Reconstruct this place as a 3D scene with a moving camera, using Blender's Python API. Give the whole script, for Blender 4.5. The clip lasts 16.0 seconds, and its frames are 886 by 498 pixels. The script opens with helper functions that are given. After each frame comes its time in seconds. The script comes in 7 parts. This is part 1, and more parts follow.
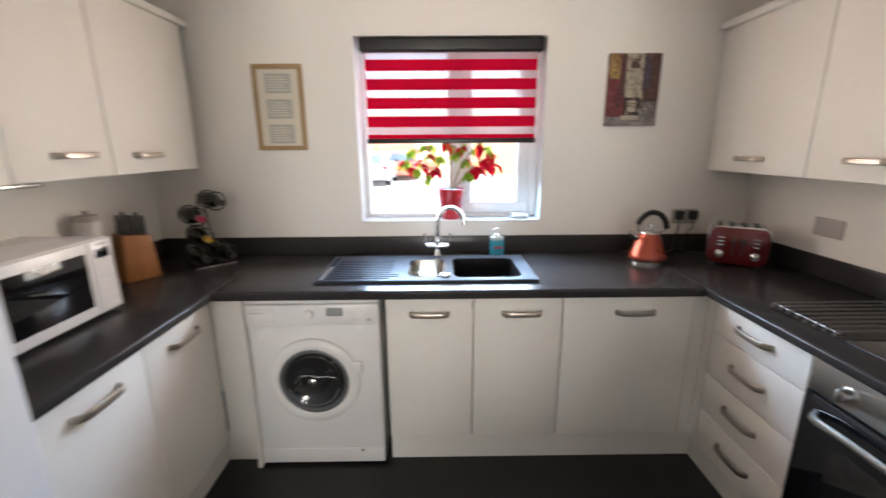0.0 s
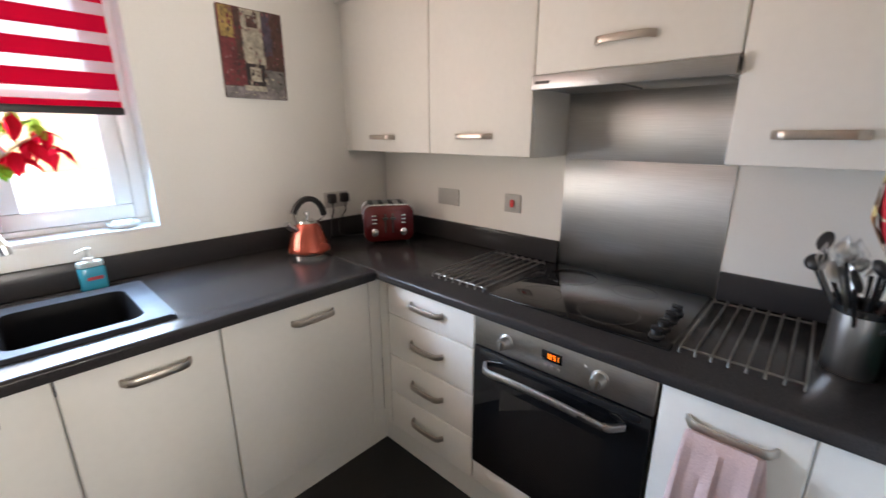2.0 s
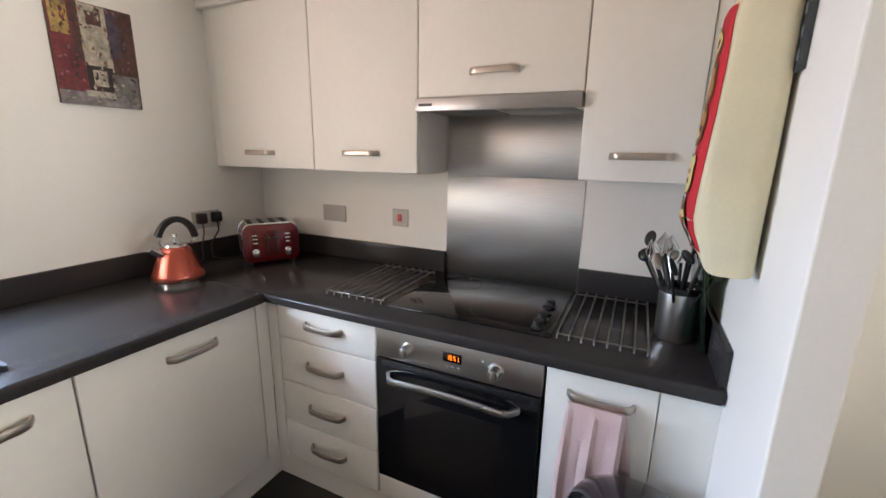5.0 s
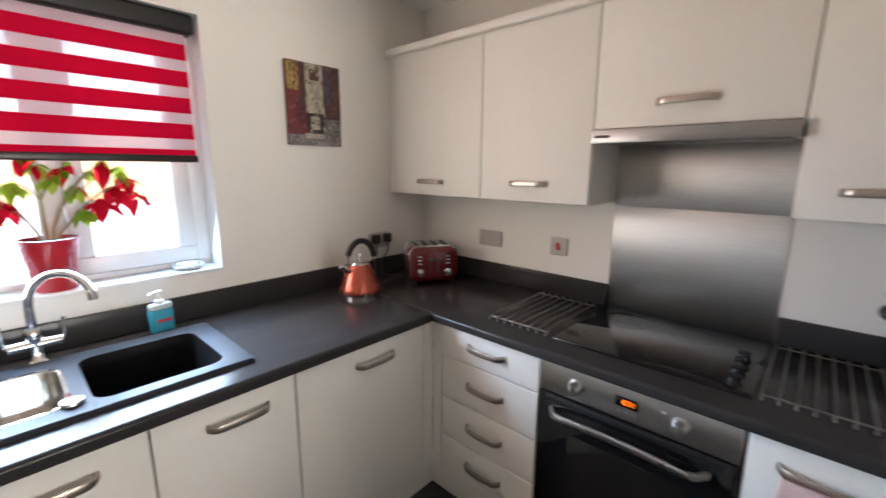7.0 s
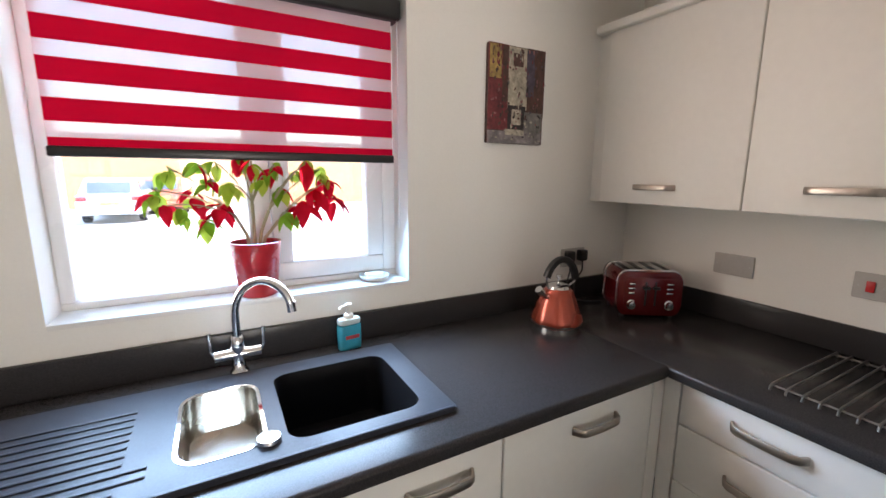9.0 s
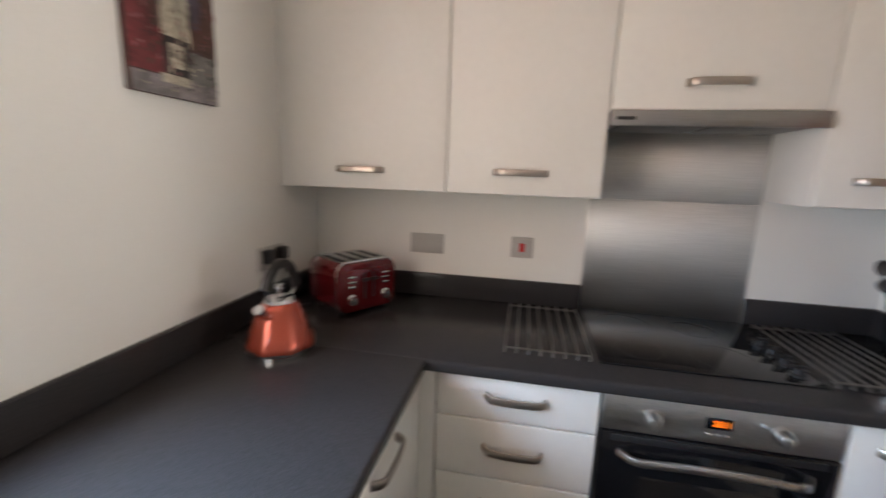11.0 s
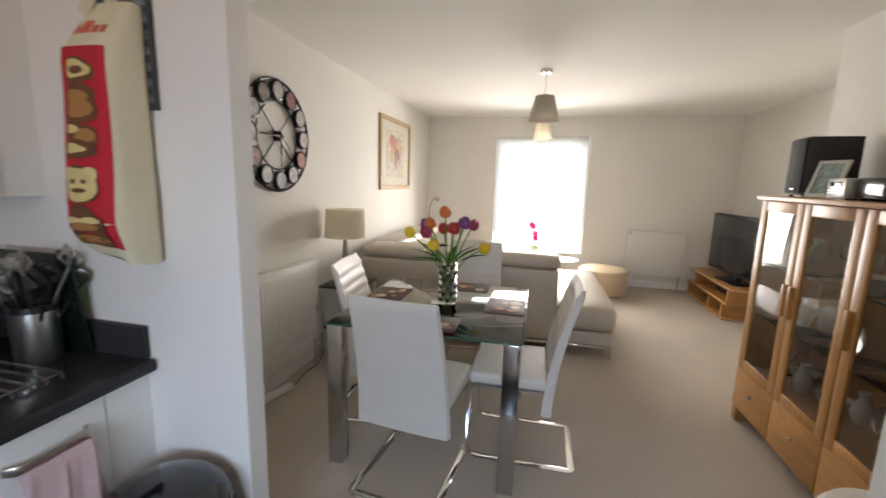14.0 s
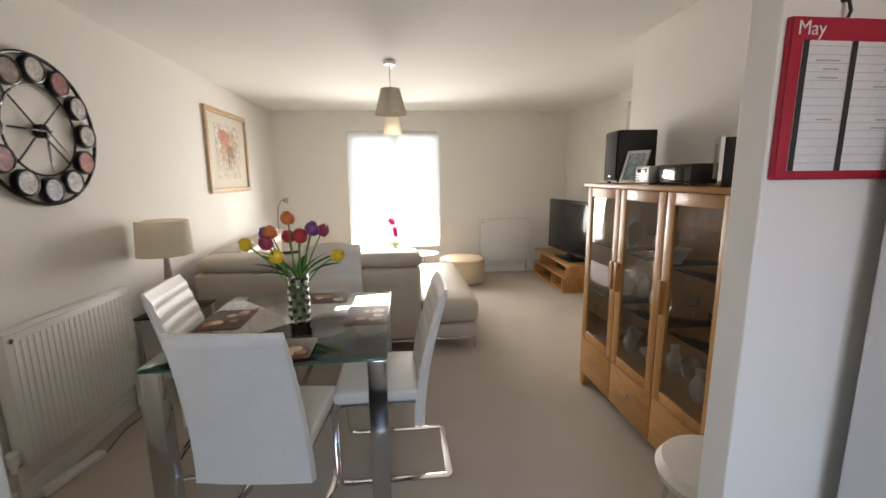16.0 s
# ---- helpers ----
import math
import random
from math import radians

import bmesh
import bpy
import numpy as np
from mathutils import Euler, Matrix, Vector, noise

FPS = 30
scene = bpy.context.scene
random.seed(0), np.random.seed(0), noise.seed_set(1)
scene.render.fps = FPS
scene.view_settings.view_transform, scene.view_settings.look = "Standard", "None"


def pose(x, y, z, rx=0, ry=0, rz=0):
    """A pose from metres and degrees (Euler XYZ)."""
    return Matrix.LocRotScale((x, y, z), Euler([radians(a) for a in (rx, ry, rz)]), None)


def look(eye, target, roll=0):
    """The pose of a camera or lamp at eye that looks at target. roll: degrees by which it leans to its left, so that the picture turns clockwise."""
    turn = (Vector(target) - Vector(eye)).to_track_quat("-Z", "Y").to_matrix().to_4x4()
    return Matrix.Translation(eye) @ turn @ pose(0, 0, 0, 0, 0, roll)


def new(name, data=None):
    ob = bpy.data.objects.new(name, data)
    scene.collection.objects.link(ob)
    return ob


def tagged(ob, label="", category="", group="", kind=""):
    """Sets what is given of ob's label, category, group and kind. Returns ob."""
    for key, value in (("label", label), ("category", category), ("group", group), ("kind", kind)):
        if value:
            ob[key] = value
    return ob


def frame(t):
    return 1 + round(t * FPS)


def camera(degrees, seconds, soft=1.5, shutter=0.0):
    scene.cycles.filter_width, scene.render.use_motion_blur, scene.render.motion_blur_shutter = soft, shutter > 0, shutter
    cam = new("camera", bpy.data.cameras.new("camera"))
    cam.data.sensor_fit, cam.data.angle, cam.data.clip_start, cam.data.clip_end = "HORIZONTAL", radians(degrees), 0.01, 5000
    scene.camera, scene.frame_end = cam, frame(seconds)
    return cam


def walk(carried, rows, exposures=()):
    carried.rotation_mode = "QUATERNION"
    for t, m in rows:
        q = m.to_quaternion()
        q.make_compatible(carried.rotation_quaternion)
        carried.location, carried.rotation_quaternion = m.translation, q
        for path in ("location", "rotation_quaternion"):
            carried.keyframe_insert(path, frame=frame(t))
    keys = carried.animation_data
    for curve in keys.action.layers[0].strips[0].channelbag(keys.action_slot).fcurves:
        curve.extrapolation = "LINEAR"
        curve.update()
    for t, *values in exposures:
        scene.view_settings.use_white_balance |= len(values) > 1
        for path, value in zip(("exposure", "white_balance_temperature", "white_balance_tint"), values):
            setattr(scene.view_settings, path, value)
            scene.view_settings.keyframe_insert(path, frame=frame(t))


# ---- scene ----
cam = camera(94.1, 16.0, shutter=0.5)
PATH = [
    (0, (0.327, 0.31, 1.518), (0.343, 2.251, 1.035), -0.4),
    (0.5, (0.396, 0.446, 1.472), (0.827, 2.333, 0.97), -0.4),
    (1, (0.453, 0.574, 1.459), (1.279, 2.331, 0.978), -0.9),
    (1.5, (0.487, 0.636, 1.469), (1.647, 2.182, 0.957), -0.6),
    (2, (0.476, 0.681, 1.465), (1.89, 1.989, 0.928), -0.0),
    (2.5, (0.471, 0.699, 1.458), (2.055, 1.785, 0.901), 0.6),
    (3, (0.471, 0.701, 1.445), (2.158, 1.615, 0.882), 1.2),
    (3.5, (0.462, 0.702, 1.446), (2.205, 1.506, 0.885), 1.5),
    (3.7, (0.452, 0.7, 1.427), (2.217, 1.479, 0.898), 2.0),
    (5.8, (0.36, 0.722, 1.515), (2.095, 1.636, 1.122), 1.1),
    (6, (0.351, 0.728, 1.524), (2.059, 1.692, 1.13), 1.0),
    (6.5, (0.315, 0.762, 1.522), (1.924, 1.886, 1.136), 0.6),
    (7, (0.283, 0.838, 1.522), (1.731, 2.161, 1.134), 0.4),
    (7.5, (0.289, 0.983, 1.527), (1.486, 2.538, 1.138), -0.3),
    (8, (0.313, 1.097, 1.514), (1.249, 2.828, 1.161), -0.3),
    (8.2, (0.312, 1.141, 1.513), (1.183, 2.907, 1.161), -0.2),
    (10.3, (0.254, 1.61, 1.463), (1.818, 2.798, 1.085), 1.6),
    (10.5, (0.281, 1.679, 1.463), (1.978, 2.671, 1.093), 1.4),
    (11, (0.392, 1.747, 1.46), (2.319, 2.125, 1.08), 1.9),
    (11.5, (0.464, 1.763, 1.476), (2.391, 1.368, 1.113), 2.2),
    (12, (0.474, 1.709, 1.45), (2.157, 0.673, 1.139), 2.2),
    (12.5, (0.468, 1.633, 1.46), (1.784, 0.162, 1.14), 2.6),
    (13, (0.45, 1.547, 1.463), (1.422, -0.171, 1.143), 2.2),
    (13.5, (0.432, 1.481, 1.459), (1.107, -0.374, 1.137), 2.1),
    (14, (0.402, 1.407, 1.463), (0.842, -0.515, 1.132), 1.6),
    (14.5, (0.346, 1.345, 1.466), (0.613, -0.606, 1.12), 1.0),
    (15, (0.311, 1.308, 1.464), (0.411, -0.659, 1.117), 0.3),
    (15.5, (0.324, 1.276, 1.469), (0.262, -0.693, 1.12), -0.4),
    (16, (0.372, 1.228, 1.478), (0.163, -0.73, 1.13), -0.6),
]
EXPOSURES = [(t, stops, 6900, 13) for t, stops in ((0, 3.75), (1, 3.85), (2, 3.98), (3.5, 4.05), (6, 3.95), (7.5, 3.7), (8, 3.6), (10.5, 3.6), (11.5, 3.9), (12.5, 3.45), (13.5, 3.28), (14.5, 3.18), (16, 3.15))]
walk(cam, [(t, look(eye, target, roll)) for t, eye, target, roll in PATH], EXPOSURES)
BOUNCE_W, SKY_W, BLIND_W, LOUNGE_W = 0.95, 1.35, 0.60, 8.0

# ---- world, sun, window light ----
world = bpy.data.worlds.new("world")
world.use_nodes = True
scene.world = world
sky = world.node_tree.nodes.new("ShaderNodeTexSky")
sky.sky_type, sky.sun_disc = "NISHITA", False
sky.sun_elevation, sky.sun_rotation = radians(48), radians(90)
world.node_tree.links.new(sky.outputs[0], world.node_tree.nodes["Background"].inputs[0])
world.node_tree.nodes["Background"].inputs[1].default_value = 0.17

sun = new("sun", bpy.data.lights.new("sun", "SUN"))
sun.data.energy, sun.data.angle, sun.data.color = 0.5, radians(10), (1.0, 0.95, 0.88)
sun.matrix_world = look((0, 0, 20), (-18.0, 1.2, 0))


def window_lamp(name, eye, target, w, h, watts, colour):
    lamp = new(name, bpy.data.lights.new(name, "AREA"))
    lamp.data.shape, lamp.data.size, lamp.data.size_y = "RECTANGLE", w, h
    lamp.data.energy, lamp.data.color = watts, colour
    lamp.matrix_world = look(eye, target)
    return lamp


# daylight in the two window openings: paving bounce and blue sky below the kitchen blind, rosy light through its cloth
window_lamp("kitchen_bounce_light", (0.394, 2.664, 1.325), (0.394, 0.0, 1.40), 1.00, 0.42, BOUNCE_W, (1.0, 0.96, 0.88))
kitchen_sky = window_lamp("kitchen_sky_light", (0.394, 2.660, 1.330), (0.60, 0.6, 0.10), 1.00, 0.40, SKY_W, (0.29, 0.59, 1.0))
kitchen_sky.data.spread = radians(104)
window_lamp("kitchen_blind_light", (0.394, 2.662, 1.80), (0.394, 0.0, 1.80), 0.94, 0.46, BLIND_W, (1.0, 0.74, 0.68))
lounge_light = window_lamp("lounge_window_light", (0.418, -4.932, 1.12), (0.418, 0, 0.30), 1.28, 1.34, LOUNGE_W, (1.0, 0.98, 0.96))
lounge_light.data.spread = radians(138)


# ---- materials ----
def mat(name, col, rough=0.5, metal=0.0, var=0.06, scale=3.0, fine=0.03, fscale=90.0, bump=0.0, bscale=250.0, coat=0.0, spec=0.5, stretch=None, rvar=0.08, random=0.0):
    """A surface with broad and fine variation of tone, uneven gloss and a fine relief."""
    m = bpy.data.materials.new(name)
    m.use_nodes = True
    nt = m.node_tree
    b = nt.nodes["Principled BSDF"]
    co = nt.nodes.new("ShaderNodeTexCoord")
    mp = nt.nodes.new("ShaderNodeMapping")
    nt.links.new(co.outputs["Object"], mp.inputs[0])
    if stretch:
        mp.inputs["Scale"].default_value = stretch
    n1, n2 = nt.nodes.new("ShaderNodeTexNoise"), nt.nodes.new("ShaderNodeTexNoise")
    n1.inputs["Scale"].default_value, n1.inputs["Detail"].default_value = scale, 4
    n2.inputs["Scale"].default_value, n2.inputs["Detail"].default_value = fscale, 3
    for n in (n1, n2):
        nt.links.new(mp.outputs[0], n.inputs["Vector"])
    r1, r2 = nt.nodes.new("ShaderNodeMapRange"), nt.nodes.new("ShaderNodeMapRange")
    for r, n, v in ((r1, n1, var), (r2, n2, fine)):
        r.inputs["From Min"].default_value, r.inputs["From Max"].default_value = 0.3, 0.7
        r.inputs["To Min"].default_value, r.inputs["To Max"].default_value = 1 - v, 1 + v
        nt.links.new(n.outputs["Fac"], r.inputs["Value"])
    mul = nt.nodes.new("ShaderNodeMath")
    mul.operation = "MULTIPLY"
    nt.links.new(r1.outputs[0], mul.inputs[0])
    nt.links.new(r2.outputs[0], mul.inputs[1])
    last = mul
    if random:
        oi, rr, m2 = nt.nodes.new("ShaderNodeObjectInfo"), nt.nodes.new("ShaderNodeMapRange"), nt.nodes.new("ShaderNodeMath")
        rr.inputs["To Min"].default_value, rr.inputs["To Max"].default_value = 1 - random, 1 + random
        nt.links.new(oi.outputs["Random"], rr.inputs["Value"])
        m2.operation = "MULTIPLY"
        nt.links.new(mul.outputs[0], m2.inputs[0])
        nt.links.new(rr.outputs[0], m2.inputs[1])
        last = m2
    sc = nt.nodes.new("ShaderNodeVectorMath")
    sc.operation = "SCALE"
    sc.inputs[0].default_value = col
    nt.links.new(last.outputs[0], sc.inputs["Scale"])
    nt.links.new(sc.outputs[0], b.inputs["Base Color"])
    rr = nt.nodes.new("ShaderNodeMapRange")
    rr.inputs["From Min"].default_value, rr.inputs["From Max"].default_value = 0.3, 0.7
    rr.inputs["To Min"].default_value, rr.inputs["To Max"].default_value = max(0.02, rough - rvar), min(1, rough + rvar)
    nt.links.new(n1.outputs["Fac"], rr.inputs["Value"])
    nt.links.new(rr.outputs[0], b.inputs["Roughness"])
    b.inputs["Metallic"].default_value = metal
    b.inputs["Coat Weight"].default_value = coat
    b.inputs["Specular IOR Level"].default_value = spec
    if bump:
        n3, bp = nt.nodes.new("ShaderNodeTexNoise"), nt.nodes.new("ShaderNodeBump")
        n3.inputs["Scale"].default_value, n3.inputs["Detail"].default_value = bscale, 3
        nt.links.new(mp.outputs[0], n3.inputs["Vector"])
        bp.inputs["Strength"].default_value, bp.inputs["Distance"].default_value = bump, 0.004
        nt.links.new(n3.outputs["Fac"], bp.inputs["Height"])
        nt.links.new(bp.outputs[0], b.inputs["Normal"])
    return m


def glass(name, col=(1, 1, 1), rough=0.0, ior=1.45, weight=1.0):
    m = bpy.data.materials.new(name)
    m.use_nodes = True
    b = m.node_tree.nodes["Principled BSDF"]
    b.inputs["Base Color"].default_value = (*col, 1)
    b.inputs["Roughness"].default_value, b.inputs["IOR"].default_value = rough, ior
    b.inputs["Transmission Weight"].default_value = weight
    return m


def thin(name, col, clear=0.0, translucent=0.5):
    """Cloth that lets light through: translucent, and see-through by its share clear."""
    m = bpy.data.materials.new(name)
    m.use_nodes = True
    nt = m.node_tree
    out = nt.nodes["Material Output"]
    d, t, tr = nt.nodes.new("ShaderNodeBsdfDiffuse"), nt.nodes.new("ShaderNodeBsdfTranslucent"), nt.nodes.new("ShaderNodeBsdfTransparent")
    d.inputs[0].default_value = t.inputs[0].default_value = (*col, 1)
    a, b = nt.nodes.new("ShaderNodeMixShader"), nt.nodes.new("ShaderNodeMixShader")
    a.inputs[0].default_value, b.inputs[0].default_value = translucent, clear
    nt.links.new(d.outputs[0], a.inputs[1])
    nt.links.new(t.outputs[0], a.inputs[2])
    nt.links.new(a.outputs[0], b.inputs[1])
    nt.links.new(tr.outputs[0], b.inputs[2])
    nt.links.new(b.outputs[0], out.inputs[0])
    return m


def glow(name, col, strength):
    m = bpy.data.materials.new(name)
    m.use_nodes = True
    b = m.node_tree.nodes["Principled BSDF"]
    b.inputs["Base Color"].default_value = (*col, 1)
    b.inputs["Emission Color"].default_value = (*col, 1)
    b.inputs["Emission Strength"].default_value = strength
    return m


M_WALL = mat("wall_paint", (0.82, 0.80, 0.75), 0.75, var=0.025, scale=1.6, fine=0.012, fscale=160, bump=0.06, bscale=120)
M_CEIL = mat("ceiling_paint", (0.85, 0.84, 0.80), 0.85, var=0.02, scale=1.2, fine=0.01, bump=0.05, bscale=90)
M_TRIM = mat("white_gloss_paint", (0.80, 0.79, 0.76), 0.35, var=0.02, fine=0.01)
M_UPVC = mat("white_upvc", (0.82, 0.82, 0.82), 0.25, var=0.015, fine=0.008)
M_CREAM = mat("cream_laminate", (0.80, 0.785, 0.735), 0.48, var=0.02, scale=2.2, fine=0.012, fscale=40, bump=0.02, bscale=60, spec=0.35)
M_WORKTOP = mat("dark_grey_worktop", (0.036, 0.034, 0.035), 0.22, var=0.008, scale=5, fine=0.28, fscale=330, rvar=0.0, spec=0.18)
M_VINYL = mat("black_vinyl", (0.009, 0.0085, 0.009), 0.45, var=0.15, scale=5, fine=0.2, fscale=200, bump=0.08, bscale=140)
M_CARPET = mat("beige_carpet", (0.50, 0.44, 0.37), 0.95, var=0.05, scale=2.2, fine=0.14, fscale=420, bump=0.6, bscale=500, spec=0.1)
M_STEEL = mat("brushed_steel", (0.55, 0.54, 0.52), 0.28, 1.0, var=0.03, fine=0.03, fscale=60, rvar=0.03)
M_STEEL_H = mat("brushed_steel_across", (0.54, 0.53, 0.51), 0.50, 1.0, var=0.02, fine=0.09, fscale=30, stretch=(1, 0.3, 16), rvar=0.02)
tree = M_STEEL_H.node_tree
brush = tree.nodes.new("ShaderNodeCombineXYZ")
brush.inputs[1].default_value = 1.0
tree.links.new(brush.outputs[0], tree.nodes["Principled BSDF"].inputs["Tangent"])
tree.nodes["Principled BSDF"].inputs["Anisotropic"].default_value = 0.85
M_NICKEL = mat("satin_nickel", (0.46, 0.41, 0.36), 0.34, 1.0, var=0.04, fine=0.03)
M_CHROME = mat("chrome", (0.75, 0.75, 0.76), 0.07, 1.0, var=0.02, fine=0.01, rvar=0.03)
M_BLACKGLASS = mat("black_glass", (0.006, 0.006, 0.007), 0.06, var=0.05, fine=0.02, rvar=0.03)
M_BLACK = mat("black_plastic", (0.012, 0.012, 0.013), 0.38, var=0.08, fine=0.05)
M_WHITEAPP = mat("white_enamel", (0.78, 0.78, 0.77), 0.22, var=0.015, fine=0.008, coat=0.2)
M_PLATE = mat("grey_satin_plate", (0.46, 0.44, 0.41), 0.50, 0.0, var=0.04, fine=0.03)
M_WHITEPL = mat("white_plastic", (0.75, 0.74, 0.71), 0.40, var=0.03, fine=0.02)
M_GLASS = glass("clear_glass", (0.97, 0.99, 0.98))
M_OAK = mat("oak", (0.48, 0.245, 0.082), 0.40, var=0.14, scale=3.5, fine=0.12, fscale=22, stretch=(6, 6, 0.7), bump=0.05, bscale=40)
M_OAK_H = mat("oak_flat", (0.48, 0.245, 0.082), 0.40, var=0.14, scale=3.5, fine=0.12, fscale=22, stretch=(6, 0.7, 6), bump=0.05, bscale=40)


# ---- small builders ----
def box(x0, x1, y0, y1, z0, z1, bev=0.002, seg=2, bm=None):
    """Adds a box with rounded edges to bm."""
    b = bmesh.new()
    bmesh.ops.create_cube(b, size=1)
    for v in b.verts:
        v.co = Vector(((x0 + x1) / 2 + v.co.x * (x1 - x0), (y0 + y1) / 2 + v.co.y * (y1 - y0), (z0 + z1) / 2 + v.co.z * (z1 - z0)))
    if bev:
        bmesh.ops.bevel(b, geom=b.edges[:], offset=min(bev, 0.45 * min(x1 - x0, y1 - y0, z1 - z0)), segments=seg, affect="EDGES", profile=0.5)
    return merge(bm, b)


def merge(bm, b):
    if bm is None:
        return b
    me = bpy.data.meshes.new("tmp")
    b.to_mesh(me)
    b.free()
    bm.from_mesh(me)
    bpy.data.meshes.remove(me)
    return bm


def moved(b, m):
    bmesh.ops.transform(b, matrix=m, verts=b.verts[:])
    return b


def rod(p0, p1, r, seg=12, r1=None, bm=None):
    """A round bar from p0 to p1, tapering to r1."""
    p0, p1 = Vector(p0), Vector(p1)
    b = bmesh.new()
    bmesh.ops.create_cone(b, cap_ends=True, segments=seg, radius1=r, radius2=r if r1 is None else r1, depth=(p1 - p0).length)
    q = (p1 - p0).to_track_quat("Z", "Y").to_matrix().to_4x4()
    return merge(bm, moved(b, Matrix.Translation((p0 + p1) / 2) @ q))


def tube(points, r, seg=10, bm=None, flat=None):
    """A bar that follows the points; flat=(a, b) makes it a strap of that half width and half thickness."""
    pts = [Vector(p) for p in points]
    b = bmesh.new()
    rings, up = [], None
    for i, p in enumerate(pts):
        d = (pts[min(i + 1, len(pts) - 1)] - pts[max(i - 1, 0)]).normalized()
        if up is None:
            up = Vector((0, 0, 1)) if abs(d.z) < 0.9 else Vector((0, 1, 0))
        side = d.cross(up).normalized()
        up = side.cross(d).normalized()
        ring = []
        for k in range(seg):
            a = 2 * math.pi * k / seg + (math.pi / seg if flat else 0)
            ca, sa = math.cos(a), math.sin(a)
            if flat:
                ca, sa = math.copysign(abs(ca) ** 0.5, ca) * flat[1], math.copysign(abs(sa) ** 0.5, sa) * flat[0]
            else:
                ca, sa = ca * r, sa * r
            ring.append(b.verts.new(p + side * ca + up * sa))
        rings.append(ring)
    for r0, r1 in zip(rings, rings[1:]):
        for k in range(seg):
            b.faces.new((r0[k], r0[(k + 1) % seg], r1[(k + 1) % seg], r1[k]))
    b.faces.new(rings[0][::-1])
    b.faces.new(rings[-1])
    bmesh.ops.recalc_face_normals(b, faces=b.faces[:])
    return merge(bm, b)


def lathe(profile, seg=28, bm=None, at=(0, 0, 0)):
    """A turned body from (radius, height) pairs."""
    b = bmesh.new()
    rings = [[b.verts.new((at[0] + max(r, 1e-4) * math.cos(2 * math.pi * k / seg), at[1] + max(r, 1e-4) * math.sin(2 * math.pi * k / seg), at[2] + z)) for k in range(seg)] for r, z in profile]
    for r0, r1 in zip(rings, rings[1:]):
        for k in range(seg):
            b.faces.new((r0[k], r0[(k + 1) % seg], r1[(k + 1) % seg], r1[k]))
    (ra, za), (rb, zb) = profile[0], profile[-1]
    if len(profile) > 3 and abs(ra - rb) < 0.021 and abs(za - zb) < 0.021:
        for k in range(seg):
            b.faces.new((rings[-1][k], rings[-1][(k + 1) % seg], rings[0][(k + 1) % seg], rings[0][k]))
    else:
        b.faces.new(rings[0][::-1])
        b.faces.new(rings[-1])
    bmesh.ops.recalc_face_normals(b, faces=b.faces[:])
    return merge(bm, b)


def prism(outline, z0, z1, bev=0.0, seg=2):
    """An upright body over a flat outline of (x, y)."""
    b = bmesh.new()
    lo = [b.verts.new((x, y, z0)) for x, y in outline]
    hi = [b.verts.new((x, y, z1)) for x, y in outline]
    n = len(outline)
    b.faces.new(lo[::-1])
    b.faces.new(hi)
    for i in range(n):
        b.faces.new((lo[i], lo[(i + 1) % n], hi[(i + 1) % n], hi[i]))
    bmesh.ops.recalc_face_normals(b, faces=b.faces[:])
    if bev:
        bmesh.ops.bevel(b, geom=[e for e in b.edges], offset=bev, segments=seg, affect="EDGES", profile=0.5)
    return b


def holed_plate(outer, holes, z0, z1):
    """A slab over an outline with round-cornered holes, by filling the outlines."""
    b = bmesh.new()
    edges = []
    for o in (outer, *holes):
        vs = [b.verts.new((x, y, z1)) for x, y in o]
        edges += [b.edges.new((vs[i], vs[(i + 1) % len(vs)])) for i in range(len(vs))]
    got = bmesh.ops.triangle_fill(b, use_beauty=True, edges=edges)
    up = [f for f in got["geom"] if isinstance(f, bmesh.types.BMFace)]
    ext = bmesh.ops.extrude_face_region(b, geom=up)
    bmesh.ops.translate(b, verts=[v for v in ext["geom"] if isinstance(v, bmesh.types.BMVert)], vec=(0, 0, z0 - z1))
    bmesh.ops.recalc_face_normals(b, faces=b.faces[:])
    return b


def rounded(w, d, r, n=6, cx=0.0, cy=0.0):
    """The outline of a rectangle with round corners."""
    out = []
    for sx, sy, a0 in ((1, 1, 0), (-1, 1, 90), (-1, -1, 180), (1, -1, 270)):
        for k in range(n + 1):
            a = radians(a0 + 90 * k / n)
            out.append((cx + sx * (w / 2 - r) + r * math.cos(a), cy + sy * (d / 2 - r) + r * math.sin(a)))
    return out


def mesh_of(name, bm, material, smooth=True, angle=40):
    me = bpy.data.meshes.new(name)
    bm.to_mesh(me)
    bm.free()
    me.materials.append(material)
    if smooth:
        # broad straight faces stay flat, so that only rounded edges and curved bodies shade softly
        me.polygons.foreach_set("use_smooth", [p.area < 0.0015 or max(abs(c) for c in p.normal) < 0.99999 for p in me.polygons])
        me.set_sharp_from_angle(angle=radians(angle))
    return me


def part(name, bm, material, parent, label="", smooth=True, m=None):
    """Links a bmesh as one mesh object under a thing or a part."""
    ob = new(name, mesh_of(name, bm, material, smooth))
    ob.parent = parent
    if m is not None:
        ob.matrix_basis = m
    if label:
        ob["label"] = label
    return ob


def same_part(name, me, parent, m, label=""):
    """A further part on a mesh that another one has already."""
    ob = new(name, me)
    ob.parent, ob.matrix_basis = parent, m
    if label:
        ob["label"] = label
    return ob


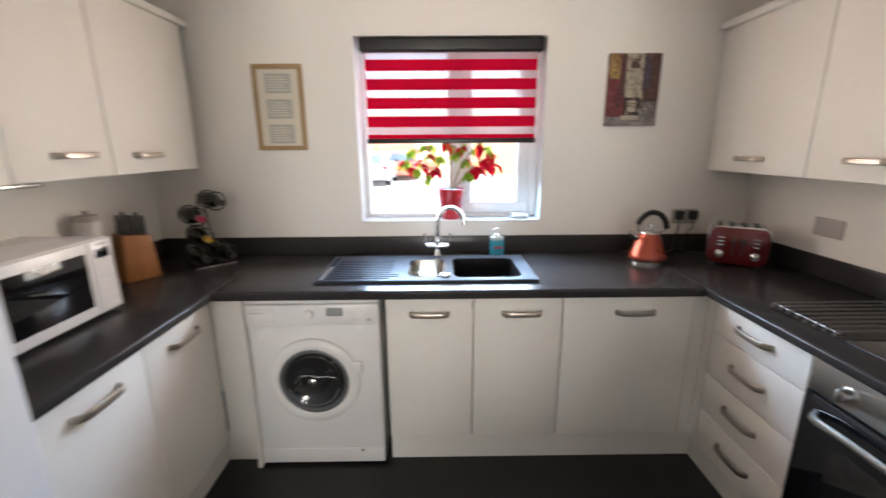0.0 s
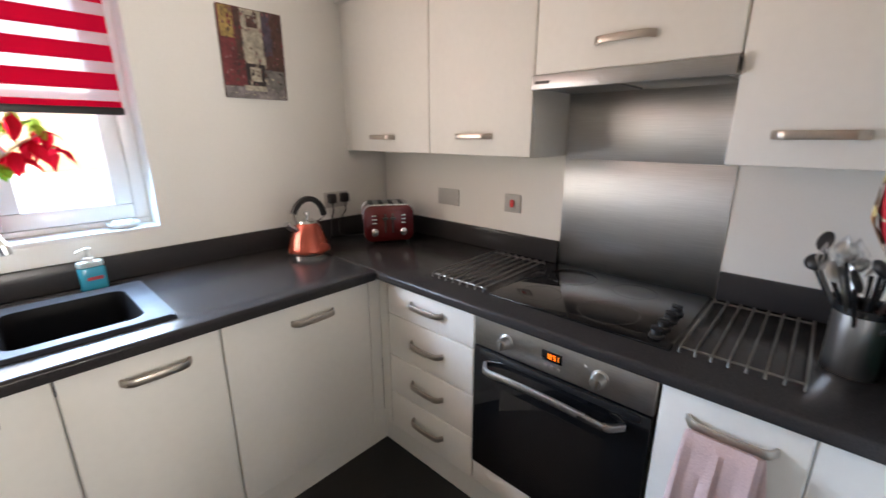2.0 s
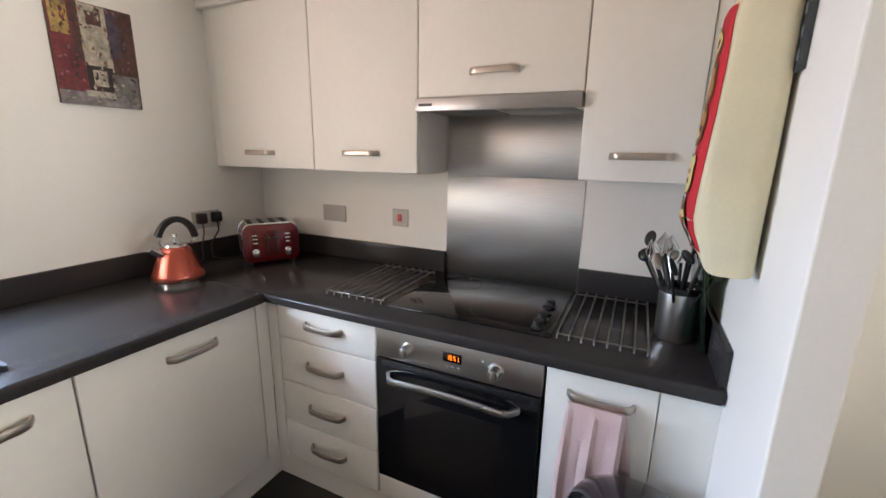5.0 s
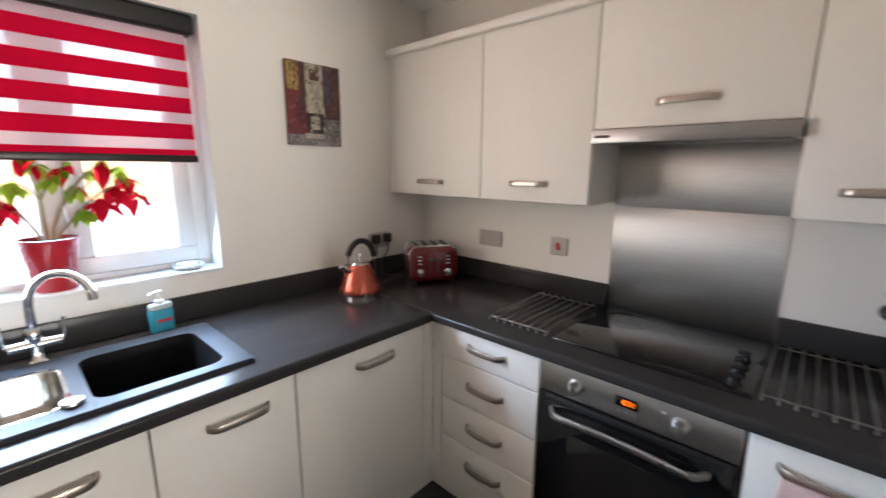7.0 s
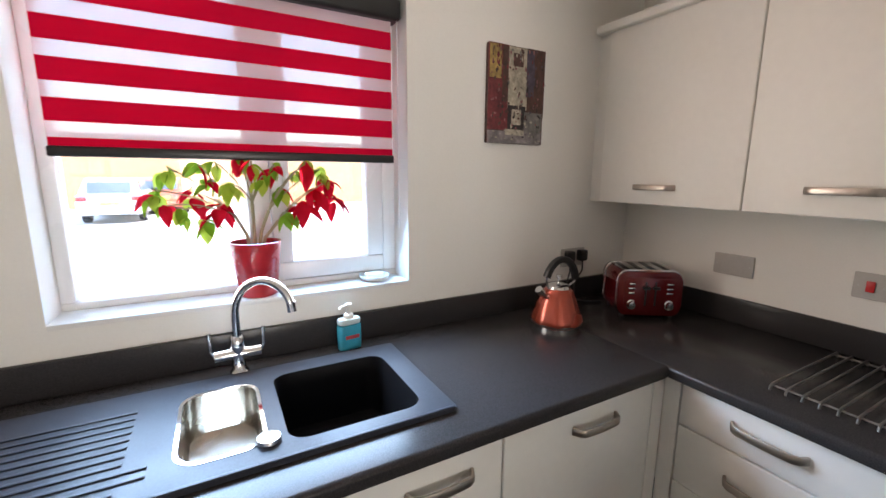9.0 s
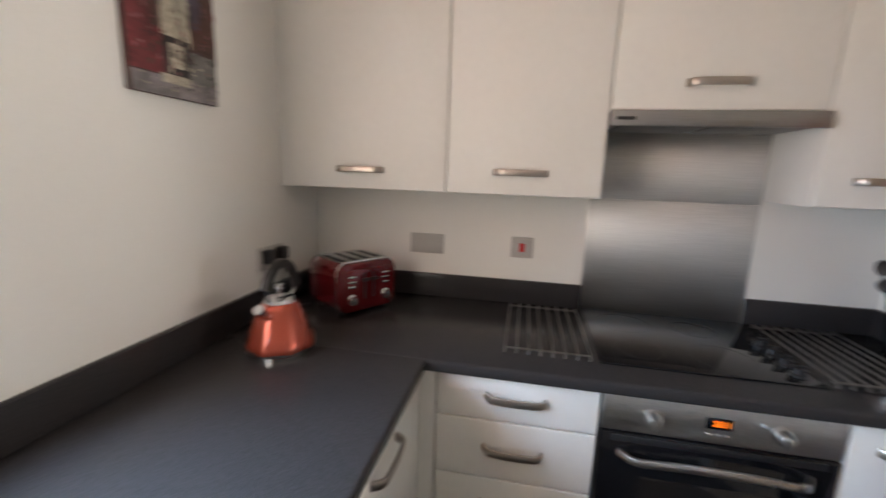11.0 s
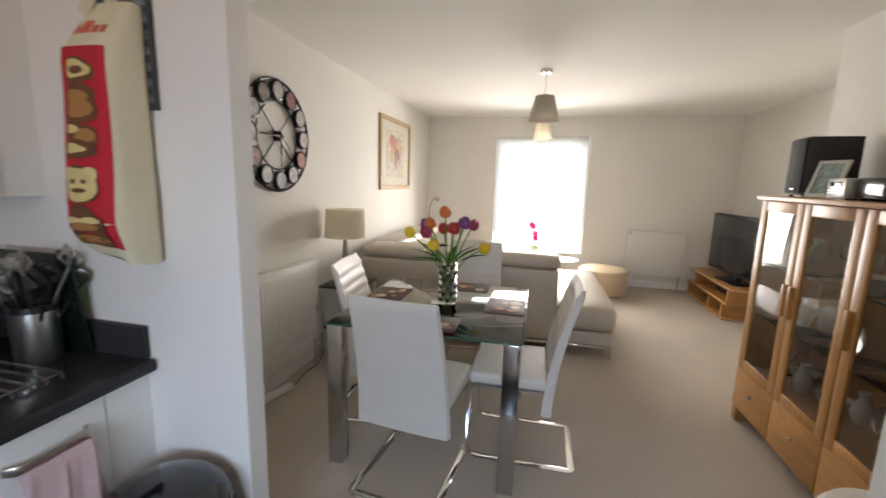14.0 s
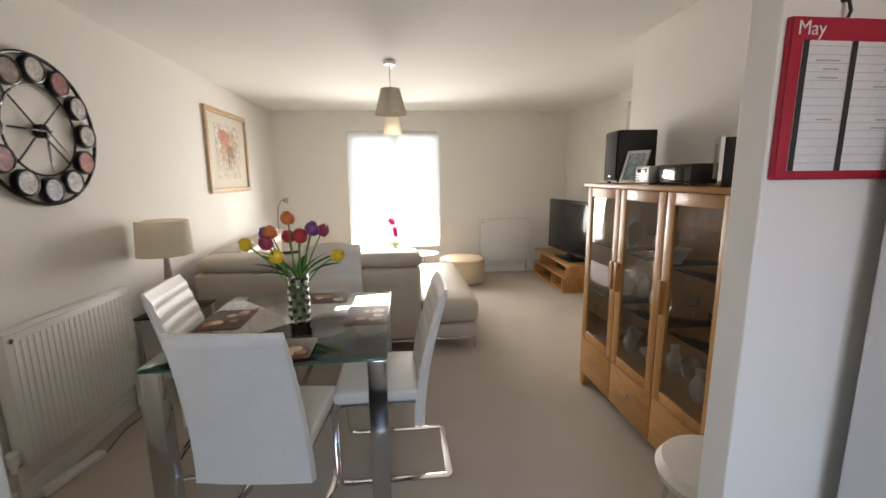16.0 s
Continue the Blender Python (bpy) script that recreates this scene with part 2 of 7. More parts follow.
def thing(name, label, category, x=0.0, y=0.0, z=0.0, rz=0.0, group="", kind=""):
    ob = new(name)
    ob.empty_display_size = 0.1
    ob.matrix_basis = pose(x, y, z, 0, 0, rz)
    return tagged(ob, label, category, group, kind)


def single(name, bm, material, label, category, group="", kind="", smooth=True, m=None):
    ob = new(name, mesh_of(name, bm, material, smooth))
    if m is not None:
        ob.matrix_basis = m
    return tagged(ob, label, category, group, kind)


# ---- the plan ----
XR, XL, YW, YF, XF = 2.12, -1.285, 2.678, -4.941, -2.174   # kitchen and lounge walls
PK, PD = 0.457, 0.377                                     # kitchen and dining faces of the partition
OL, OR = -0.362, 1.190                                    # the opening between kitchen and dining room
YC = -1.66                                                # where the lounge widens
CE = 2.40
T = 0.12


def structure(name, bm, material, label):
    return single(name, bm, material, label, "wall" if "wall" in name else name.split("_")[0], kind="structure", smooth=False)


# kitchen window opening x -0.12 .. 0.908, z 1.10 .. 2.083
WX0, WX1, WZ0, WZ1 = -0.120, 0.908, 1.10, 2.083
b = box(XL - T, WX0, YW, YW + 0.28, 0, CE, 0)
box(WX1, XR + T, YW, YW + 0.28, 0, CE, 0, bm=b)
box(WX0, WX1, YW, YW + 0.28, 0, WZ0, 0, bm=b)
box(WX0, WX1, YW, YW + 0.28, WZ1, CE, 0, bm=b)
structure("wall_north", b, M_WALL, "smooth white painted kitchen wall with a window")
structure("wall_east", box(XR, XR + T, YF - T, YW, 0, CE, 0), M_WALL, "long smooth white painted wall")
b = box(XL - T, XL, YC + 0.1, YW, 0, CE, 0)
structure("wall_west", b, M_WALL, "smooth white painted wall behind the display cabinet")
b = box(XF - 0.4, XL, YC, YC + 0.1, 0, CE, 0)
structure("wall_return", b, M_WALL, "short white painted wall where the lounge widens")
# lounge west wall with a recess
RY0, RY1, RZ = -3.28, -2.2, 2.27
b = box(XF - 0.3, XF, YF, RY0, 0, CE, 0)
box(XF - 0.3, XF, RY1, YC, 0, CE, 0, bm=b)
box(XF - 0.3, XF, RY0, RY1, RZ, CE, 0, bm=b)
box(XF - 0.42, XF - 0.3, YF, YC, 0, CE, 0, bm=b)
structure("wall_lounge_west", b, M_WALL, "white painted lounge wall with a shallow recess")
# lounge window
LX0, LX1, LZ0, LZ1 = -0.245, 1.080, 0.43, 2.125
b = box(XF - 0.42, LX0, YF - 0.3, YF, 0, CE, 0)
box(LX1, XR + T, YF - 0.3, YF, 0, CE, 0, bm=b)
box(LX0, LX1, YF - 0.3, YF, 0, LZ0, 0, bm=b)
box(LX0, LX1, YF - 0.3, YF, LZ1, CE, 0, bm=b)
structure("wall_south", b, M_WALL, "white painted lounge wall with a tall window")
structure("wall_partition_east", box(OR, XR, PD, PK, 0, CE, 0.004), M_WALL, "white painted partition beside the worktop")
structure("wall_partition_west", box(XL, OL, PD, PK, 0, CE, 0.004), M_WALL, "white painted partition that carries the calendar")
b = box(XF - 0.42, XR + T, YF - 0.3, YW + 0.28, CE, CE + 0.1, 0)
structure("ceiling", b, M_CEIL, "plain white painted ceiling")
structure("floor_kitchen", box(XL - T, XR + T, PD + 0.02, YW + 0.28, -0.05, 0, 0), M_VINYL, "black vinyl kitchen floor")
structure("floor_lounge", box(XF - 0.42, XR + T, YF - 0.3, PD + 0.02, -0.05, 0.002, 0), M_CARPET, "beige fitted carpet")
structure("trim_threshold", box(OL, OR, PD + 0.01, PD + 0.04, 0.002, 0.007, 0.002), M_NICKEL, "narrow metal threshold strip between carpet and vinyl")


def skirting(name, x0, x1, y0, y1):
    structure(name, box(x0, x1, y0, y1, 0.002, 0.10, 0.005), M_TRIM, "white painted skirting board")


skirting("baseboard_south", XF, XR, YF, YF + 0.015)
skirting("baseboard_east", XR - 0.015, XR, YF + 0.015, PD)
skirting("baseboard_partition", OR, XR - 0.015, PD - 0.015, PD)
skirting("baseboard_west", XF, XF + 0.015, YF + 0.015, RY0)
skirting("baseboard_west_wall", XL, XL + 0.015, YC, PD)
skirting("baseboard_partition_west", XL + 0.015, OL, PD - 0.015, PD)


# ---- kitchen window ----
def casement(parent, x0, x1, z0, z1, y, bar):
    """A framed pane: four bars with a glass sheet between them."""
    fr = box(x0, x1, y - 0.03, y + 0.03, z0, z0 + bar, 0.006)
    box(x0, x1, y - 0.03, y + 0.03, z1 - bar, z1, 0.006, bm=fr)
    box(x0, x0 + bar, y - 0.03, y + 0.03, z0 + bar, z1 - bar, 0.006, bm=fr)
    box(x1 - bar, x1, y - 0.03, y + 0.03, z0 + bar, z1 - bar, 0.006, bm=fr)
    s = part("sash", fr, M_UPVC, parent)
    p = part("pane", box(x0 + bar, x1 - bar, y - 0.004, y + 0.004, z0 + bar, z1 - bar, 0), M_GLASS, s)
    p.visible_shadow = False
    return s


win = thing("window_1", "white plastic kitchen window with two panes", "window", kind="structure")
YG = YW + 0.165
fr = box(WX0, WX1, YG - 0.035, YG + 0.035, WZ0, WZ0 + 0.022, 0.004)
box(WX0, WX1, YG - 0.035, YG + 0.035, WZ1 - 0.04, WZ1, 0.004, bm=fr)
box(WX0, WX0 + 0.035, YG - 0.035, YG + 0.035, WZ0 + 0.022, WZ1 - 0.04, 0.004, bm=fr)
box(WX1 - 0.05, WX1, YG - 0.035, YG + 0.035, WZ0 + 0.022, WZ1 - 0.04, 0.004, bm=fr)
box(0.385, 0.455, YG - 0.035, YG + 0.035, WZ0 + 0.022, WZ1 - 0.04, 0.004, bm=fr)
part("window_frame", fr, M_UPVC, win)
pn = part("pane", box(WX0 + 0.035, 0.385, YG - 0.005, YG + 0.005, WZ0 + 0.022, WZ1 - 0.04, 0), M_GLASS, win)
pn.visible_shadow = False
sash = casement(win, 0.458, WX1 - 0.052, WZ0 + 0.024, WZ1 - 0.042, YG - 0.012, 0.062)
part("window_handle", tube([(0.50, YG - 0.05, 1.50), (0.50, YG - 0.07, 1.50), (0.50, YG - 0.075, 1.42)], 0.008), M_UPVC, sash)
part("window_sill", box(WX0, WX1, YW - 0.002, YG - 0.036, WZ0 - 0.014, WZ0 + 0.002, 0.003), M_TRIM, win)

# roller blind with alternating solid and sheer bands
M_RED = thin("red_blind_cloth", (0.72, 0.010, 0.055), 0.0, 0.30)
M_SHEER = thin("sheer_blind_cloth", (0.78, 0.60, 0.63), 0.26, 0.22)
blind = thing("roller_blind", "red and sheer striped roller blind half lowered in the window", "blind")
BX0, BX1, BY = -0.075, 0.872, YW + 0.045
part("cassette", box(BX0 - 0.02, BX1 + 0.025, BY - 0.03, BY + 0.05, 2.010, WZ1 - 0.001, 0.014, 4), M_BLACK, blind)
part("bottom_bar", box(BX0, BX1, BY - 0.008, BY + 0.012, 1.535, 1.562, 0.005), M_BLACK, blind)
z = 1.562
k = 0
bands = [0.022, 0.040, 0.058, 0.040, 0.058, 0.040, 0.058, 0.040, 0.058, 0.040]
while z < 2.012:
    hgt = min(bands[k] if k < len(bands) else 0.05, 2.012 - z)
    part("red_band" if k % 2 == 0 else "sheer_band", box(BX0 + 0.004, BX1 - 0.004, BY + 0.001, BY + 0.0022, z, z + hgt, 0), M_RED if k % 2 == 0 else M_SHEER, blind, smooth=False)
    z += hgt
    k += 1
part("chain", rod((BX1 + 0.012, BY - 0.015, 1.30), (BX1 + 0.012, BY - 0.015, 2.02), 0.0022, 6), M_WHITEPL, blind)


# ---- kitchen units ----
def handle_mesh(length=0.175):
    """A bowed strap handle with returned ends; it lies along x and stands out towards -y."""
    pts = []
    for k in range(17):
        u = k / 16
        e = min(u, 1 - u) / 0.10
        pts.append(((u - 0.5) * length, -0.002 - 0.030 * (min(1, e) ** 0.55) * (0.82 + 0.18 * math.sin(math.pi * u)), 0))
    return mesh_of("handle", tube(pts, 0, 8, flat=(0.0115, 0.005)), M_NICKEL)


HANDLE = handle_mesh()


def front(parent, name, x0, x1, z0, z1, hx, hz, upright=False, hmesh=None, mat_=None):
    """A door or drawer front with rounded edges and its handle; the front faces -y at y = 0."""
    d = part(name, box(x0 + 0.0015, x1 - 0.0015, -0.019, 0.0, z0 + 0.0015, z1 - 0.0015, 0.005, 3), mat_ or M_CREAM, parent)
    if hx is not None:
        same_part("handle", hmesh or HANDLE, d, pose(hx, -0.019, hz, 0, 90 if upright else 0, 0), "satin nickel bow handle")
    return d


def base_unit(label, x, y, rz, w, depth=0.56, drawers=0, doors=1, handles=(), z0=0.155, z1=0.868, group="kitchen base units", top=None):
    u = thing("base_cabinet", label, "cabinet", x, y, 0, rz, group)
    b = box(0.002, w - 0.002, 0.002, depth, z0, top or z1, 0.001)
    part("body", b, M_CREAM, u)
    if drawers:
        hts = [0.148, 0.197, 0.186, 0.190]
        top = z1
        for k in range(drawers):
            lo = max(z0, top - hts[k])
            front(u, "drawer", 0, w, lo, top, w / 2, (lo + top) / 2 + 0.01)
            top = lo
    else:
        for k in range(doors):
            dw = w / doors
            front(u, "door", k * dw, (k + 1) * dw, z0, z1, handles[k], z1 - 0.075)
    return u


FY = 2.03 + 0.019          # carcass fronts of the back run
FX = 1.525 + 0.019         # carcass fronts of the hob run
FL = -0.69 - 0.019         # carcass fronts of the microwave run
# back run, from the corner by the washing machine to the corner by the drawers
base_unit("cream kitchen base unit under the sink bowl", 0.082, FY, 0, 0.392, handles=(0.196,), top=0.70)
base_unit("cream kitchen base unit beside the sink unit", 0.475, FY, 0, 0.400, handles=(0.218,), top=0.70)
base_unit("wide cream kitchen base unit near the corner", 0.877, FY, 0, 0.590, handles=(0.325,))
structure("trim_corner_filler", box(1.468, FX - 0.019, FY - 0.019, FY + 0.03, 0.155, 0.868, 0.002), M_CREAM, "cream filler panel in the corner")
structure("trim_corner_filler_side", box(FX - 0.019, FX + 0.03, 1.978, FY - 0.019, 0.155, 0.868, 0.002), M_CREAM, "cream filler panel in the corner")
structure("trim_corner_filler_washer", box(FL + 0.019, -0.545, FY - 0.019, FY, 0.155, 0.868, 0.002), M_CREAM, "cream filler panel beside the washing machine")
# hob run, facing west
base_unit("cream four-drawer kitchen base unit", FX, 1.975, -90, 0.475, drawers=4, group="kitchen base units")
base_unit("narrow cream kitchen base unit beside the oven", FX, 0.895, -90, 0.300, handles=(0.155,))
structure("trim_end_filler", box(FX - 0.015, FX + 0.01, PK, 0.594, 0.10, 0.868, 0.002), M_CREAM, "cream filler panel beside the partition")
# microwave run, facing east
base_unit("cream kitchen base unit under the microwave", FL, 1.195, 90, 0.405, handles=(0.195,))
base_unit("cream kitchen base unit by the corner", FL, 1.601, 90, 0.425, handles=(0.215,))


def plinth(name, x0, x1, y0, y1):
    structure(name, box(x0, x1, y0, y1, 0, 0.152, 0.002), M_CREAM, "cream plinth under the kitchen units")


plinth("trim_plinth_back", 0.080, 1.587, 2.074, 2.092)
plinth("trim_plinth_hob", 1.569, 1.587, PK, 2.074)
plinth("trim_plinth_washer", -0.735, -0.565, 2.074, 2.092)
plinth("trim_plinth_microwave", -0.753, -0.735, 1.19, 2.092)
structure("trim_end_panel", box(XL, -0.672, 1.172, 1.192, 0, 0.868, 0.002), M_CREAM, "cream end panel of the units")

# worktops: three slabs with a rounded front edge
WT0, WT1 = 0.870, 0.910
w = thing("worktop", "dark grey speckled laminate worktop in a U shape", "worktop")
nose = [(0.10, WT0), (0.10, WT1)] + [(0.012 - 0.012 * math.sin(radians(a)), WT1 - 0.012 + 0.012 * math.cos(radians(a))) for a in range(0, 91, 15)] + [(0.006, WT0), ]
part("front_slab", moved(prism([(y, z) for y, z in nose], 0, 2.15), Matrix(((0, 0, 1, -0.66), (1, 0, 0, 2.00), (0, 1, 0, 0), (0, 0, 0, 1)))), M_WORKTOP, w)
part("back_slab", holed_plate([(-0.66, 2.10), (1.49, 2.10), (1.49, YW), (-0.66, YW)], [rounded(0.565, 0.35, 0.03, 4, 0.455, 2.328)], WT0, WT1), M_WORKTOP, w)
part("hob_slab", box(1.4905, XR, PK + 0.001, YW, WT0, WT1, 0.012, 3), M_WORKTOP, w)
part("microwave_slab", box(XL, -0.6605, 1.163, YW, WT0, WT1, 0.012, 3), M_WORKTOP, w)
UZ = 1.010
part("upstand", box(-1.265, 2.10, YW - 0.02, YW, WT1, UZ, 0.003), M_WORKTOP, w)
part("upstand", box(XR - 0.02, XR, 1.500, YW - 0.001, WT1, UZ, 0.003), M_WORKTOP, w)
part("upstand", box(XR - 0.02, XR, PK + 0.021, 0.895, WT1, UZ, 0.003), M_WORKTOP, w)
part("upstand", box(1.515, XR, PK + 0.001, PK + 0.020, WT1, UZ, 0.003), M_WORKTOP, w)
part("upstand", box(XL, XL + 0.02, 1.163, YW - 0.001, WT1, UZ, 0.003), M_WORKTOP, w)


def wall_unit(label, x, y, rz, w, depth, z0, z1, hx, hz, hmesh=None, under=None):
    u = thing("wall_cabinet", label, "cabinet", x, y, 0, rz, "kitchen wall units")
    part("body", box(0.001, w - 0.001, 0.002, depth, z0 - (0.0 if under is None else under), z1, 0.001), M_CREAM, u)
    front(u, "door", 0, w, z0, z1, hx, hz, hmesh=hmesh)
    return u


UX, UD = 1.84 + 0.019, 0.261
wall_unit("cream kitchen wall unit in the corner", UX, YW - 0.06, -90, 0.590, UD - 0.002, 1.378, 2.10, 0.268, 1.450)
wall_unit("cream kitchen wall unit beside the cooker hood", UX, 2.027, -90, 0.523, UD - 0.002, 1.378, 2.10, 0.255, 1.456)
wall_unit("short cream wall unit above the cooker hood", UX, 1.503, -90, 0.604, UD - 0.002, 1.662, 2.10, 0.300, 1.742)
wall_unit("narrow cream kitchen wall unit by the partition", UX, 0.898, -90, 0.332, UD - 0.002, 1.382, 2.10, 0.182, 1.463)
structure("trim_wall_filler", box(1.85, 1.87, PK, 0.565, 1.382, 2.10, 0.002), M_CREAM, "cream filler strip beside the wall unit")
structure("trim_wall_filler_corner", box(1.85, 1.87, 2.62, YW, 1.378, 2.10, 0.002), M_CREAM, "cream filler strip in the corner")
c = box(1.815, 1.845, PK, YW, 2.10, 2.135, 0.008, 3)
box(1.845, XR, PK, YW, 2.10, 2.118, 0.002, bm=c)
structure("trim_cornice", c, M_CREAM, "cream cornice along the tops of the wall units")
# left wall units
UL = -0.985 - 0.019
wall_unit("cream kitchen wall unit by the wine rack", UL, 2.021, 90, 0.600, -XL + UL - 0.002, 1.410, 2.12, 0.205, 1.490)
wall_unit("cream kitchen wall unit above the microwave", UL, 1.605, 90, 0.414, -XL + UL - 0.002, 1.410, 2.12, 0.24, 1.495)
wall_unit("cream kitchen wall unit at the end of the run", UL, 1.19, 90, 0.413, -XL + UL - 0.002, 1.410, 2.12, 0.21, 1.495)
c = box(UL + 0.005, UL + 0.035, 1.19, YW, 2.12, 2.155, 0.008, 3)
box(XL, UL + 0.005, 1.19, YW, 2.12, 2.138, 0.002, bm=c)
structure("trim_cornice_west", c, M_CREAM, "cream cornice along the tops of the wall units")
lt = thing("under_cabinet_light", "slim grey light fitting under the wall unit", "light")
part("body", box(-1.10, -1.02, 1.42, 1.74, 1.395, 1.410, 0.004), M_STEEL, lt)

# washing machine
wm = thing("washing_machine", "white front-loading washing machine under the worktop", "washing machine", -0.245, 2.035, 0)
part("body", box(-0.298, 0.298, 0.0, 0.54, 0.012, 0.846, 0.012, 3), M_WHITEAPP, wm)
part("top_panel", box(-0.298, 0.298, -0.006, 0.55, 0.847, 0.868, 0.006), M_WHITEAPP, wm)
part("control_panel", box(-0.296, 0.296, -0.010, 0.0, 0.742, 0.842, 0.005), M_WHITEAPP, wm)
dr = part("detergent_drawer", box(-0.285, -0.165, -0.016, -0.008, 0.757, 0.822, 0.006), M_WHITEAPP, wm)
part("grip", box(-0.250, -0.168, -0.019, -0.015, 0.762, 0.786, 0.006), M_WHITEPL, dr)
part("brand_bar", box(-0.278, -0.215, -0.0175, -0.0155, 0.803, 0.810, 0), M_STEEL, dr)
part("dial", moved(lathe([(0.021, 0), (0.021, 0.012), (0.017, 0.018), (0.0, 0.019)], 20), pose(-0.01, -0.010, 0.800, 90)), M_WHITEPL, wm)
part("display", box(0.065, 0.138, -0.0125, -0.0095, 0.787, 0.828, 0.001), mat("grey_display", (0.30, 0.31, 0.31), 0.2), wm)
for k in range(5):
    part("button", moved(lathe([(0.006, 0), (0.006, 0.004), (0, 0.005)], 10), pose(0.08 + 0.03 * k, -0.010, 0.772, 90)), M_WHITEPL, wm)
part("power_button", moved(lathe([(0.009, 0), (0.009, 0.004), (0, 0.005)], 12), pose(0.255, -0.010, 0.772, 90)), M_STEEL, wm)
dor = part("door", moved(lathe([(0.160, 0.0), (0.205, 0.0), (0.212, 0.006), (0.210, 0.016), (0.198, 0.024), (0.175, 0.027), (0.160, 0.020)], 48), pose(-0.012, -0.001, 0.468, 90)), M_WHITEAPP, wm)
dk = mat("smoked_door_glass", (0.020, 0.021, 0.022), 0.07, var=0.3, scale=9, coat=0.4)
M_SEAL = mat("grey_rubber_seal", (0.10, 0.105, 0.11), 0.45, var=0.1)
part("seal_ring", moved(lathe([(0.161, 0.014), (0.161, 0.021), (0.152, 0.024), (0.143, 0.018), (0.138, 0.012), (0.150, 0.006)], 48), pose(-0.012, -0.001, 0.468, 90)), M_SEAL, dor)
part("porthole", moved(lathe([(0.141, 0.006), (0.138, 0.018), (0.128, 0.030), (0.112, 0.026), (0.100, 0.016), (0.06, 0.010), (0.0, 0.008)], 44), pose(-0.012, -0.001, 0.468, 90)), dk, dor)
part("glass_lip", moved(tube([(0.118 * math.cos(radians(q)), 0.118 * math.sin(radians(q)), 0.030) for q in range(195, 346, 10)], 0.004, 8), pose(-0.012, -0.001, 0.468, 90)), M_SEAL, dor)
part("paddle_edge", tube([(-0.095, -0.022, 0.462), (-0.075, -0.025, 0.498), (-0.03, -0.024, 0.503), (0.005, -0.024, 0.492), (0.045, -0.024, 0.496), (0.085, -0.022, 0.488)], 0.004, 8), M_CHROME, dor)
part("drum_centre", moved(lathe([(0.022, 0.010), (0.020, 0.019), (0.010, 0.023), (0, 0.024)], 18), pose(-0.022, -0.001, 0.462, 90)), M_STEEL, dor)
part("catch", box(0.150, 0.215, -0.024, 0.0, 0.505, 0.565, 0.012, 3), M_WHITEAPP, dor)
part("kick_plate", box(-0.294, 0.294, -0.006, 0.0, 0.018, 0.095, 0.003), M_WHITEAPP, wm)
part("filter_screw", moved(lathe([(0.008, 0), (0.006, 0.003), (0, 0.003)], 10), pose(0.19, -0.006, 0.085, 90)), M_STEEL, wm)
for sx in (-0.26, 0.26):
    for yy in (0.03, 0.50):
        part("foot", lathe([(0.016, 0), (0.016, 0.013)], 12, at=(sx, yy, 0)), M_BLACK, wm)
structure("trim_washer_panel", box(-0.566, -0.546, 2.015, 2.60, 0.0, 0.868, 0.002), M_CREAM, "thin cream panel beside the washing machine")


# ---- cooking: oven, hob, splashback, hood ----
ov = thing("oven", "built-in stainless steel electric oven with black glass door", "oven", FX, 1.497, 0, -90)
part("body", box(0.004, 0.594, 0.004, 0.545, 0.158, 0.866, 0.002), M_BLACK, ov)
pnl = part("control_panel", box(0.003, 0.595, -0.024, 0.003, 0.752, 0.866, 0.004), M_STEEL_H, ov)
for kx in (0.135, 0.450):
    kn = part("knob", moved(lathe([(0.026, 0), (0.026, 0.004), (0.021, 0.006), (0.019, 0.030), (0.016, 0.034), (0, 0.034)], 24), pose(kx, -0.024, 0.804, 90)), M_STEEL, pnl)
    part("grip", box(kx - 0.006, kx + 0.006, -0.068, -0.054, 0.786, 0.822, 0.004), M_STEEL, kn)
part("display", box(0.266, 0.334, -0.0255, -0.0235, 0.796, 0.829, 0.001), M_BLACKGLASS, pnl)
M_DIGIT = glow("amber_digits", (1.0, 0.24, 0.01), 0.085)
DIG = {"1": "bc", "0": "abcdef", "5": "afgcd", ":": ""}


def seven(ch, x, z, w, h, y):
    """A seven-segment digit of thin bars."""
    t = 0.0022
    seg = {"a": (x, x + w, z + h - t, z + h), "g": (x, x + w, z + h / 2 - t / 2, z + h / 2 + t / 2), "d": (x, x + w, z, z + t),
           "f": (x, x + t, z + h / 2, z + h), "b": (x + w - t, x + w, z + h / 2, z + h), "e": (x, x + t, z, z + h / 2), "c": (x + w - t, x + w, z, z + h / 2)}
    b = bmesh.new()
    for s in DIG[ch]:
        a = seg[s]
        box(a[0], a[1], y - 0.0008, y, a[2], a[3], 0, bm=b)
    return b


for k, ch in enumerate("1051"):
    part("digit", seven(ch, 0.282 + 0.0105 * k + (0.003 if k > 1 else 0), 0.805, 0.0075, 0.0165, -0.0257), M_DIGIT, pnl, smooth=False)
for k in range(3):
    part("button", moved(lathe([(0.0055, 0), (0.005, 0.004), (0, 0.005)], 12), pose(0.280 + 0.022 * k, -0.024, 0.778, 90)), M_STEEL, pnl)
part("indicator", moved(lathe([(0.0045, 0), (0.003, 0.002), (0, 0.002)], 10), pose(0.405, -0.024, 0.826, 90)), M_WHITEPL, pnl)
odr = part("door", box(0.003, 0.595, -0.026, 0.003, 0.254, 0.748, 0.004), M_BLACKGLASS, ov)
part("door_top_rail", box(0.03, 0.568, -0.0285, -0.0255, 0.722, 0.742, 0.001), M_BLACK, odr)
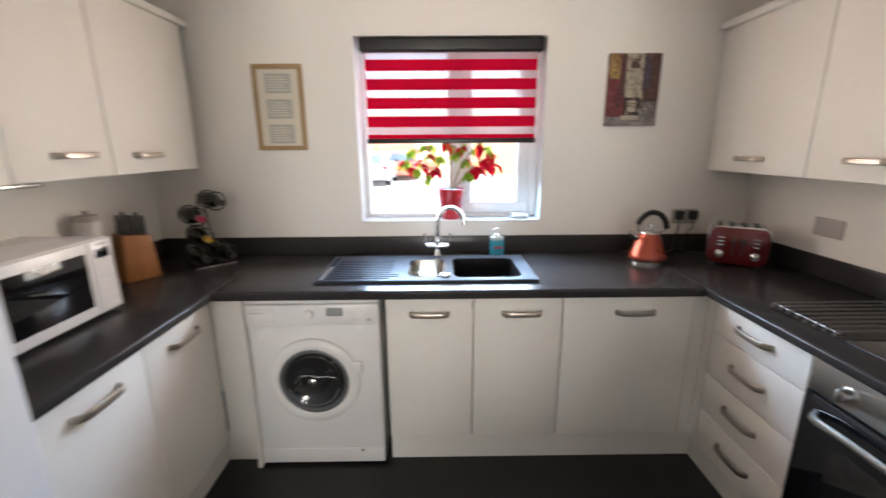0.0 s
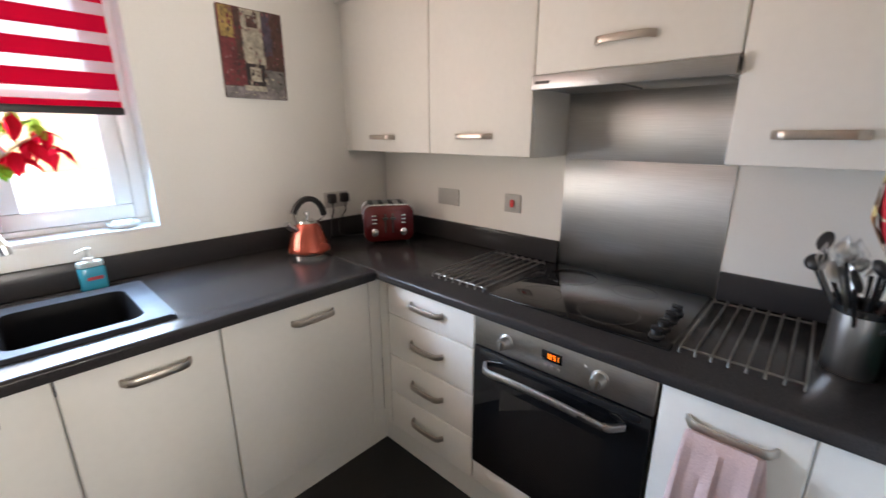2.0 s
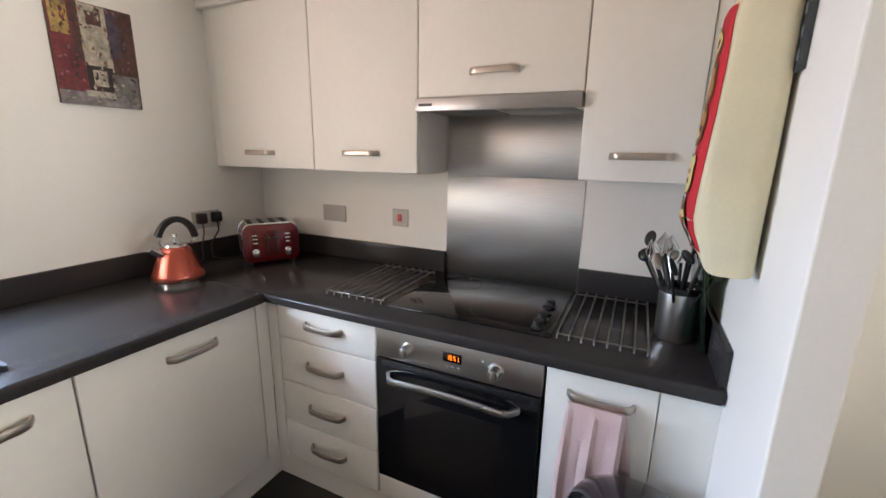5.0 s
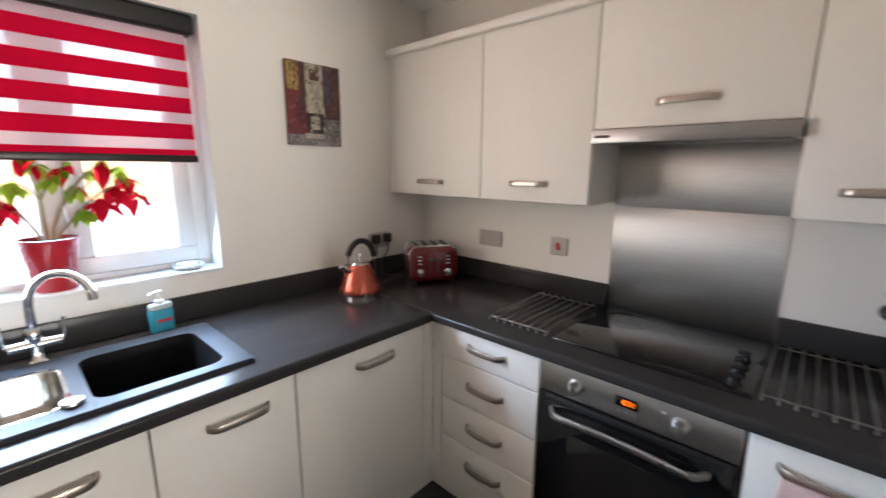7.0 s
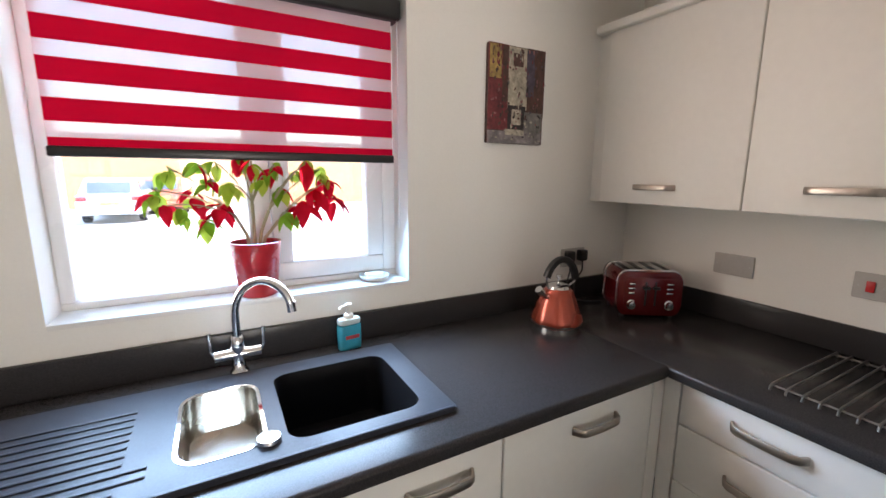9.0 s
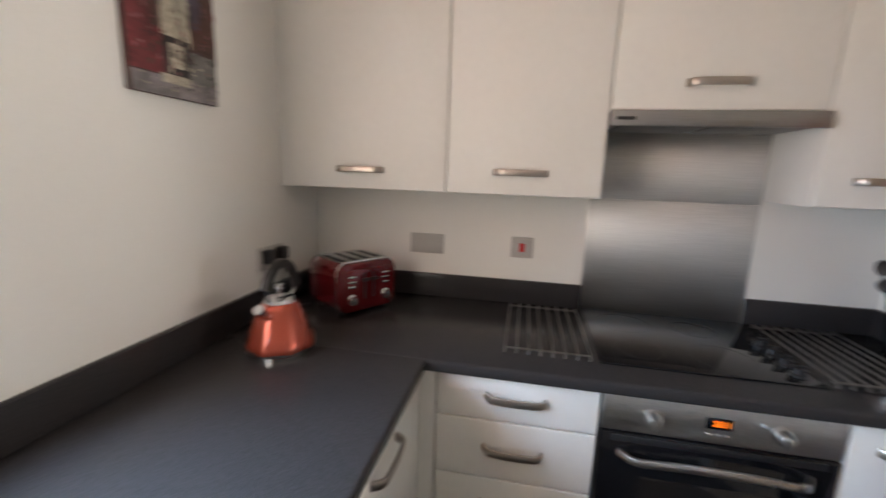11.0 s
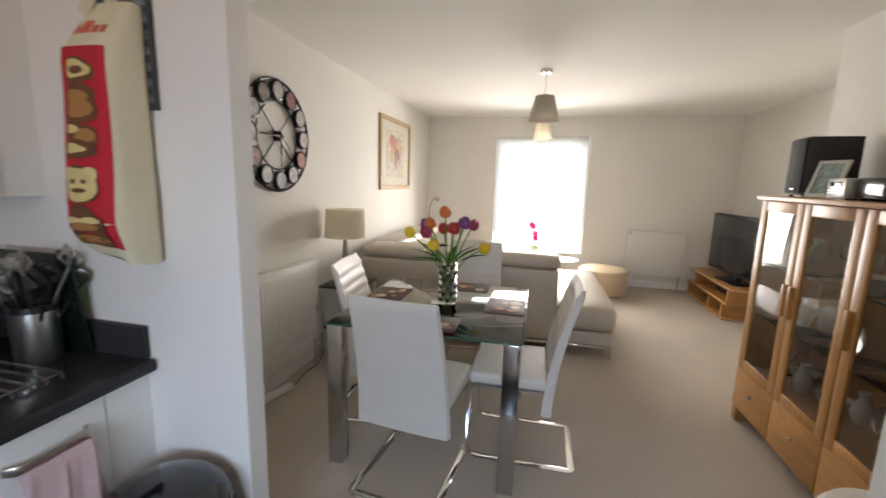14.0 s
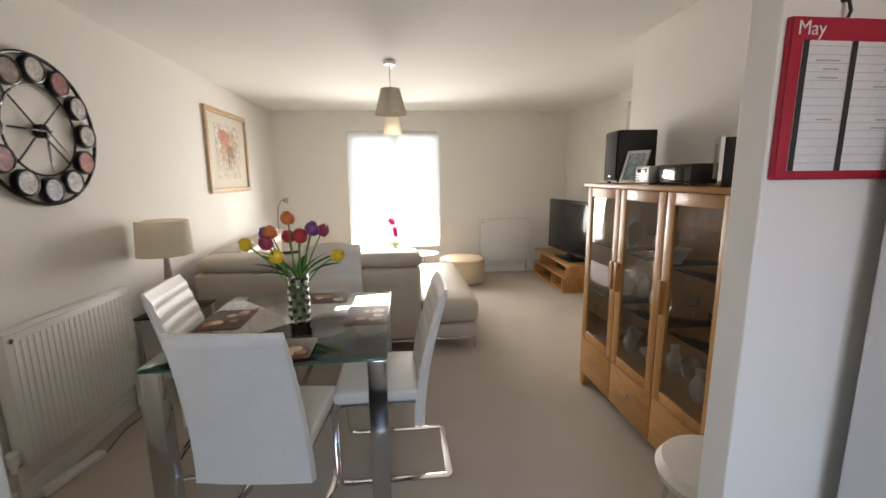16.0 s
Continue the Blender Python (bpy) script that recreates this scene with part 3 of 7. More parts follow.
hp = [(0.055 + 0.475 * u, -0.030 - 0.048 * min(1, min(u, 1 - u) / 0.08) ** 0.5 * (0.9 + 0.1 * math.sin(math.pi * u)), 0.704 - 0.012 * (1 - math.sin(math.pi * u))) for u in [k / 20 for k in range(21)]]
part("door_handle", tube(hp, 0, 10, flat=(0.011, 0.007)), M_STEEL, odr)
part("inner_window", box(0.12, 0.478, -0.0272, -0.0258, 0.34, 0.62, 0.0006), mat("oven_window", (0.012, 0.010, 0.009), 0.05), odr)
part("lower_panel", box(0.003, 0.595, -0.019, 0.003, 0.158, 0.250, 0.004), M_CREAM, ov)

hob = thing("hob", "black glass electric hob with a steel-edged frame and four knobs", "hob", 1.60, 0.905, WT1)
part("glass_plate", box(0, 0.505, 0.0, 0.592, 0.0, 0.006, 0.002), M_BLACKGLASS, hob)
M_RING = mat("hob_ring", (0.035, 0.033, 0.032), 0.18, var=0.1)
for hx, hy, hr in ((0.13, 0.455, 0.075), (0.37, 0.455, 0.095), (0.13, 0.215, 0.095), (0.37, 0.215, 0.075)):
    part("ring", lathe([(hr - 0.003, 0.006), (hr - 0.003, 0.0064), (hr, 0.0064), (hr, 0.006)], 40, at=(hx, hy, 0)), M_RING, hob)
for k in range(4):
    kn = part("knob", lathe([(0.021, 0.006), (0.021, 0.012), (0.017, 0.016), (0.016, 0.030), (0, 0.031)], 18, at=(0.055 + 0.068 * k, 0.050, 0)), M_BLACK, hob)
    part("grip", box(0.051 + 0.068 * k, 0.059 + 0.068 * k, 0.034, 0.066, 0.028, 0.038, 0.002), M_BLACK, kn)

sp = thing("splashback", "brushed stainless steel splashback behind the hob", "splashback", XR, 0.899, WT1)
part("sheet", box(-0.004, -0.0005, 0.0, 0.600, 0.0, 0.455, 0.001), M_STEEL_H, sp)
part("upper_sheet", box(-0.005, -0.0005, 0.0, 0.600, 0.457, 0.740, 0.001), M_STEEL_H, sp)

hood = thing("cooker_hood", "slim stainless steel pull-out cooker hood", "cooker hood", 1.815, 0.901, 0)
part("front_strip", box(0.0, 0.016, 0.0, 0.600, 1.612, 1.660, 0.003), mat("hood_steel", (0.33, 0.325, 0.32), 0.40, 1.0, var=0.03, fine=0.06, fscale=40, stretch=(1, 0.3, 12)), hood)
part("body", box(0.016, 0.300, 0.004, 0.596, 1.620, 1.660, 0.003), M_STEEL, hood)
part("badge", box(-0.0012, 0.001, 0.530, 0.585, 1.630, 1.640, 0), M_BLACK, hood)
for k in range(2):
    fb = box(0.04, 0.26, 0.03 + 0.28 * k, 0.29 + 0.28 * k, 1.614, 1.620, 0.002)
    part("grease_filter", fb, mat("filter_mesh", (0.25, 0.25, 0.25), 0.45, 0.8, fine=0.3, fscale=300), hood)


# ---- sink and tap ----
M_SINK = mat("dark_grey_composite", (0.034, 0.037, 0.046), 0.42, var=0.02, scale=8, fine=0.15, fscale=300, spec=0.14)
SX0, SX1, SY0, SY1 = -0.255, 0.785, 2.105, 2.560
sink = thing("sink", "dark composite sink with drainer, small steel bowl and large bowl", "sink", 0, 0, WT1)


def bowl(w, d, depth, r, cx, cy, ztop):
    """An open basin with round corners and a rounded floor."""
    b = bmesh.new()
    rings = []
    for s, z in ((1.02, 0.0), (1.0, 0.0), (0.985, -0.006), (0.95, -depth * 0.8), (0.90, -depth * 0.96), (0.80, -depth), (0.2, -depth)):
        rings.append([b.verts.new((cx + x * s, cy + y * s, ztop + z)) for x, y in rounded(w, d, r, 5)])
    n = len(rings[0])
    for r0, r1 in zip(rings, rings[1:]):
        for k in range(n):
            b.faces.new((r0[k], r1[k], r1[(k + 1) % n], r0[(k + 1) % n]))
    b.faces.new(rings[-1])
    bmesh.ops.recalc_face_normals(b, faces=b.faces[:])
    bmesh.ops.reverse_faces(b, faces=b.faces[:])
    return b


BIG = (0.555, 2.325, 0.325, 0.335)
SMALL = (0.262, 2.325, 0.170, 0.300)
scx, scy = (SX0 + SX1) / 2, (SY0 + SY1) / 2
deck = holed_plate(rounded(SX1 - SX0, SY1 - SY0, 0.012, 4, scx, scy), [rounded(BIG[2], BIG[3], 0.045, 5, BIG[0], BIG[1]), rounded(SMALL[2], SMALL[3], 0.05, 5, SMALL[0], SMALL[1])], 0.0005, 0.011)
part("deck", deck, M_SINK, sink)
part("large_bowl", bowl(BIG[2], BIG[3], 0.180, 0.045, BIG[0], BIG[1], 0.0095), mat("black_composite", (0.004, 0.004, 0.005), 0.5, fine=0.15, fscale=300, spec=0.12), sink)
part("small_bowl", bowl(SMALL[2], SMALL[3], 0.105, 0.05, SMALL[0], SMALL[1], 0.0105), mat("steel_bowl", (0.55, 0.52, 0.47), 0.22, 1.0, var=0.1, scale=9), sink)
part("bowl_rim", holed_plate(rounded(SMALL[2] + 0.012, SMALL[3] + 0.012, 0.055, 5, SMALL[0], SMALL[1]), [rounded(SMALL[2] - 0.004, SMALL[3] - 0.004, 0.05, 5, SMALL[0], SMALL[1])], 0.010, 0.0125), M_CHROME, sink)
for k in range(11):
    part("drainer_rib", box(-0.205, 0.085 + (0.045 if k in (1, 2) else 0), 2.145 + 0.030 * k, 2.153 + 0.030 * k, 0.011, 0.0145, 0.0015, 2), M_SINK, sink)
part("edge_bar", box(-0.232, -0.220, 2.135, 2.525, 0.011, 0.0125, 0.0005), M_CHROME, sink)
part("front_edge", box(SX0 + 0.01, SX1 - 0.01, SY0 + 0.001, SY0 + 0.010, 0.011, 0.014, 0.0012), M_SINK, sink)
part("plug", lathe([(0.024, 0.0), (0.026, 0.004), (0.024, 0.012), (0.012, 0.015), (0, 0.015)], 20, at=(0.352, 2.182, 0.011)), M_STEEL, sink)

tap = thing("mixer_tap", "chrome swan-neck kitchen mixer tap with two levers", "tap", 0.315, 2.585, WT1)
part("base", lathe([(0.026, 0.0), (0.026, 0.008), (0.019, 0.016), (0.017, 0.075), (0.021, 0.082), (0.021, 0.10), (0.015, 0.115)], 24), M_CHROME, tap)
neck = [(0, 0, 0.10), (0, 0, 0.18)] + [(0.075 * (1 - math.cos(a)) * 0.95, -0.075 * (1 - math.cos(a)) * 0.65, 0.18 + 0.095 * math.sin(a) + 0.02 * a / 3) for a in [math.pi * k / 14 * 0.93 for k in range(1, 15)]]
part("spout", tube(neck, 0.0115, 14), M_CHROME, tap)
part("nozzle", rod(Vector(neck[-1]) + Vector((0, 0, 0.006)), Vector(neck[-1]) + Vector((0.003, -0.002, -0.022)), 0.0135, 16), M_CHROME, tap)
for s in (-1, 1):
    vl = part("valve", rod((0, 0, 0.062), (s * 0.062, 0, 0.062), 0.017, 18, 0.015), M_CHROME, tap)
    part("lever", tube([(s * 0.060, 0, 0.062), (s * 0.070, 0, 0.078), (s * 0.072, 0, 0.135)], 0.005, 10), M_CHROME, vl)

soap = thing("soap_dispenser", "clear pump bottle of blue washing-up liquid behind the sink", "bottle", 0.655, 2.610, WT1, 8)
part("liquid", prism(rounded(0.080, 0.044, 0.017, 5), 0.0, 0.086, 0.005), mat("blue_liquid", (0.035, 0.33, 0.47), 0.12, var=0.03, coat=0.5), soap)
part("bottle_neck", prism(rounded(0.078, 0.042, 0.017, 5), 0.0865, 0.108, 0.006), mat("pale_clear_plastic", (0.55, 0.68, 0.70), 0.15, var=0.02), soap)
part("label_bar", box(-0.022, 0.026, -0.0245, -0.0232, 0.040, 0.052, 0), mat("red_print", (0.45, 0.05, 0.06), 0.4), soap)
pm = part("pump", lathe([(0.016, 0.105), (0.016, 0.120), (0.008, 0.124), (0.006, 0.145), (0.011, 0.147), (0.011, 0.156), (0, 0.157)], 18), M_WHITEPL, soap)
part("spout", tube([(0, 0, 0.151), (-0.028, -0.006, 0.150), (-0.034, -0.007, 0.143)], 0.005, 8), M_WHITEPL, pm)

dish = thing("soap_dish", "small white soap dish on the window sill", "dish", 0.80, 2.755, WZ0 + 0.002)
part("dish", lathe([(0.035, 0), (0.050, 0.004), (0.058, 0.018), (0.054, 0.018), (0.046, 0.008), (0, 0.007)], 28), M_WHITEPL, dish)
part("soap", prism(rounded(0.075, 0.045, 0.02, 5), 0.0085, 0.026, 0.006), mat("cream_soap", (0.75, 0.72, 0.58), 0.5), dish)


# ---- kettle, toaster, racks, utensils ----
M_COPPER = mat("copper_red_enamel", (0.42, 0.080, 0.048), 0.24, 0.6, var=0.04, fine=0.02, coat=0.4)
kt = thing("kettle", "copper red pyramid kettle with a black hoop handle", "kettle", 1.435, 2.435, WT1, 2)
kt.scale = (0.93, 0.93, 0.95)
part("base", lathe([(0.092, 0), (0.092, 0.012), (0.084, 0.018), (0, 0.018)], 30), M_CHROME, kt)
kb = bmesh.new()
rings = []
for r, zz in ((0.101, 0.022), (0.105, 0.031), (0.102, 0.044), (0.066, 0.138), (0.056, 0.158), (0.048, 0.165)):
    rings.append([kb.verts.new((r * (1 + 0.016 * math.cos(8 * a)) * math.cos(a), r * (1 + 0.016 * math.cos(8 * a)) * math.sin(a), zz)) for a in [2 * math.pi * k / 48 for k in range(48)]])
for r0, r1 in zip(rings, rings[1:]):
    for k in range(48):
        kb.faces.new((r0[k], r0[(k + 1) % 48], r1[(k + 1) % 48], r1[k]))
kb.faces.new(rings[0][::-1])
kb.faces.new(rings[-1])
part("body", kb, M_COPPER, kt)
part("foot_band", lathe([(0.098, 0.017), (0.104, 0.019), (0.103, 0.027), (0.096, 0.027)], 40), M_BLACK, kt)
lid = part("lid", lathe([(0.049, 0.164), (0.045, 0.174), (0.025, 0.183), (0, 0.185)], 28), M_CHROME, kt)
part("knob", lathe([(0.006, 0.183), (0.006, 0.199), (0.013, 0.207), (0.012, 0.217), (0, 0.220)], 16), M_CHROME, lid)
part("spout", tube([(-0.060, 0, 0.135), (-0.090, 0, 0.150), (-0.112, 0, 0.172)], 0.016, 12), M_CHROME, kt)
hoop = [(0.088 * math.cos(a) + 0.012, 0, 0.175 + 0.105 * math.sin(a)) for a in [radians(8 + 150 * k / 18) for k in range(19)]]
hd = part("handle", tube(hoop, 0, 10, flat=(0.013, 0.014)), M_BLACK, kt)
part("handle_arm", tube([(0.058, 0, 0.165), (0.085, 0, 0.172), hoop[0]], 0.005, 8), M_CHROME, hd)
part("handle_arm", tube([(-0.054, 0, 0.165), (-0.066, 0, 0.185), hoop[-1]], 0.005, 8), M_CHROME, hd)

M_DRED = mat("dark_red_enamel", (0.135, 0.007, 0.010), 0.14, 0.3, var=0.04, fine=0.02, coat=0.6)
to = thing("toaster", "dark red four-slice toaster with chrome trim in the corner", "toaster", 1.890, 2.405, WT1, -34)
to.scale = (0.88, 0.88, 1.06)
part("body", moved(prism(rounded(0.295, 0.178, 0.045, 6), -0.125, 0.125, 0.008), pose(0, 0, 0.100, 90)), M_DRED, to)
part("end_band", moved(prism(rounded(0.299, 0.182, 0.047, 6), -0.003, 0.003, 0.002), pose(0, 0.090, 0.101, 90)), M_CHROME, to)
part("front_band", moved(prism(rounded(0.301, 0.184, 0.048, 6), -0.004, 0.004, 0.002), pose(0, -0.106, 0.101, 90)), M_CHROME, to)
part("top_plate", box(-0.118, 0.118, -0.098, 0.084, 0.187, 0.1915, 0.002), M_STEEL, to)
for k in range(4):
    part("slot", box(-0.112 + 0.06 * k, -0.086 + 0.06 * k, -0.085, 0.075, 0.1912, 0.1930, 0.0005), M_BLACK, to)
part("front_plate", box(-0.118, 0.118, -0.130, -0.124, 0.025, 0.165, 0.003), M_DRED, to)
for s in (-1, 1):
    part("dial", moved(lathe([(0.020, 0), (0.020, 0.004), (0.016, 0.008), (0.015, 0.022), (0, 0.024)], 20), pose(s * 0.085, -0.129, 0.058, 90)), M_CHROME, to)
    for k in range(3):
        part("button", box(s * 0.085 - 0.014, s * 0.085 + 0.014, -0.134, -0.129, 0.100 + 0.018 * k, 0.108 + 0.018 * k, 0.002), M_CHROME, to)
    lv = part("lever_slot", box(s * 0.022 - 0.004, s * 0.022 + 0.004, -0.1325, -0.129, 0.055, 0.150, 0.001), M_BLACK, to)
    part("lever", box(s * 0.022 - 0.016, s * 0.022 + 0.016, -0.148, -0.131, 0.122, 0.132, 0.003), M_BLACK, lv)
for sx in (-0.11, 0.11):
    for sy in (-0.09, 0.09):
        part("foot", lathe([(0.012, 0), (0.012, 0.013)], 10, at=(sx, sy, 0)), M_BLACK, to)


M_RACK = mat("dull_steel_wire", (0.24, 0.23, 0.22), 0.42, 1.0, var=0.05)


def pan_rack(x, y, w, d, label):
    r = thing("trivet_rack", label, "rack", x, y, WT1, 0, "wire racks beside the hob")
    n = 8
    part("crossbar", rod((0.012, 0.0, 0.012), (0.012, w, 0.012), 0.0032, 8), M_RACK, r)
    part("crossbar", rod((d - 0.012, 0.0, 0.012), (d - 0.012, w, 0.012), 0.0032, 8), M_RACK, r)
    for k in range(n):
        yy = 0.004 + (w - 0.008) * k / (n - 1)
        part("bar", tube([(-0.004, yy, 0.002), (-0.002, yy, 0.013), (0.006, yy, 0.0185), (d - 0.006, yy, 0.0185), (d + 0.002, yy, 0.013), (d + 0.004, yy, 0.002)], 0.0033, 8), M_RACK, r)
    return r


pan_rack(1.605, 1.522, 0.262, 0.44, "chrome wire trivet rack on the worktop by the hob")
pan_rack(1.615, 0.628, 0.262, 0.44, "chrome wire trivet rack between hob and utensil pot")

pot = thing("utensil_pot", "brushed steel pot full of kitchen utensils", "utensil pot", 1.80, 0.560, WT1)
part("pot", lathe([(0.052, 0), (0.054, 0.004), (0.056, 0.155), (0.053, 0.155), (0.051, 0.01), (0, 0.008)], 30), mat("polished_pot_steel", (0.80, 0.79, 0.77), 0.30, 1.0, var=0.03, fine=0.05, fscale=40, stretch=(8, 8, 0.3), rvar=0.03), pot)
part("rim", lathe([(0.054, 0.150), (0.059, 0.154), (0.059, 0.170), (0.052, 0.172), (0.052, 0.150)], 30), M_BLACK, pot)
rng = random.Random(4)
for k in range(20):
    a, lean = 2 * math.pi * k / 20, 0.035 + 0.065 * rng.random()
    top = Vector((math.cos(a) * (0.025 + lean), math.sin(a) * (0.025 + lean), 0.215 + 0.075 * rng.random()))
    st = part("utensil", rod((math.cos(a) * -0.018, math.sin(a) * -0.018, 0.012), top, 0.0045, 8), M_STEEL if k % 3 == 2 else M_BLACK, pot)
    head = bmesh.new()
    if k % 3 == 0:
        bmesh.ops.create_uvsphere(head, u_segments=14, v_segments=8, radius=0.020)
        part("spoon_head", moved(head, Matrix.Translation(top + Vector((0, 0, 0.02))) @ pose(0, 0, 0, 25, 10, math.degrees(a)) @ Matrix.Diagonal((1, 0.22, 1.35, 1))), M_BLACK if k % 2 else M_STEEL, st)
    elif k % 3 == 1:
        bmesh.ops.create_uvsphere(head, u_segments=14, v_segments=8, radius=0.024)
        part("ladle_head", moved(head, Matrix.Translation(top + Vector((0, 0, 0.015))) @ pose(0, 0, 0, 40, 0, math.degrees(a)) @ Matrix.Diagonal((1, 0.55, 1.0, 1))), M_STEEL if k % 2 else M_BLACK, st)
    else:
        for j in range(5):
            w2 = 0.010 + 0.004 * j
            tube([top, top + Vector((w2 * math.cos(j * 1.25), w2 * math.sin(j * 1.25), 0.03)), top + Vector((0, 0, 0.07)), top + Vector((-w2 * math.cos(j * 1.25), -w2 * math.sin(j * 1.25), 0.03)), top], 0.0012, 6, bm=head)
        part("whisk_wires", head, M_STEEL, st)

brd = thing("chopping_board", "dark green glass board leaning against the partition", "chopping board", 1.858, PK + 0.028, WT1)
part("board", moved(prism(rounded(0.33, 0.315, 0.02, 5), -0.004, 0.004, 0.002), pose(0, 0.022, 0.158, 83)), mat("dark_green_gloss", (0.006, 0.013, 0.008), 0.15, var=0.3, scale=12), brd)
part("green_print", moved(prism(rounded(0.055, 0.12, 0.026, 5), 0.0042, 0.0052), pose(-0.122, 0.021, 0.190, 83)), mat("lime_print", (0.13, 0.32, 0.035), 0.3), brd)


def socket(name, x, y, z, rz, w, label):
    s = thing(name, label, "wall plate" if "plate" in name else "socket", x, y, z, rz)
    part("plate", box(-w / 2, w / 2, -0.009, 0.0, -0.043, 0.043, 0.004, 3), M_PLATE, s)
    for sx in (-0.9, 0.9):
        part("screw", moved(lathe([(0.003, 0), (0.0025, 0.0015), (0, 0.0015)], 8), pose(sx * (w / 2 - 0.014) / 0.9, -0.009, 0, 90)), M_STEEL, s)
    return s


socket("blank_plate", XR, 2.156, 1.142, -90, 0.148, "blank satin grey double plate on the wall above the worktop")
s2 = socket("cooker_switch", XR, 1.750, 1.150, -90, 0.088, "satin grey cooker switch with a red rocker")
part("rocker", box(-0.011, 0.011, -0.015, -0.009, -0.018, 0.018, 0.003), mat("red_plastic", (0.55, 0.02, 0.02), 0.3), s2)
s3 = socket("double_socket", 1.752, YW, 1.115, 0, 0.148, "satin grey double wall socket with two black plugs")
part("cable_tie", box(-0.012, 0.012, -0.035, -0.02, -0.07, -0.05, 0.004), M_WHITEPL, s3)
for k, sx in enumerate((-0.040, 0.040)):
    pl = thing("plug", "black mains plug in the wall socket", "plug", 1.752 + sx, YW - 0.0095, 1.125, 0, "plugs above the worktop")
    part("body", box(-0.022, 0.022, -0.036, 0.0, -0.026, 0.026, 0.008, 3), M_BLACK, pl)
    part("cable", tube([(0, -0.022, -0.024), (0, -0.024, -0.07), (-0.02 - 0.03 * k, -0.026, -0.13), (-0.03 - 0.03 * k, -0.04, -0.196), (-0.08 + 0.06 * k, -0.07, -0.209), (-0.17 + 0.22 * k, -0.10, -0.210)], 0.0035, 8), M_BLACK, pl)


# ---- pictures, bag, board, calendar on the walls ----
def blocks_picture(parent, x0, x1, z0, z1, y, cells, tones):
    """Flat painted patches of a picture, each a thin sheet a hair in front of the last."""
    for k, (a, b_, c, d, t) in enumerate(cells):
        part("patch", box(x0 + (x1 - x0) * a, x0 + (x1 - x0) * b_, y - 0.0006 - 0.00025 * k, y - 0.0002, z0 + (z1 - z0) * c, z0 + (z1 - z0) * d, 0), tones[t], parent, smooth=False)


def paint(name, col):
    return mat(name, col, 0.6, var=0.35, scale=26, fine=0.25, fscale=70)


TONE = {"brown": paint("print_brown", (0.085, 0.040, 0.032)), "red": paint("print_red", (0.150, 0.026, 0.030)), "ochre": paint("print_ochre", (0.38, 0.26, 0.08)),
        "stone": paint("print_stone", (0.40, 0.36, 0.28)), "grey": paint("print_grey", (0.17, 0.16, 0.15)), "dark": paint("print_dark", (0.028, 0.022, 0.022)), "street": paint("print_street", (0.20, 0.18, 0.18)),
        "blue": paint("print_blue", (0.075, 0.060, 0.085)), "rose": paint("print_rose", (0.24, 0.10, 0.10))}
cv = thing("canvas_picture", "small canvas print of a narrow old street", "picture", 0, YW, 0)
part("canvas", box(1.236, 1.515, -0.018, -0.0005, 1.620, 1.988, 0.003), TONE["brown"], cv)
blocks_picture(cv, 1.236, 1.515, 1.620, 1.988, -0.018, [
    (0.00, 0.34, 0.30, 1.00, "red"), (0.02, 0.22, 0.66, 0.99, "ochre"), (0.66, 1.00, 0.30, 1.00, "brown"), (0.34, 0.68, 0.36, 0.99, "stone"), (0.24, 0.34, 0.44, 0.99, "brown"),
    (0.42, 0.60, 0.80, 0.93, "brown"), (0.66, 0.80, 0.50, 0.98, "blue"), (0.34, 0.66, 0.15, 0.40, "dark"), (0.41, 0.58, 0.20, 0.36, "stone"), (0.00, 0.34, 0.14, 0.34, "red"),
    (0.64, 0.97, 0.08, 0.34, "grey"), (0.00, 0.97, 0.00, 0.13, "street"), (0.30, 0.64, 0.09, 0.15, "stone")], TONE)
# loose brush strokes: shop fronts, windows, a pale cart and the paving
rs = random.Random(23)
for k in range(280):
    stroke = bmesh.new()
    u, v = rs.uniform(0.03, 0.97), rs.uniform(0.02, 0.98)
    tall = 1.0
    if v < 0.14:
        tone, tall = rs.choice(("street", "stone", "grey", "dark", "street")), 0.45
    elif u < 0.33:
        tone = rs.choice(("red", "brown", "brown", "rose", "dark", "ochre" if v > 0.62 and u < 0.24 else "red"))
        tall = 1.5 if v > 0.5 else 0.9
    elif u < 0.66:
        tone = rs.choice(("stone", "stone", "stone", "grey", "brown", "rose") if v > 0.40 else ("dark", "dark", "rose", "brown", "stone"))
        tall = 1.4
    else:
        tone = rs.choice(("brown", "red", "dark", "blue", "brown", "rose") if v > 0.34 else ("grey", "stone", "dark", "stone", "rose"))
        tall = 1.6 if v > 0.34 else 0.8
    a_, b_ = 0.010 + 0.020 * rs.random(), (0.008 + 0.020 * rs.random()) * tall
    cx, cz = 1.236 + 0.279 * min(max(u, a_), 1 - a_), 1.620 + 0.368 * min(max(v, b_), 1 - b_)
    y_ = -0.0235 - 0.00001 * k
    ring = [stroke.verts.new((cx + 0.279 * a_ * rs.uniform(0.5, 1.0) * math.cos(q_), y_, cz + 0.368 * b_ * rs.uniform(0.5, 1.0) * math.sin(q_))) for q_ in [radians(60 * i) for i in range(6)]]
    stroke.faces.new(ring)
    part("brush_stroke", stroke, TONE[tone], cv, smooth=False)


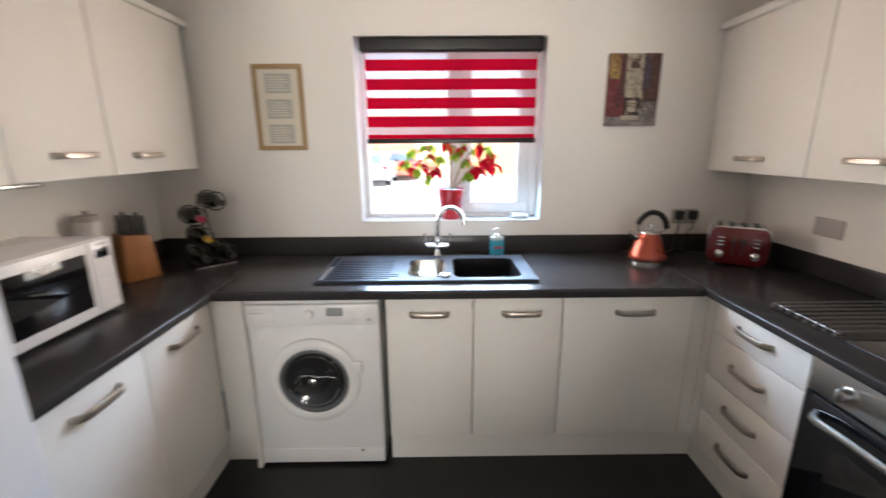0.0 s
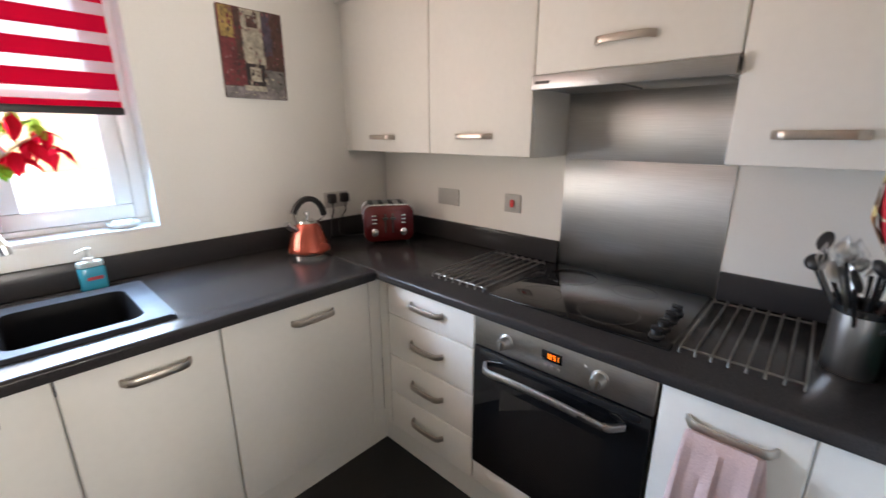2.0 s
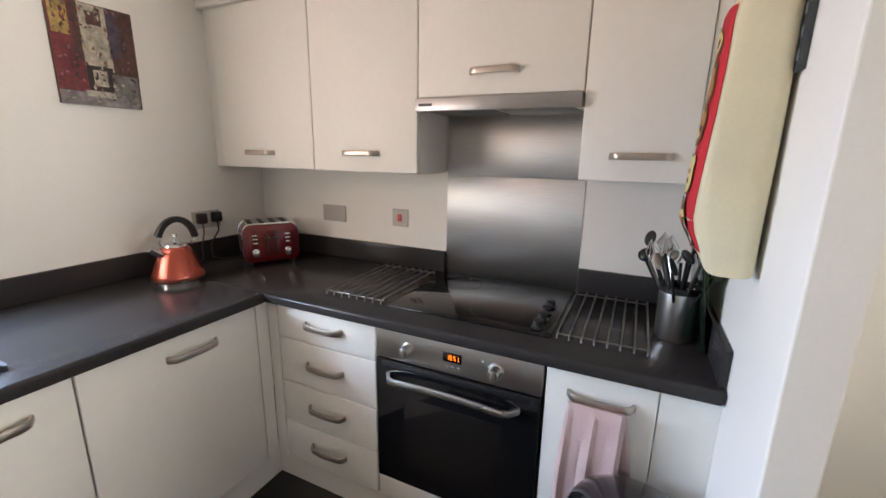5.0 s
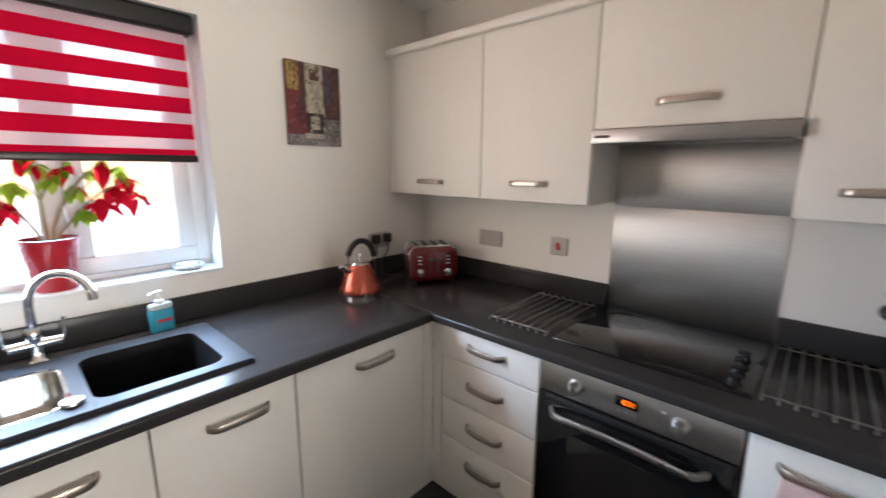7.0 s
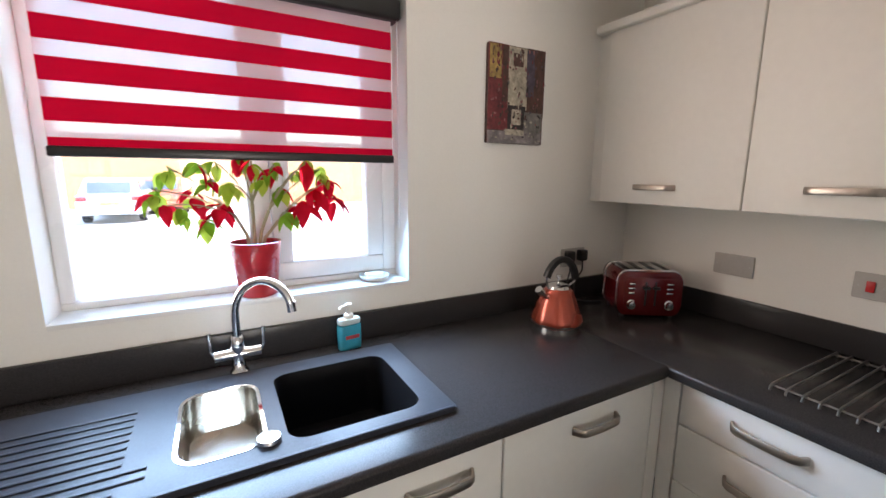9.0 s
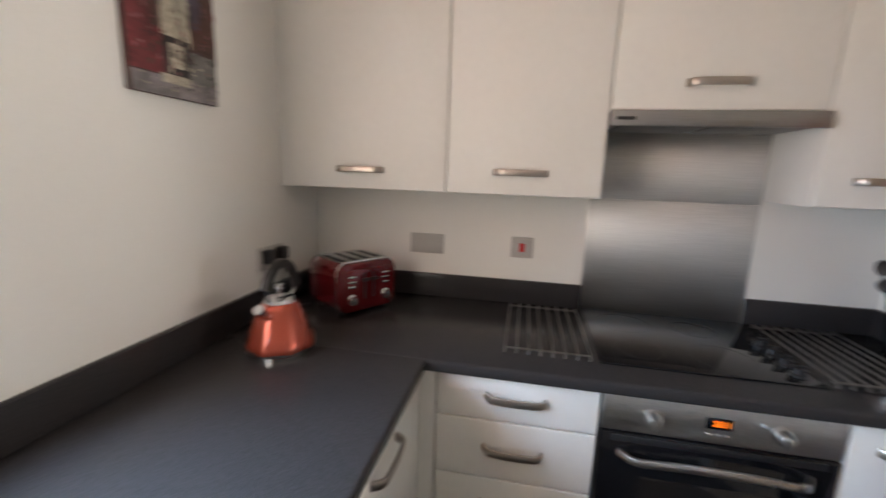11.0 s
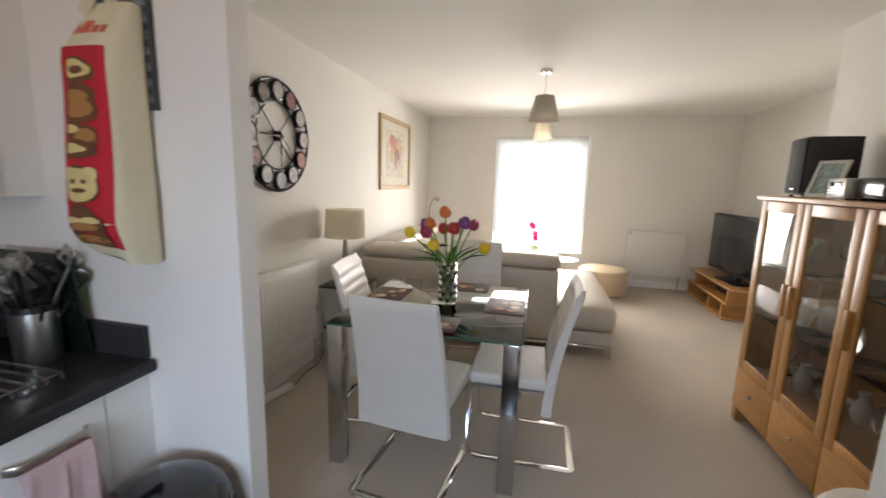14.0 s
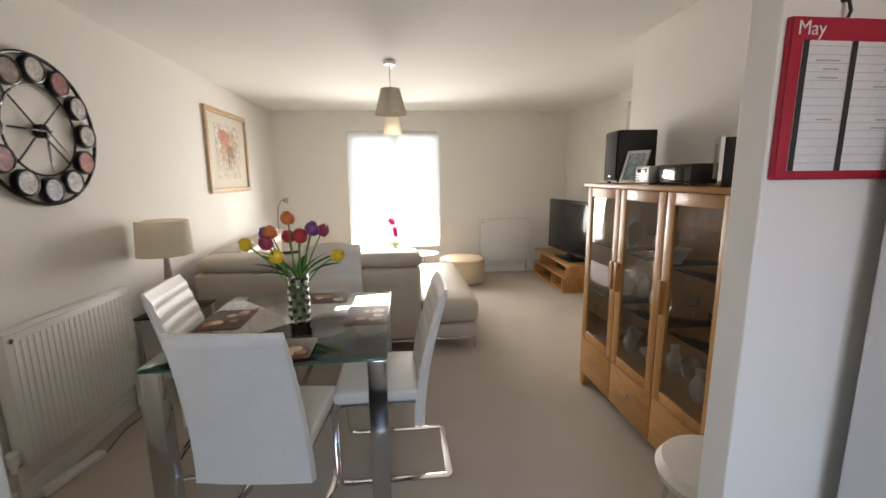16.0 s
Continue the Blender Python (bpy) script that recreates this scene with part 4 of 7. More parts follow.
M_FRAME = mat("gilt_wood", (0.34, 0.22, 0.10), 0.45, var=0.15, fine=0.12, fscale=60)
M_MOUNT = mat("cream_mount", (0.66, 0.62, 0.52), 0.8, var=0.03)
M_PAPER = mat("grey_paper", (0.42, 0.42, 0.38), 0.8, var=0.06)


def frame_picture(label, x, y, z, rz, w, h, bar, mount=0.03, depth=0.02):
    """A framed picture that hangs flat on a wall and faces -y; its centre is at x, z."""
    f = thing("framed_picture", label, "picture", x, y, z, rz)
    b = box(-w / 2, w / 2, -depth, -0.001, h / 2 - bar, h / 2, 0.003)
    box(-w / 2, w / 2, -depth, -0.001, -h / 2, -h / 2 + bar, 0.003, bm=b)
    box(-w / 2, -w / 2 + bar, -depth, -0.001, -h / 2 + bar, h / 2 - bar, 0.003, bm=b)
    box(w / 2 - bar, w / 2, -depth, -0.001, -h / 2 + bar, h / 2 - bar, 0.003, bm=b)
    part("frame", b, M_FRAME, f)
    part("mount", box(-w / 2 + bar, w / 2 - bar, -0.010, -0.002, -h / 2 + bar, h / 2 - bar, 0), M_MOUNT, f)
    return f


fp = frame_picture("gilt framed picture of three small documents", -0.530, YW, 1.725, 0, 0.266, 0.443, 0.024)
for k in range(3):
    dc = part("document", box(-0.068, 0.068, -0.0115, -0.0095, 0.075 - 0.130 * k, 0.175 - 0.130 * k, 0), M_PAPER, fp)
    for j in range(6):
        part("text_line", box(-0.055, 0.055 - 0.012 * (j % 3), -0.0122, -0.0114, 0.090 - 0.130 * k + 0.013 * j, 0.0945 - 0.130 * k + 0.013 * j, 0), M_MOUNT, dc)

M_CANVAS = mat("unbleached_canvas", (0.72, 0.66, 0.46), 0.9, var=0.05, scale=6, fine=0.02, fscale=120, bump=0.25, bscale=22)
M_BAGRED = mat("red_print_cloth", (0.52, 0.018, 0.03), 0.8, var=0.08, scale=10, fine=0.06, fscale=300)
M_CHOC = mat("brown_print", (0.16, 0.065, 0.025), 0.8, var=0.2, scale=30)
M_YEL = mat("yellow_print", (0.72, 0.58, 0.25), 0.8, var=0.12, scale=30)
bag = thing("canvas_bag", "cream canvas bag with a red printed panel hung from a hook", "bag", 0, 0, 0)


BAG0, BAGH = 1.244, 0.632


def bag_ring(zz):
    """The bag's outline at a height: a boxy sack that narrows to its neck."""
    u = (zz - BAG0) / BAGH
    neck = max(0, u - 0.80) / 0.20
    w = (0.083 + 0.006 * math.sin(7 * u)) * (1 - 0.35 * neck)
    d = (0.066 + 0.005 * math.sin(5 * u + 1)) * (1 - 0.62 * neck) * (0.72 + 0.28 * min(1, u / 0.12))
    cx, cy = 1.503 - 0.006 * math.sin(2.2 * u) - 0.02 * neck, PK + 0.006 + d
    out = []
    for k in range(36):
        a = 2 * math.pi * k / 36
        out.append((cx + w * math.copysign(abs(math.cos(a)) ** 0.45, math.cos(a)) + 0.003 * math.sin(3 * a + 9 * u), cy + d * math.copysign(abs(math.sin(a)) ** 0.45, math.sin(a)), zz + 0.030 * max(0, 0.1 - u) / 0.1 * math.cos(a)))
    return out


bb = bmesh.new()
rings = [[bb.verts.new(p) for p in bag_ring(BAG0 + BAGH * k / 22)] for k in range(23)]
for r0, r1 in zip(rings, rings[1:]):
    for k in range(36):
        bb.faces.new((r0[k], r0[(k + 1) % 36], r1[(k + 1) % 36], r1[k]))
bb.faces.new(rings[0][::-1])
bb.faces.new(rings[-1])
bmesh.ops.recalc_face_normals(bb, faces=bb.faces[:])
part("sack", bb, M_CANVAS, bag)


def on_bag(z0, z1, k0, k1, off):
    """A strip that lies on the front of the bag between two of its outline's points."""
    b = bmesh.new()
    rows = []
    n = 14
    for j in range(n + 1):
        zz = z0 + (z1 - z0) * j / n
        ring = [Vector(p) for p in bag_ring(zz)]
        c = sum(ring, Vector()) / 36
        row = []
        for i in range(9):
            kf = k0 + (k1 - k0) * i / 8
            p = ring[int(kf) % 36].lerp(ring[(int(kf) + 1) % 36], kf - int(kf))
            o = Vector((p.x - c.x, p.y - c.y, 0)).normalized()
            row.append(b.verts.new(p + o * off))
        rows.append(row)
    for r0, r1 in zip(rows, rows[1:]):
        for i in range(8):
            b.faces.new((r0[i], r0[i + 1], r1[i + 1], r1[i]))
    ext = bmesh.ops.extrude_face_region(b, geom=b.faces[:])
    for v in [v for v in ext["geom"] if isinstance(v, bmesh.types.BMVert)]:
        v.co.y -= 0.0012
    bmesh.ops.recalc_face_normals(b, faces=b.faces[:])
    return b


M_ORPRINT = mat("tan_print", (0.42, 0.20, 0.06), 0.8)
pan = part("red_panel", on_bag(1.272, 1.755, 3.5, 13.4, 0.0022), M_BAGRED, bag)


def bag_oval(zc, kc, hz, hk, off, squash=0.0):
    """A rounded printed shape that follows the front of the bag."""
    b = bmesh.new()

    def at(zz, kf):
        ring = [Vector(p) for p in bag_ring(zz)]
        c = sum(ring, Vector()) / 36
        p = ring[int(kf) % 36].lerp(ring[(int(kf) + 1) % 36], kf - int(kf))
        return b.verts.new(p + Vector((p.x - c.x, p.y - c.y, 0)).normalized() * off)

    mid = at(zc, kc)
    rim = []
    for i in range(18):
        q = 2 * math.pi * i / 18
        grow = 1 + squash * math.sin(3 * q + kc)
        rim.append(at(zc + hz * grow * math.sin(q), kc + hk * grow * math.cos(q)))
    for i in range(18):
        b.faces.new((mid, rim[i], rim[(i + 1) % 18]))
    bmesh.ops.recalc_face_normals(b, faces=b.faces[:])
    return b


prints = [(1.698, 8.7, 0.026, 1.25, M_CHOC, 0.12), (1.702, 8.6, 0.018, 0.95, M_YEL, 0.15), (1.700, 8.6, 0.008, 0.5, M_CHOC, 0.0), (1.645, 8.6, 0.022, 1.2, M_CHOC, 0.1), (1.608, 8.8, 0.030, 1.35, M_CHOC, 0.08), (1.612, 8.7, 0.021, 0.9, M_ORPRINT, 0.1),
          (1.640, 8.5, 0.012, 0.8, M_ORPRINT, 0.1), (1.560, 8.2, 0.017, 0.8, M_CHOC, 0.15), (1.543, 9.2, 0.022, 1.0, M_CHOC, 0.12), (1.545, 9.2, 0.014, 0.7, M_ORPRINT, 0.1), (1.561, 8.2, 0.009, 0.45, M_YEL, 0.1), (1.512, 8.6, 0.020, 1.3, M_CHOC, 0.1), (1.514, 8.4, 0.010, 0.7, M_YEL, 0.2),
          (1.425, 8.7, 0.040, 1.35, M_CHOC, 0.05), (1.424, 8.7, 0.035, 1.15, M_YEL, 0.05), (1.452, 7.9, 0.015, 0.55, M_YEL, 0.0), (1.452, 9.5, 0.015, 0.55, M_YEL, 0.0), (1.434, 8.3, 0.005, 0.18, M_CHOC, 0.0), (1.434, 9.1, 0.005, 0.18, M_CHOC, 0.0), (1.412, 8.7, 0.005, 0.5, M_CHOC, 0.0),
          (1.358, 8.7, 0.016, 0.8, M_CHOC, 0.1), (1.328, 8.2, 0.018, 1.1, M_CHOC, 0.1), (1.326, 9.6, 0.018, 1.0, M_CHOC, 0.1), (1.338, 7.9, 0.007, 0.7, M_YEL, 0.1), (1.338, 9.3, 0.007, 0.7, M_YEL, 0.1), (1.322, 8.8, 0.009, 0.9, M_ORPRINT, 0.1), (1.290, 8.0, 0.016, 1.2, M_CHOC, 0.1), (1.288, 9.8, 0.015, 1.1, M_CHOC, 0.1), (1.290, 8.9, 0.008, 1.2, M_ORPRINT, 0.2)]
for k, (zc, kc, hz, hk, mm, sq) in enumerate(prints):
    part("printed_shape", bag_oval(zc, kc, 1.2 * hz, 1.15 * hk, 0.0034 + 0.0002 * k, sq), mm, pan)
M_ORANGE = mat("orange_print", (0.62, 0.13, 0.07), 0.8)
for a0, a1, z1 in ((6.0, 7.0, 1.772), (7.5, 7.9, 1.762), (8.1, 9.0, 1.776), (9.2, 9.8, 1.762), (10.0, 10.5, 1.762), (10.7, 11.3, 1.764)):
    part("printed_word_bar", on_bag(1.790, z1 + 0.048, a0, a1, 0.0022), M_ORANGE, bag)
part("loop", tube([(1.50, PK + 0.03, 1.868), (1.515, PK + 0.026, 1.93), (1.52, PK + 0.024, 2.005), (1.545, PK + 0.026, 1.94), (1.60, PK + 0.03, 1.868)], 0, 8, flat=(0.002, 0.020)), M_CANVAS, bag)
hk = thing("wall_hook", "small steel hook on the partition", "hook", 1.52, PK, 2.00)
part("hook", tube([(0, 0, 0.02), (0, 0.012, 0.02), (0, 0.030, 0.0), (0, 0.036, 0.006), (0, 0.036, 0.018)], 0.0035, 8), M_STEEL, hk)
part("plate", box(-0.010, 0.010, 0.0, 0.004, 0.0, 0.045, 0.001), M_STEEL, hk)

sg = thing("wall_sign", "narrow dark slate sign with faded writing", "sign", 1.505, PK, 1.775)
part("board", box(-0.100, 0.100, 0.001, 0.012, -0.150, 0.150, 0.002), mat("slate_sign", (0.045, 0.050, 0.052), 0.6, var=0.25, scale=14, fine=0.2, fscale=120), sg)
for k in range(7):
    part("writing_bar", box(-0.088, 0.088 - 0.02 * (k % 3), 0.012, 0.0128, 0.108 - 0.040 * k, 0.128 - 0.040 * k, 0), mat("faded_letters", (0.20, 0.22, 0.22), 0.7, var=0.5, scale=45), sg)

M_CALRED = mat("calendar_red", (0.42, 0.015, 0.04), 0.45, var=0.05)
M_PAGE = mat("calendar_page", (0.74, 0.73, 0.73), 0.7, var=0.03)
cal = thing("wall_calendar", "red wall calendar open at May with two columns of lines", "calendar", -0.512, PK, 1.615)
CW = 0.143
part("back", box(-CW, CW, 0.001, 0.012, -0.152, 0.152, 0.004), M_CALRED, cal)
part("cover", box(-CW + 0.004, CW - 0.002, 0.012, 0.017, -0.146, 0.150, 0.003), M_CALRED, cal)
for k, (a, c) in enumerate(((0.016, 0.118), (-0.116, 0.0145))):
    pg = part("page", box(a, c, 0.0171, 0.0186, -0.134, 0.108, 0.0004), M_PAGE, cal)
    part("date_strip", box(c - 0.012 if k == 0 else c - 0.012, c, 0.0187, 0.0194, -0.134, 0.108, 0), mat("date_strip_black", (0.03, 0.03, 0.03), 0.6, var=0.5, scale=60), pg)
    for j in range(15):
        zz = 0.098 - 0.0155 * j
        part("ruled_line", box(a + 0.003, c - 0.014, 0.0187, 0.0191, zz, zz + 0.0009, 0), M_PAPER, pg)
        if j in (2, 3, 4, 9) and k == 0 or j in (3, 5, 9, 10) and k == 1:
            part("note_bar", box(a + 0.02, a + 0.055 + 0.008 * (j % 3), 0.0187, 0.0192, zz + 0.004, zz + 0.007, 0), M_PAPER, pg)
tx = bpy.data.curves.new("month_word", "FONT")
tx.body, tx.size, tx.extrude = "May", 0.036, 0.0004
tx.materials.append(M_PAGE)
word = new("month_word", tx)
word.parent = cal
word.matrix_basis = pose(0.132, 0.0176, 0.118, 90, 0, 180)
part("hanging_hook", tube([(0.03, 0.0, 0.185), (0.03, 0.014, 0.180), (0.03, 0.020, 0.160), (0.03, 0.016, 0.150)], 0.003, 8), M_BLACK, cal)

# towel, bin
M_TOWEL = mat("pink_towelling", (0.60, 0.44, 0.43), 0.98, var=0.05, scale=14, fine=0.05, fscale=200, bump=0.5, bscale=200, spec=0.1)
tw = thing("tea_towel", "pale pink towel draped over a cupboard handle", "towel", 1.4805, 0.735, 0.800)
b = bmesh.new()
rows = []
for j in range(34):
    s = -0.20 + 0.62 * j / 33
    row = []
    for i in range(15):
        u = i / 14
        zz = -abs(s) if abs(s) > 0.02 else -0.02 + (0.02 - abs(s)) * 0.8
        fold = 0.010 * math.sin(9 * u + 2.5 * abs(s)) * min(1, abs(s) * 6) + 0.006 * math.sin(21 * u + 1.0)
        wide = 0.150 + 0.03 * min(1, abs(s) * 2)
        side = -0.014 if s > 0 else 0.012
        row.append(b.verts.new((side * min(1, abs(s) / 0.03) + (-abs(fold) if s > 0 else min(0, fold) * 0.1), 0.085 - wide * u + 0.02 * math.sin(5 * s), zz - 0.05 * u * (1 if s > 0 else 0) * min(1, abs(s) * 3))))
    rows.append(row)
for r0, r1 in zip(rows, rows[1:]):
    for i in range(14):
        b.faces.new((r0[i], r0[i + 1], r1[i + 1], r1[i]))
ob = part("cloth", b, M_TOWEL, tw)
sol = ob.modifiers.new("thickness", "SOLIDIFY")
sol.thickness, sol.offset = 0.005, 0

bn = thing("pedal_bin", "black domed pedal bin standing by the partition", "bin", 1.315, 0.634, 0)
bn.scale = (1.0, 1.0, 1.08)
M_BIN = mat("black_gloss_bin", (0.012, 0.012, 0.014), 0.14, var=0.06, coat=0.5)
part("base_ring", lathe([(0.155, 0), (0.162, 0.006), (0.160, 0.03), (0.150, 0.034)], 36), M_BLACK, bn)
part("drum", lathe([(0.150, 0.034), (0.153, 0.05), (0.156, 0.50), (0.153, 0.50)], 40), M_BIN, bn)
part("collar", lathe([(0.157, 0.495), (0.165, 0.500), (0.165, 0.528), (0.157, 0.532)], 40), M_BIN, bn)
part("lid", lathe([(0.162, 0.530), (0.160, 0.552), (0.145, 0.580), (0.110, 0.602), (0.06, 0.613), (0, 0.616)], 40), M_BIN, bn)
part("pedal", box(-0.04, 0.03, 0.150, 0.195, 0.012, 0.026, 0.005), M_BLACK, bn)
bl = bmesh.new()
rr = random.Random(3)
rings = []
for zz, r in ((0.505, 0.167), (0.490, 0.172), (0.455, 0.166), (0.42, 0.163)):
    rings.append([bl.verts.new(((r + 0.004 * rr.random()) * math.cos(2 * math.pi * k / 40), (r + 0.004 * rr.random()) * math.sin(2 * math.pi * k / 40), zz + 0.02 * rr.random() * (zz < 0.43))) for k in range(40)])
for r0, r1 in zip(rings, rings[1:]):
    for k in range(40):
        bl.faces.new((r0[k], r0[(k + 1) % 40], r1[(k + 1) % 40], r1[k]))
lo = part("bin_liner", bl, mat("black_liner", (0.01, 0.01, 0.012), 0.28, bump=0.5, bscale=30), bn)
lo.modifiers.new("thickness", "SOLIDIFY").thickness = 0.002


# ---- microwave side ----
mw = thing("microwave", "white microwave oven with a dark glass door", "microwave", -0.935, 1.395, WT1, 90)
part("body", box(0.0, 0.455, 0.0, 0.325, 0.012, 0.290, 0.010, 3), M_WHITEAPP, mw)
md = part("door", box(0.004, 0.345, -0.016, 0.0, 0.016, 0.286, 0.006, 3), M_WHITEAPP, mw)
part("door_glass", box(0.030, 0.325, -0.0175, -0.0155, 0.055, 0.250, 0.001), M_BLACKGLASS, md)
cp = part("control_panel", box(0.347, 0.452, -0.016, 0.0, 0.016, 0.286, 0.006, 3), M_WHITEAPP, mw)
part("display", box(0.370, 0.430, -0.0175, -0.0155, 0.220, 0.255, 0.001), M_BLACKGLASS, cp)
part("name_bar", box(0.375, 0.425, -0.0168, -0.0155, 0.268, 0.274, 0), M_PAPER, cp)
for j in range(4):
    for i in range(3):
        part("button", box(0.368 + 0.024 * i, 0.386 + 0.024 * i, -0.0175, -0.0155, 0.150 - 0.026 * j, 0.166 - 0.026 * j, 0.001), M_WHITEPL, cp)
part("door_button", box(0.366, 0.434, -0.018, -0.0155, 0.026, 0.048, 0.002), M_WHITEPL, cp)
for sx in (0.04, 0.415):
    for sy in (0.04, 0.29):
        part("foot", lathe([(0.014, 0), (0.014, 0.013)], 10, at=(sx, sy, 0)), M_BLACK, mw)

M_BLOCK = mat("warm_wood", (0.33, 0.135, 0.045), 0.45, var=0.15, scale=4, fine=0.12, fscale=25, stretch=(5, 5, 0.8))
M_KNIFE = mat("dark_steel_handle", (0.07, 0.066, 0.062), 0.35, 0.6)
kbk = thing("knife_block", "wooden knife block with steel-handled knives", "knife block", -1.135, 2.235, WT1, 60)
prof = [(-0.075, 0.0), (0.075, 0.0), (0.060, 0.205), (-0.055, 0.222)]
part("block", moved(prism(prof, -0.060, 0.060, 0.004), pose(0, 0, 0, 90)), M_BLOCK, kbk)
for k in range(8):
    xx, yy = -0.035 + 0.028 * (k % 4), -0.032 + 0.050 * (k // 4) + 0.012 * (k % 2)
    kn = part("knife_handle", box(xx - 0.008, xx + 0.008, yy - 0.010, yy + 0.010, 0.205, 0.300 + 0.02 * (k % 3) / 2, 0.006, 3), M_KNIFE, kbk)
    part("rivet", box(xx - 0.0085, xx + 0.0085, yy - 0.003, yy + 0.003, 0.245, 0.251, 0.001), M_CHROME, kn)

roll = thing("storage_jar", "tall pale storage jar with a lid on the worktop", "jar", -1.222, 2.112, WT1)
part("jar", lathe([(0.045, 0), (0.048, 0.004), (0.048, 0.29), (0.044, 0.30)], 28), mat("pale_ceramic", (0.66, 0.64, 0.60), 0.4), roll)
part("lid", lathe([(0.049, 0.30), (0.050, 0.305), (0.046, 0.325), (0.010, 0.330), (0.010, 0.345), (0, 0.347)], 28), mat("pale_lid", (0.40, 0.38, 0.34), 0.4), roll)

wr = thing("wine_rack", "black wire wine rack holding bottles by the window wall", "wine rack", -0.925, 2.490, WT1, 44)
M_WIRE = mat("black_wire", (0.015, 0.014, 0.014), 0.35, 0.6)
ring_at = [(-0.055, 0.060), (0.068, 0.060), (-0.035, 0.160), (-0.055, 0.268), (0.045, 0.340)]
for k, (rx, rz) in enumerate(ring_at):
    for yy in (-0.085, 0.055):
        part("hoop", tube([(rx + 0.047 * math.cos(a), yy, rz + 0.047 * math.sin(a)) for a in [2 * math.pi * j / 24 for j in range(25)]], 0.0035, 8), M_WIRE, wr)
part("spine", tube([(0.02, 0.055, 0.0), (0.015, 0.055, 0.10), (0.0, 0.055, 0.20), (-0.01, 0.055, 0.30), (0.0, 0.055, 0.37)], 0.004, 8), M_WIRE, wr)
part("spine", tube([(0.02, -0.085, 0.0), (0.015, -0.085, 0.10), (0.0, -0.085, 0.20), (-0.01, -0.085, 0.30), (0.0, -0.085, 0.37)], 0.004, 8), M_WIRE, wr)
part("base_wire", tube([(-0.09, -0.10, 0.003), (0.10, -0.10, 0.003), (0.10, 0.07, 0.003), (-0.09, 0.07, 0.003), (-0.09, -0.10, 0.003)], 0.0035, 8), M_CHROME, wr)
M_BOTTLE = mat("dark_bottle_glass", (0.010, 0.014, 0.010), 0.08, var=0.1)
caps = [(0.02, 0.02, 0.02), (0.02, 0.02, 0.02), (0.45, 0.28, 0.03), (0.40, 0.03, 0.08), (0.03, 0.025, 0.025)]
for k, (rx, rz) in enumerate(ring_at):
    bo = thing("wine_bottle", "dark glass wine bottle lying in the rack", "bottle", -0.925 + rx * math.cos(radians(44)), 2.490 + rx * math.sin(radians(44)), WT1 + rz, 44, "bottles in the wine rack")
    part("glass", moved(lathe([(0.0, -0.12), (0.036, -0.12), (0.038, -0.112), (0.038, 0.045), (0.030, 0.075), (0.015, 0.105), (0.0145, 0.130)], 24), pose(0, 0, 0, 90)), M_BOTTLE, bo)
    part("capsule", moved(lathe([(0.0155, 0.128), (0.0165, 0.13), (0.0160, 0.178), (0, 0.179)], 18), pose(0, 0, 0, 90)), mat("bottle_capsule", caps[k], 0.35), bo)


# ---- poinsettia on the sill ----
def leaf_mesh(name, material, length, width, lobed=False):
    """A pointed leaf that arches along its length and is folded on its midrib."""
    b = bmesh.new()
    n = 7
    rows = []
    for j in range(n + 1):
        u = j / n
        w = width * math.sin(math.pi * u ** 0.75) ** 0.85 * (1 + (0.22 * math.sin(9 * u) if lobed else 0)) if 0 < u < 1 else 0.0006
        zz = -0.35 * length * u * u
        rows.append([b.verts.new((u * length, s * w, zz + abs(s) * w * 0.35)) for s in (-1, -0.5, 0, 0.5, 1)])
    for r0, r1 in zip(rows, rows[1:]):
        for i in range(4):
            b.faces.new((r0[i], r0[i + 1], r1[i + 1], r1[i]))
    return mesh_of(name, b, material, angle=80)


def leafy(name, col):
    m = thin(name, col, 0.0, 0.58)
    return m


L_GREEN = leaf_mesh("leaf", leafy("green_leaf", (0.24, 0.42, 0.04)), 0.074, 0.025)
L_LIME = leaf_mesh("leaf", leafy("lime_leaf", (0.46, 0.58, 0.08)), 0.070, 0.024)
L_RED = leaf_mesh("bract", leafy("red_bract", (0.62, 0.012, 0.03)), 0.098, 0.026)
pl = thing("poinsettia", "leggy poinsettia in a red pot with red and green leaves", "plant", 0.395, 2.745, WZ0 + 0.002)
M_POT = mat("red_glazed_pot", (0.48, 0.022, 0.030), 0.28, var=0.08, scale=8, coat=0.3)
part("pot", lathe([(0.054, 0), (0.058, 0.004), (0.077, 0.165), (0.079, 0.177), (0.073, 0.177), (0.068, 0.145), (0, 0.142)], 36), M_POT, pl)
part("soil", lathe([(0.068, 0.143), (0.046, 0.149), (0, 0.151)], 24), mat("soil", (0.05, 0.03, 0.02), 0.95, fine=0.4, fscale=120, bump=0.8, bscale=120), pl)
M_STEM = mat("pale_stem", (0.34, 0.30, 0.18), 0.7, var=0.15, scale=20)
rp = random.Random(11)
nodes = [(-0.055, 0.0, 0.265), (0.045, -0.01, 0.275), (0.0, 0.01, 0.30), (0.075, 0.0, 0.24)]
for nd in nodes:
    b0 = Vector((nd[0] * 0.15, 0, 0.115))
    part("stem", tube([b0, b0.lerp(Vector(nd), 0.5) + Vector((-nd[0] * 0.15, 0, 0.01)), nd], 0.0052, 8), M_STEM, pl)
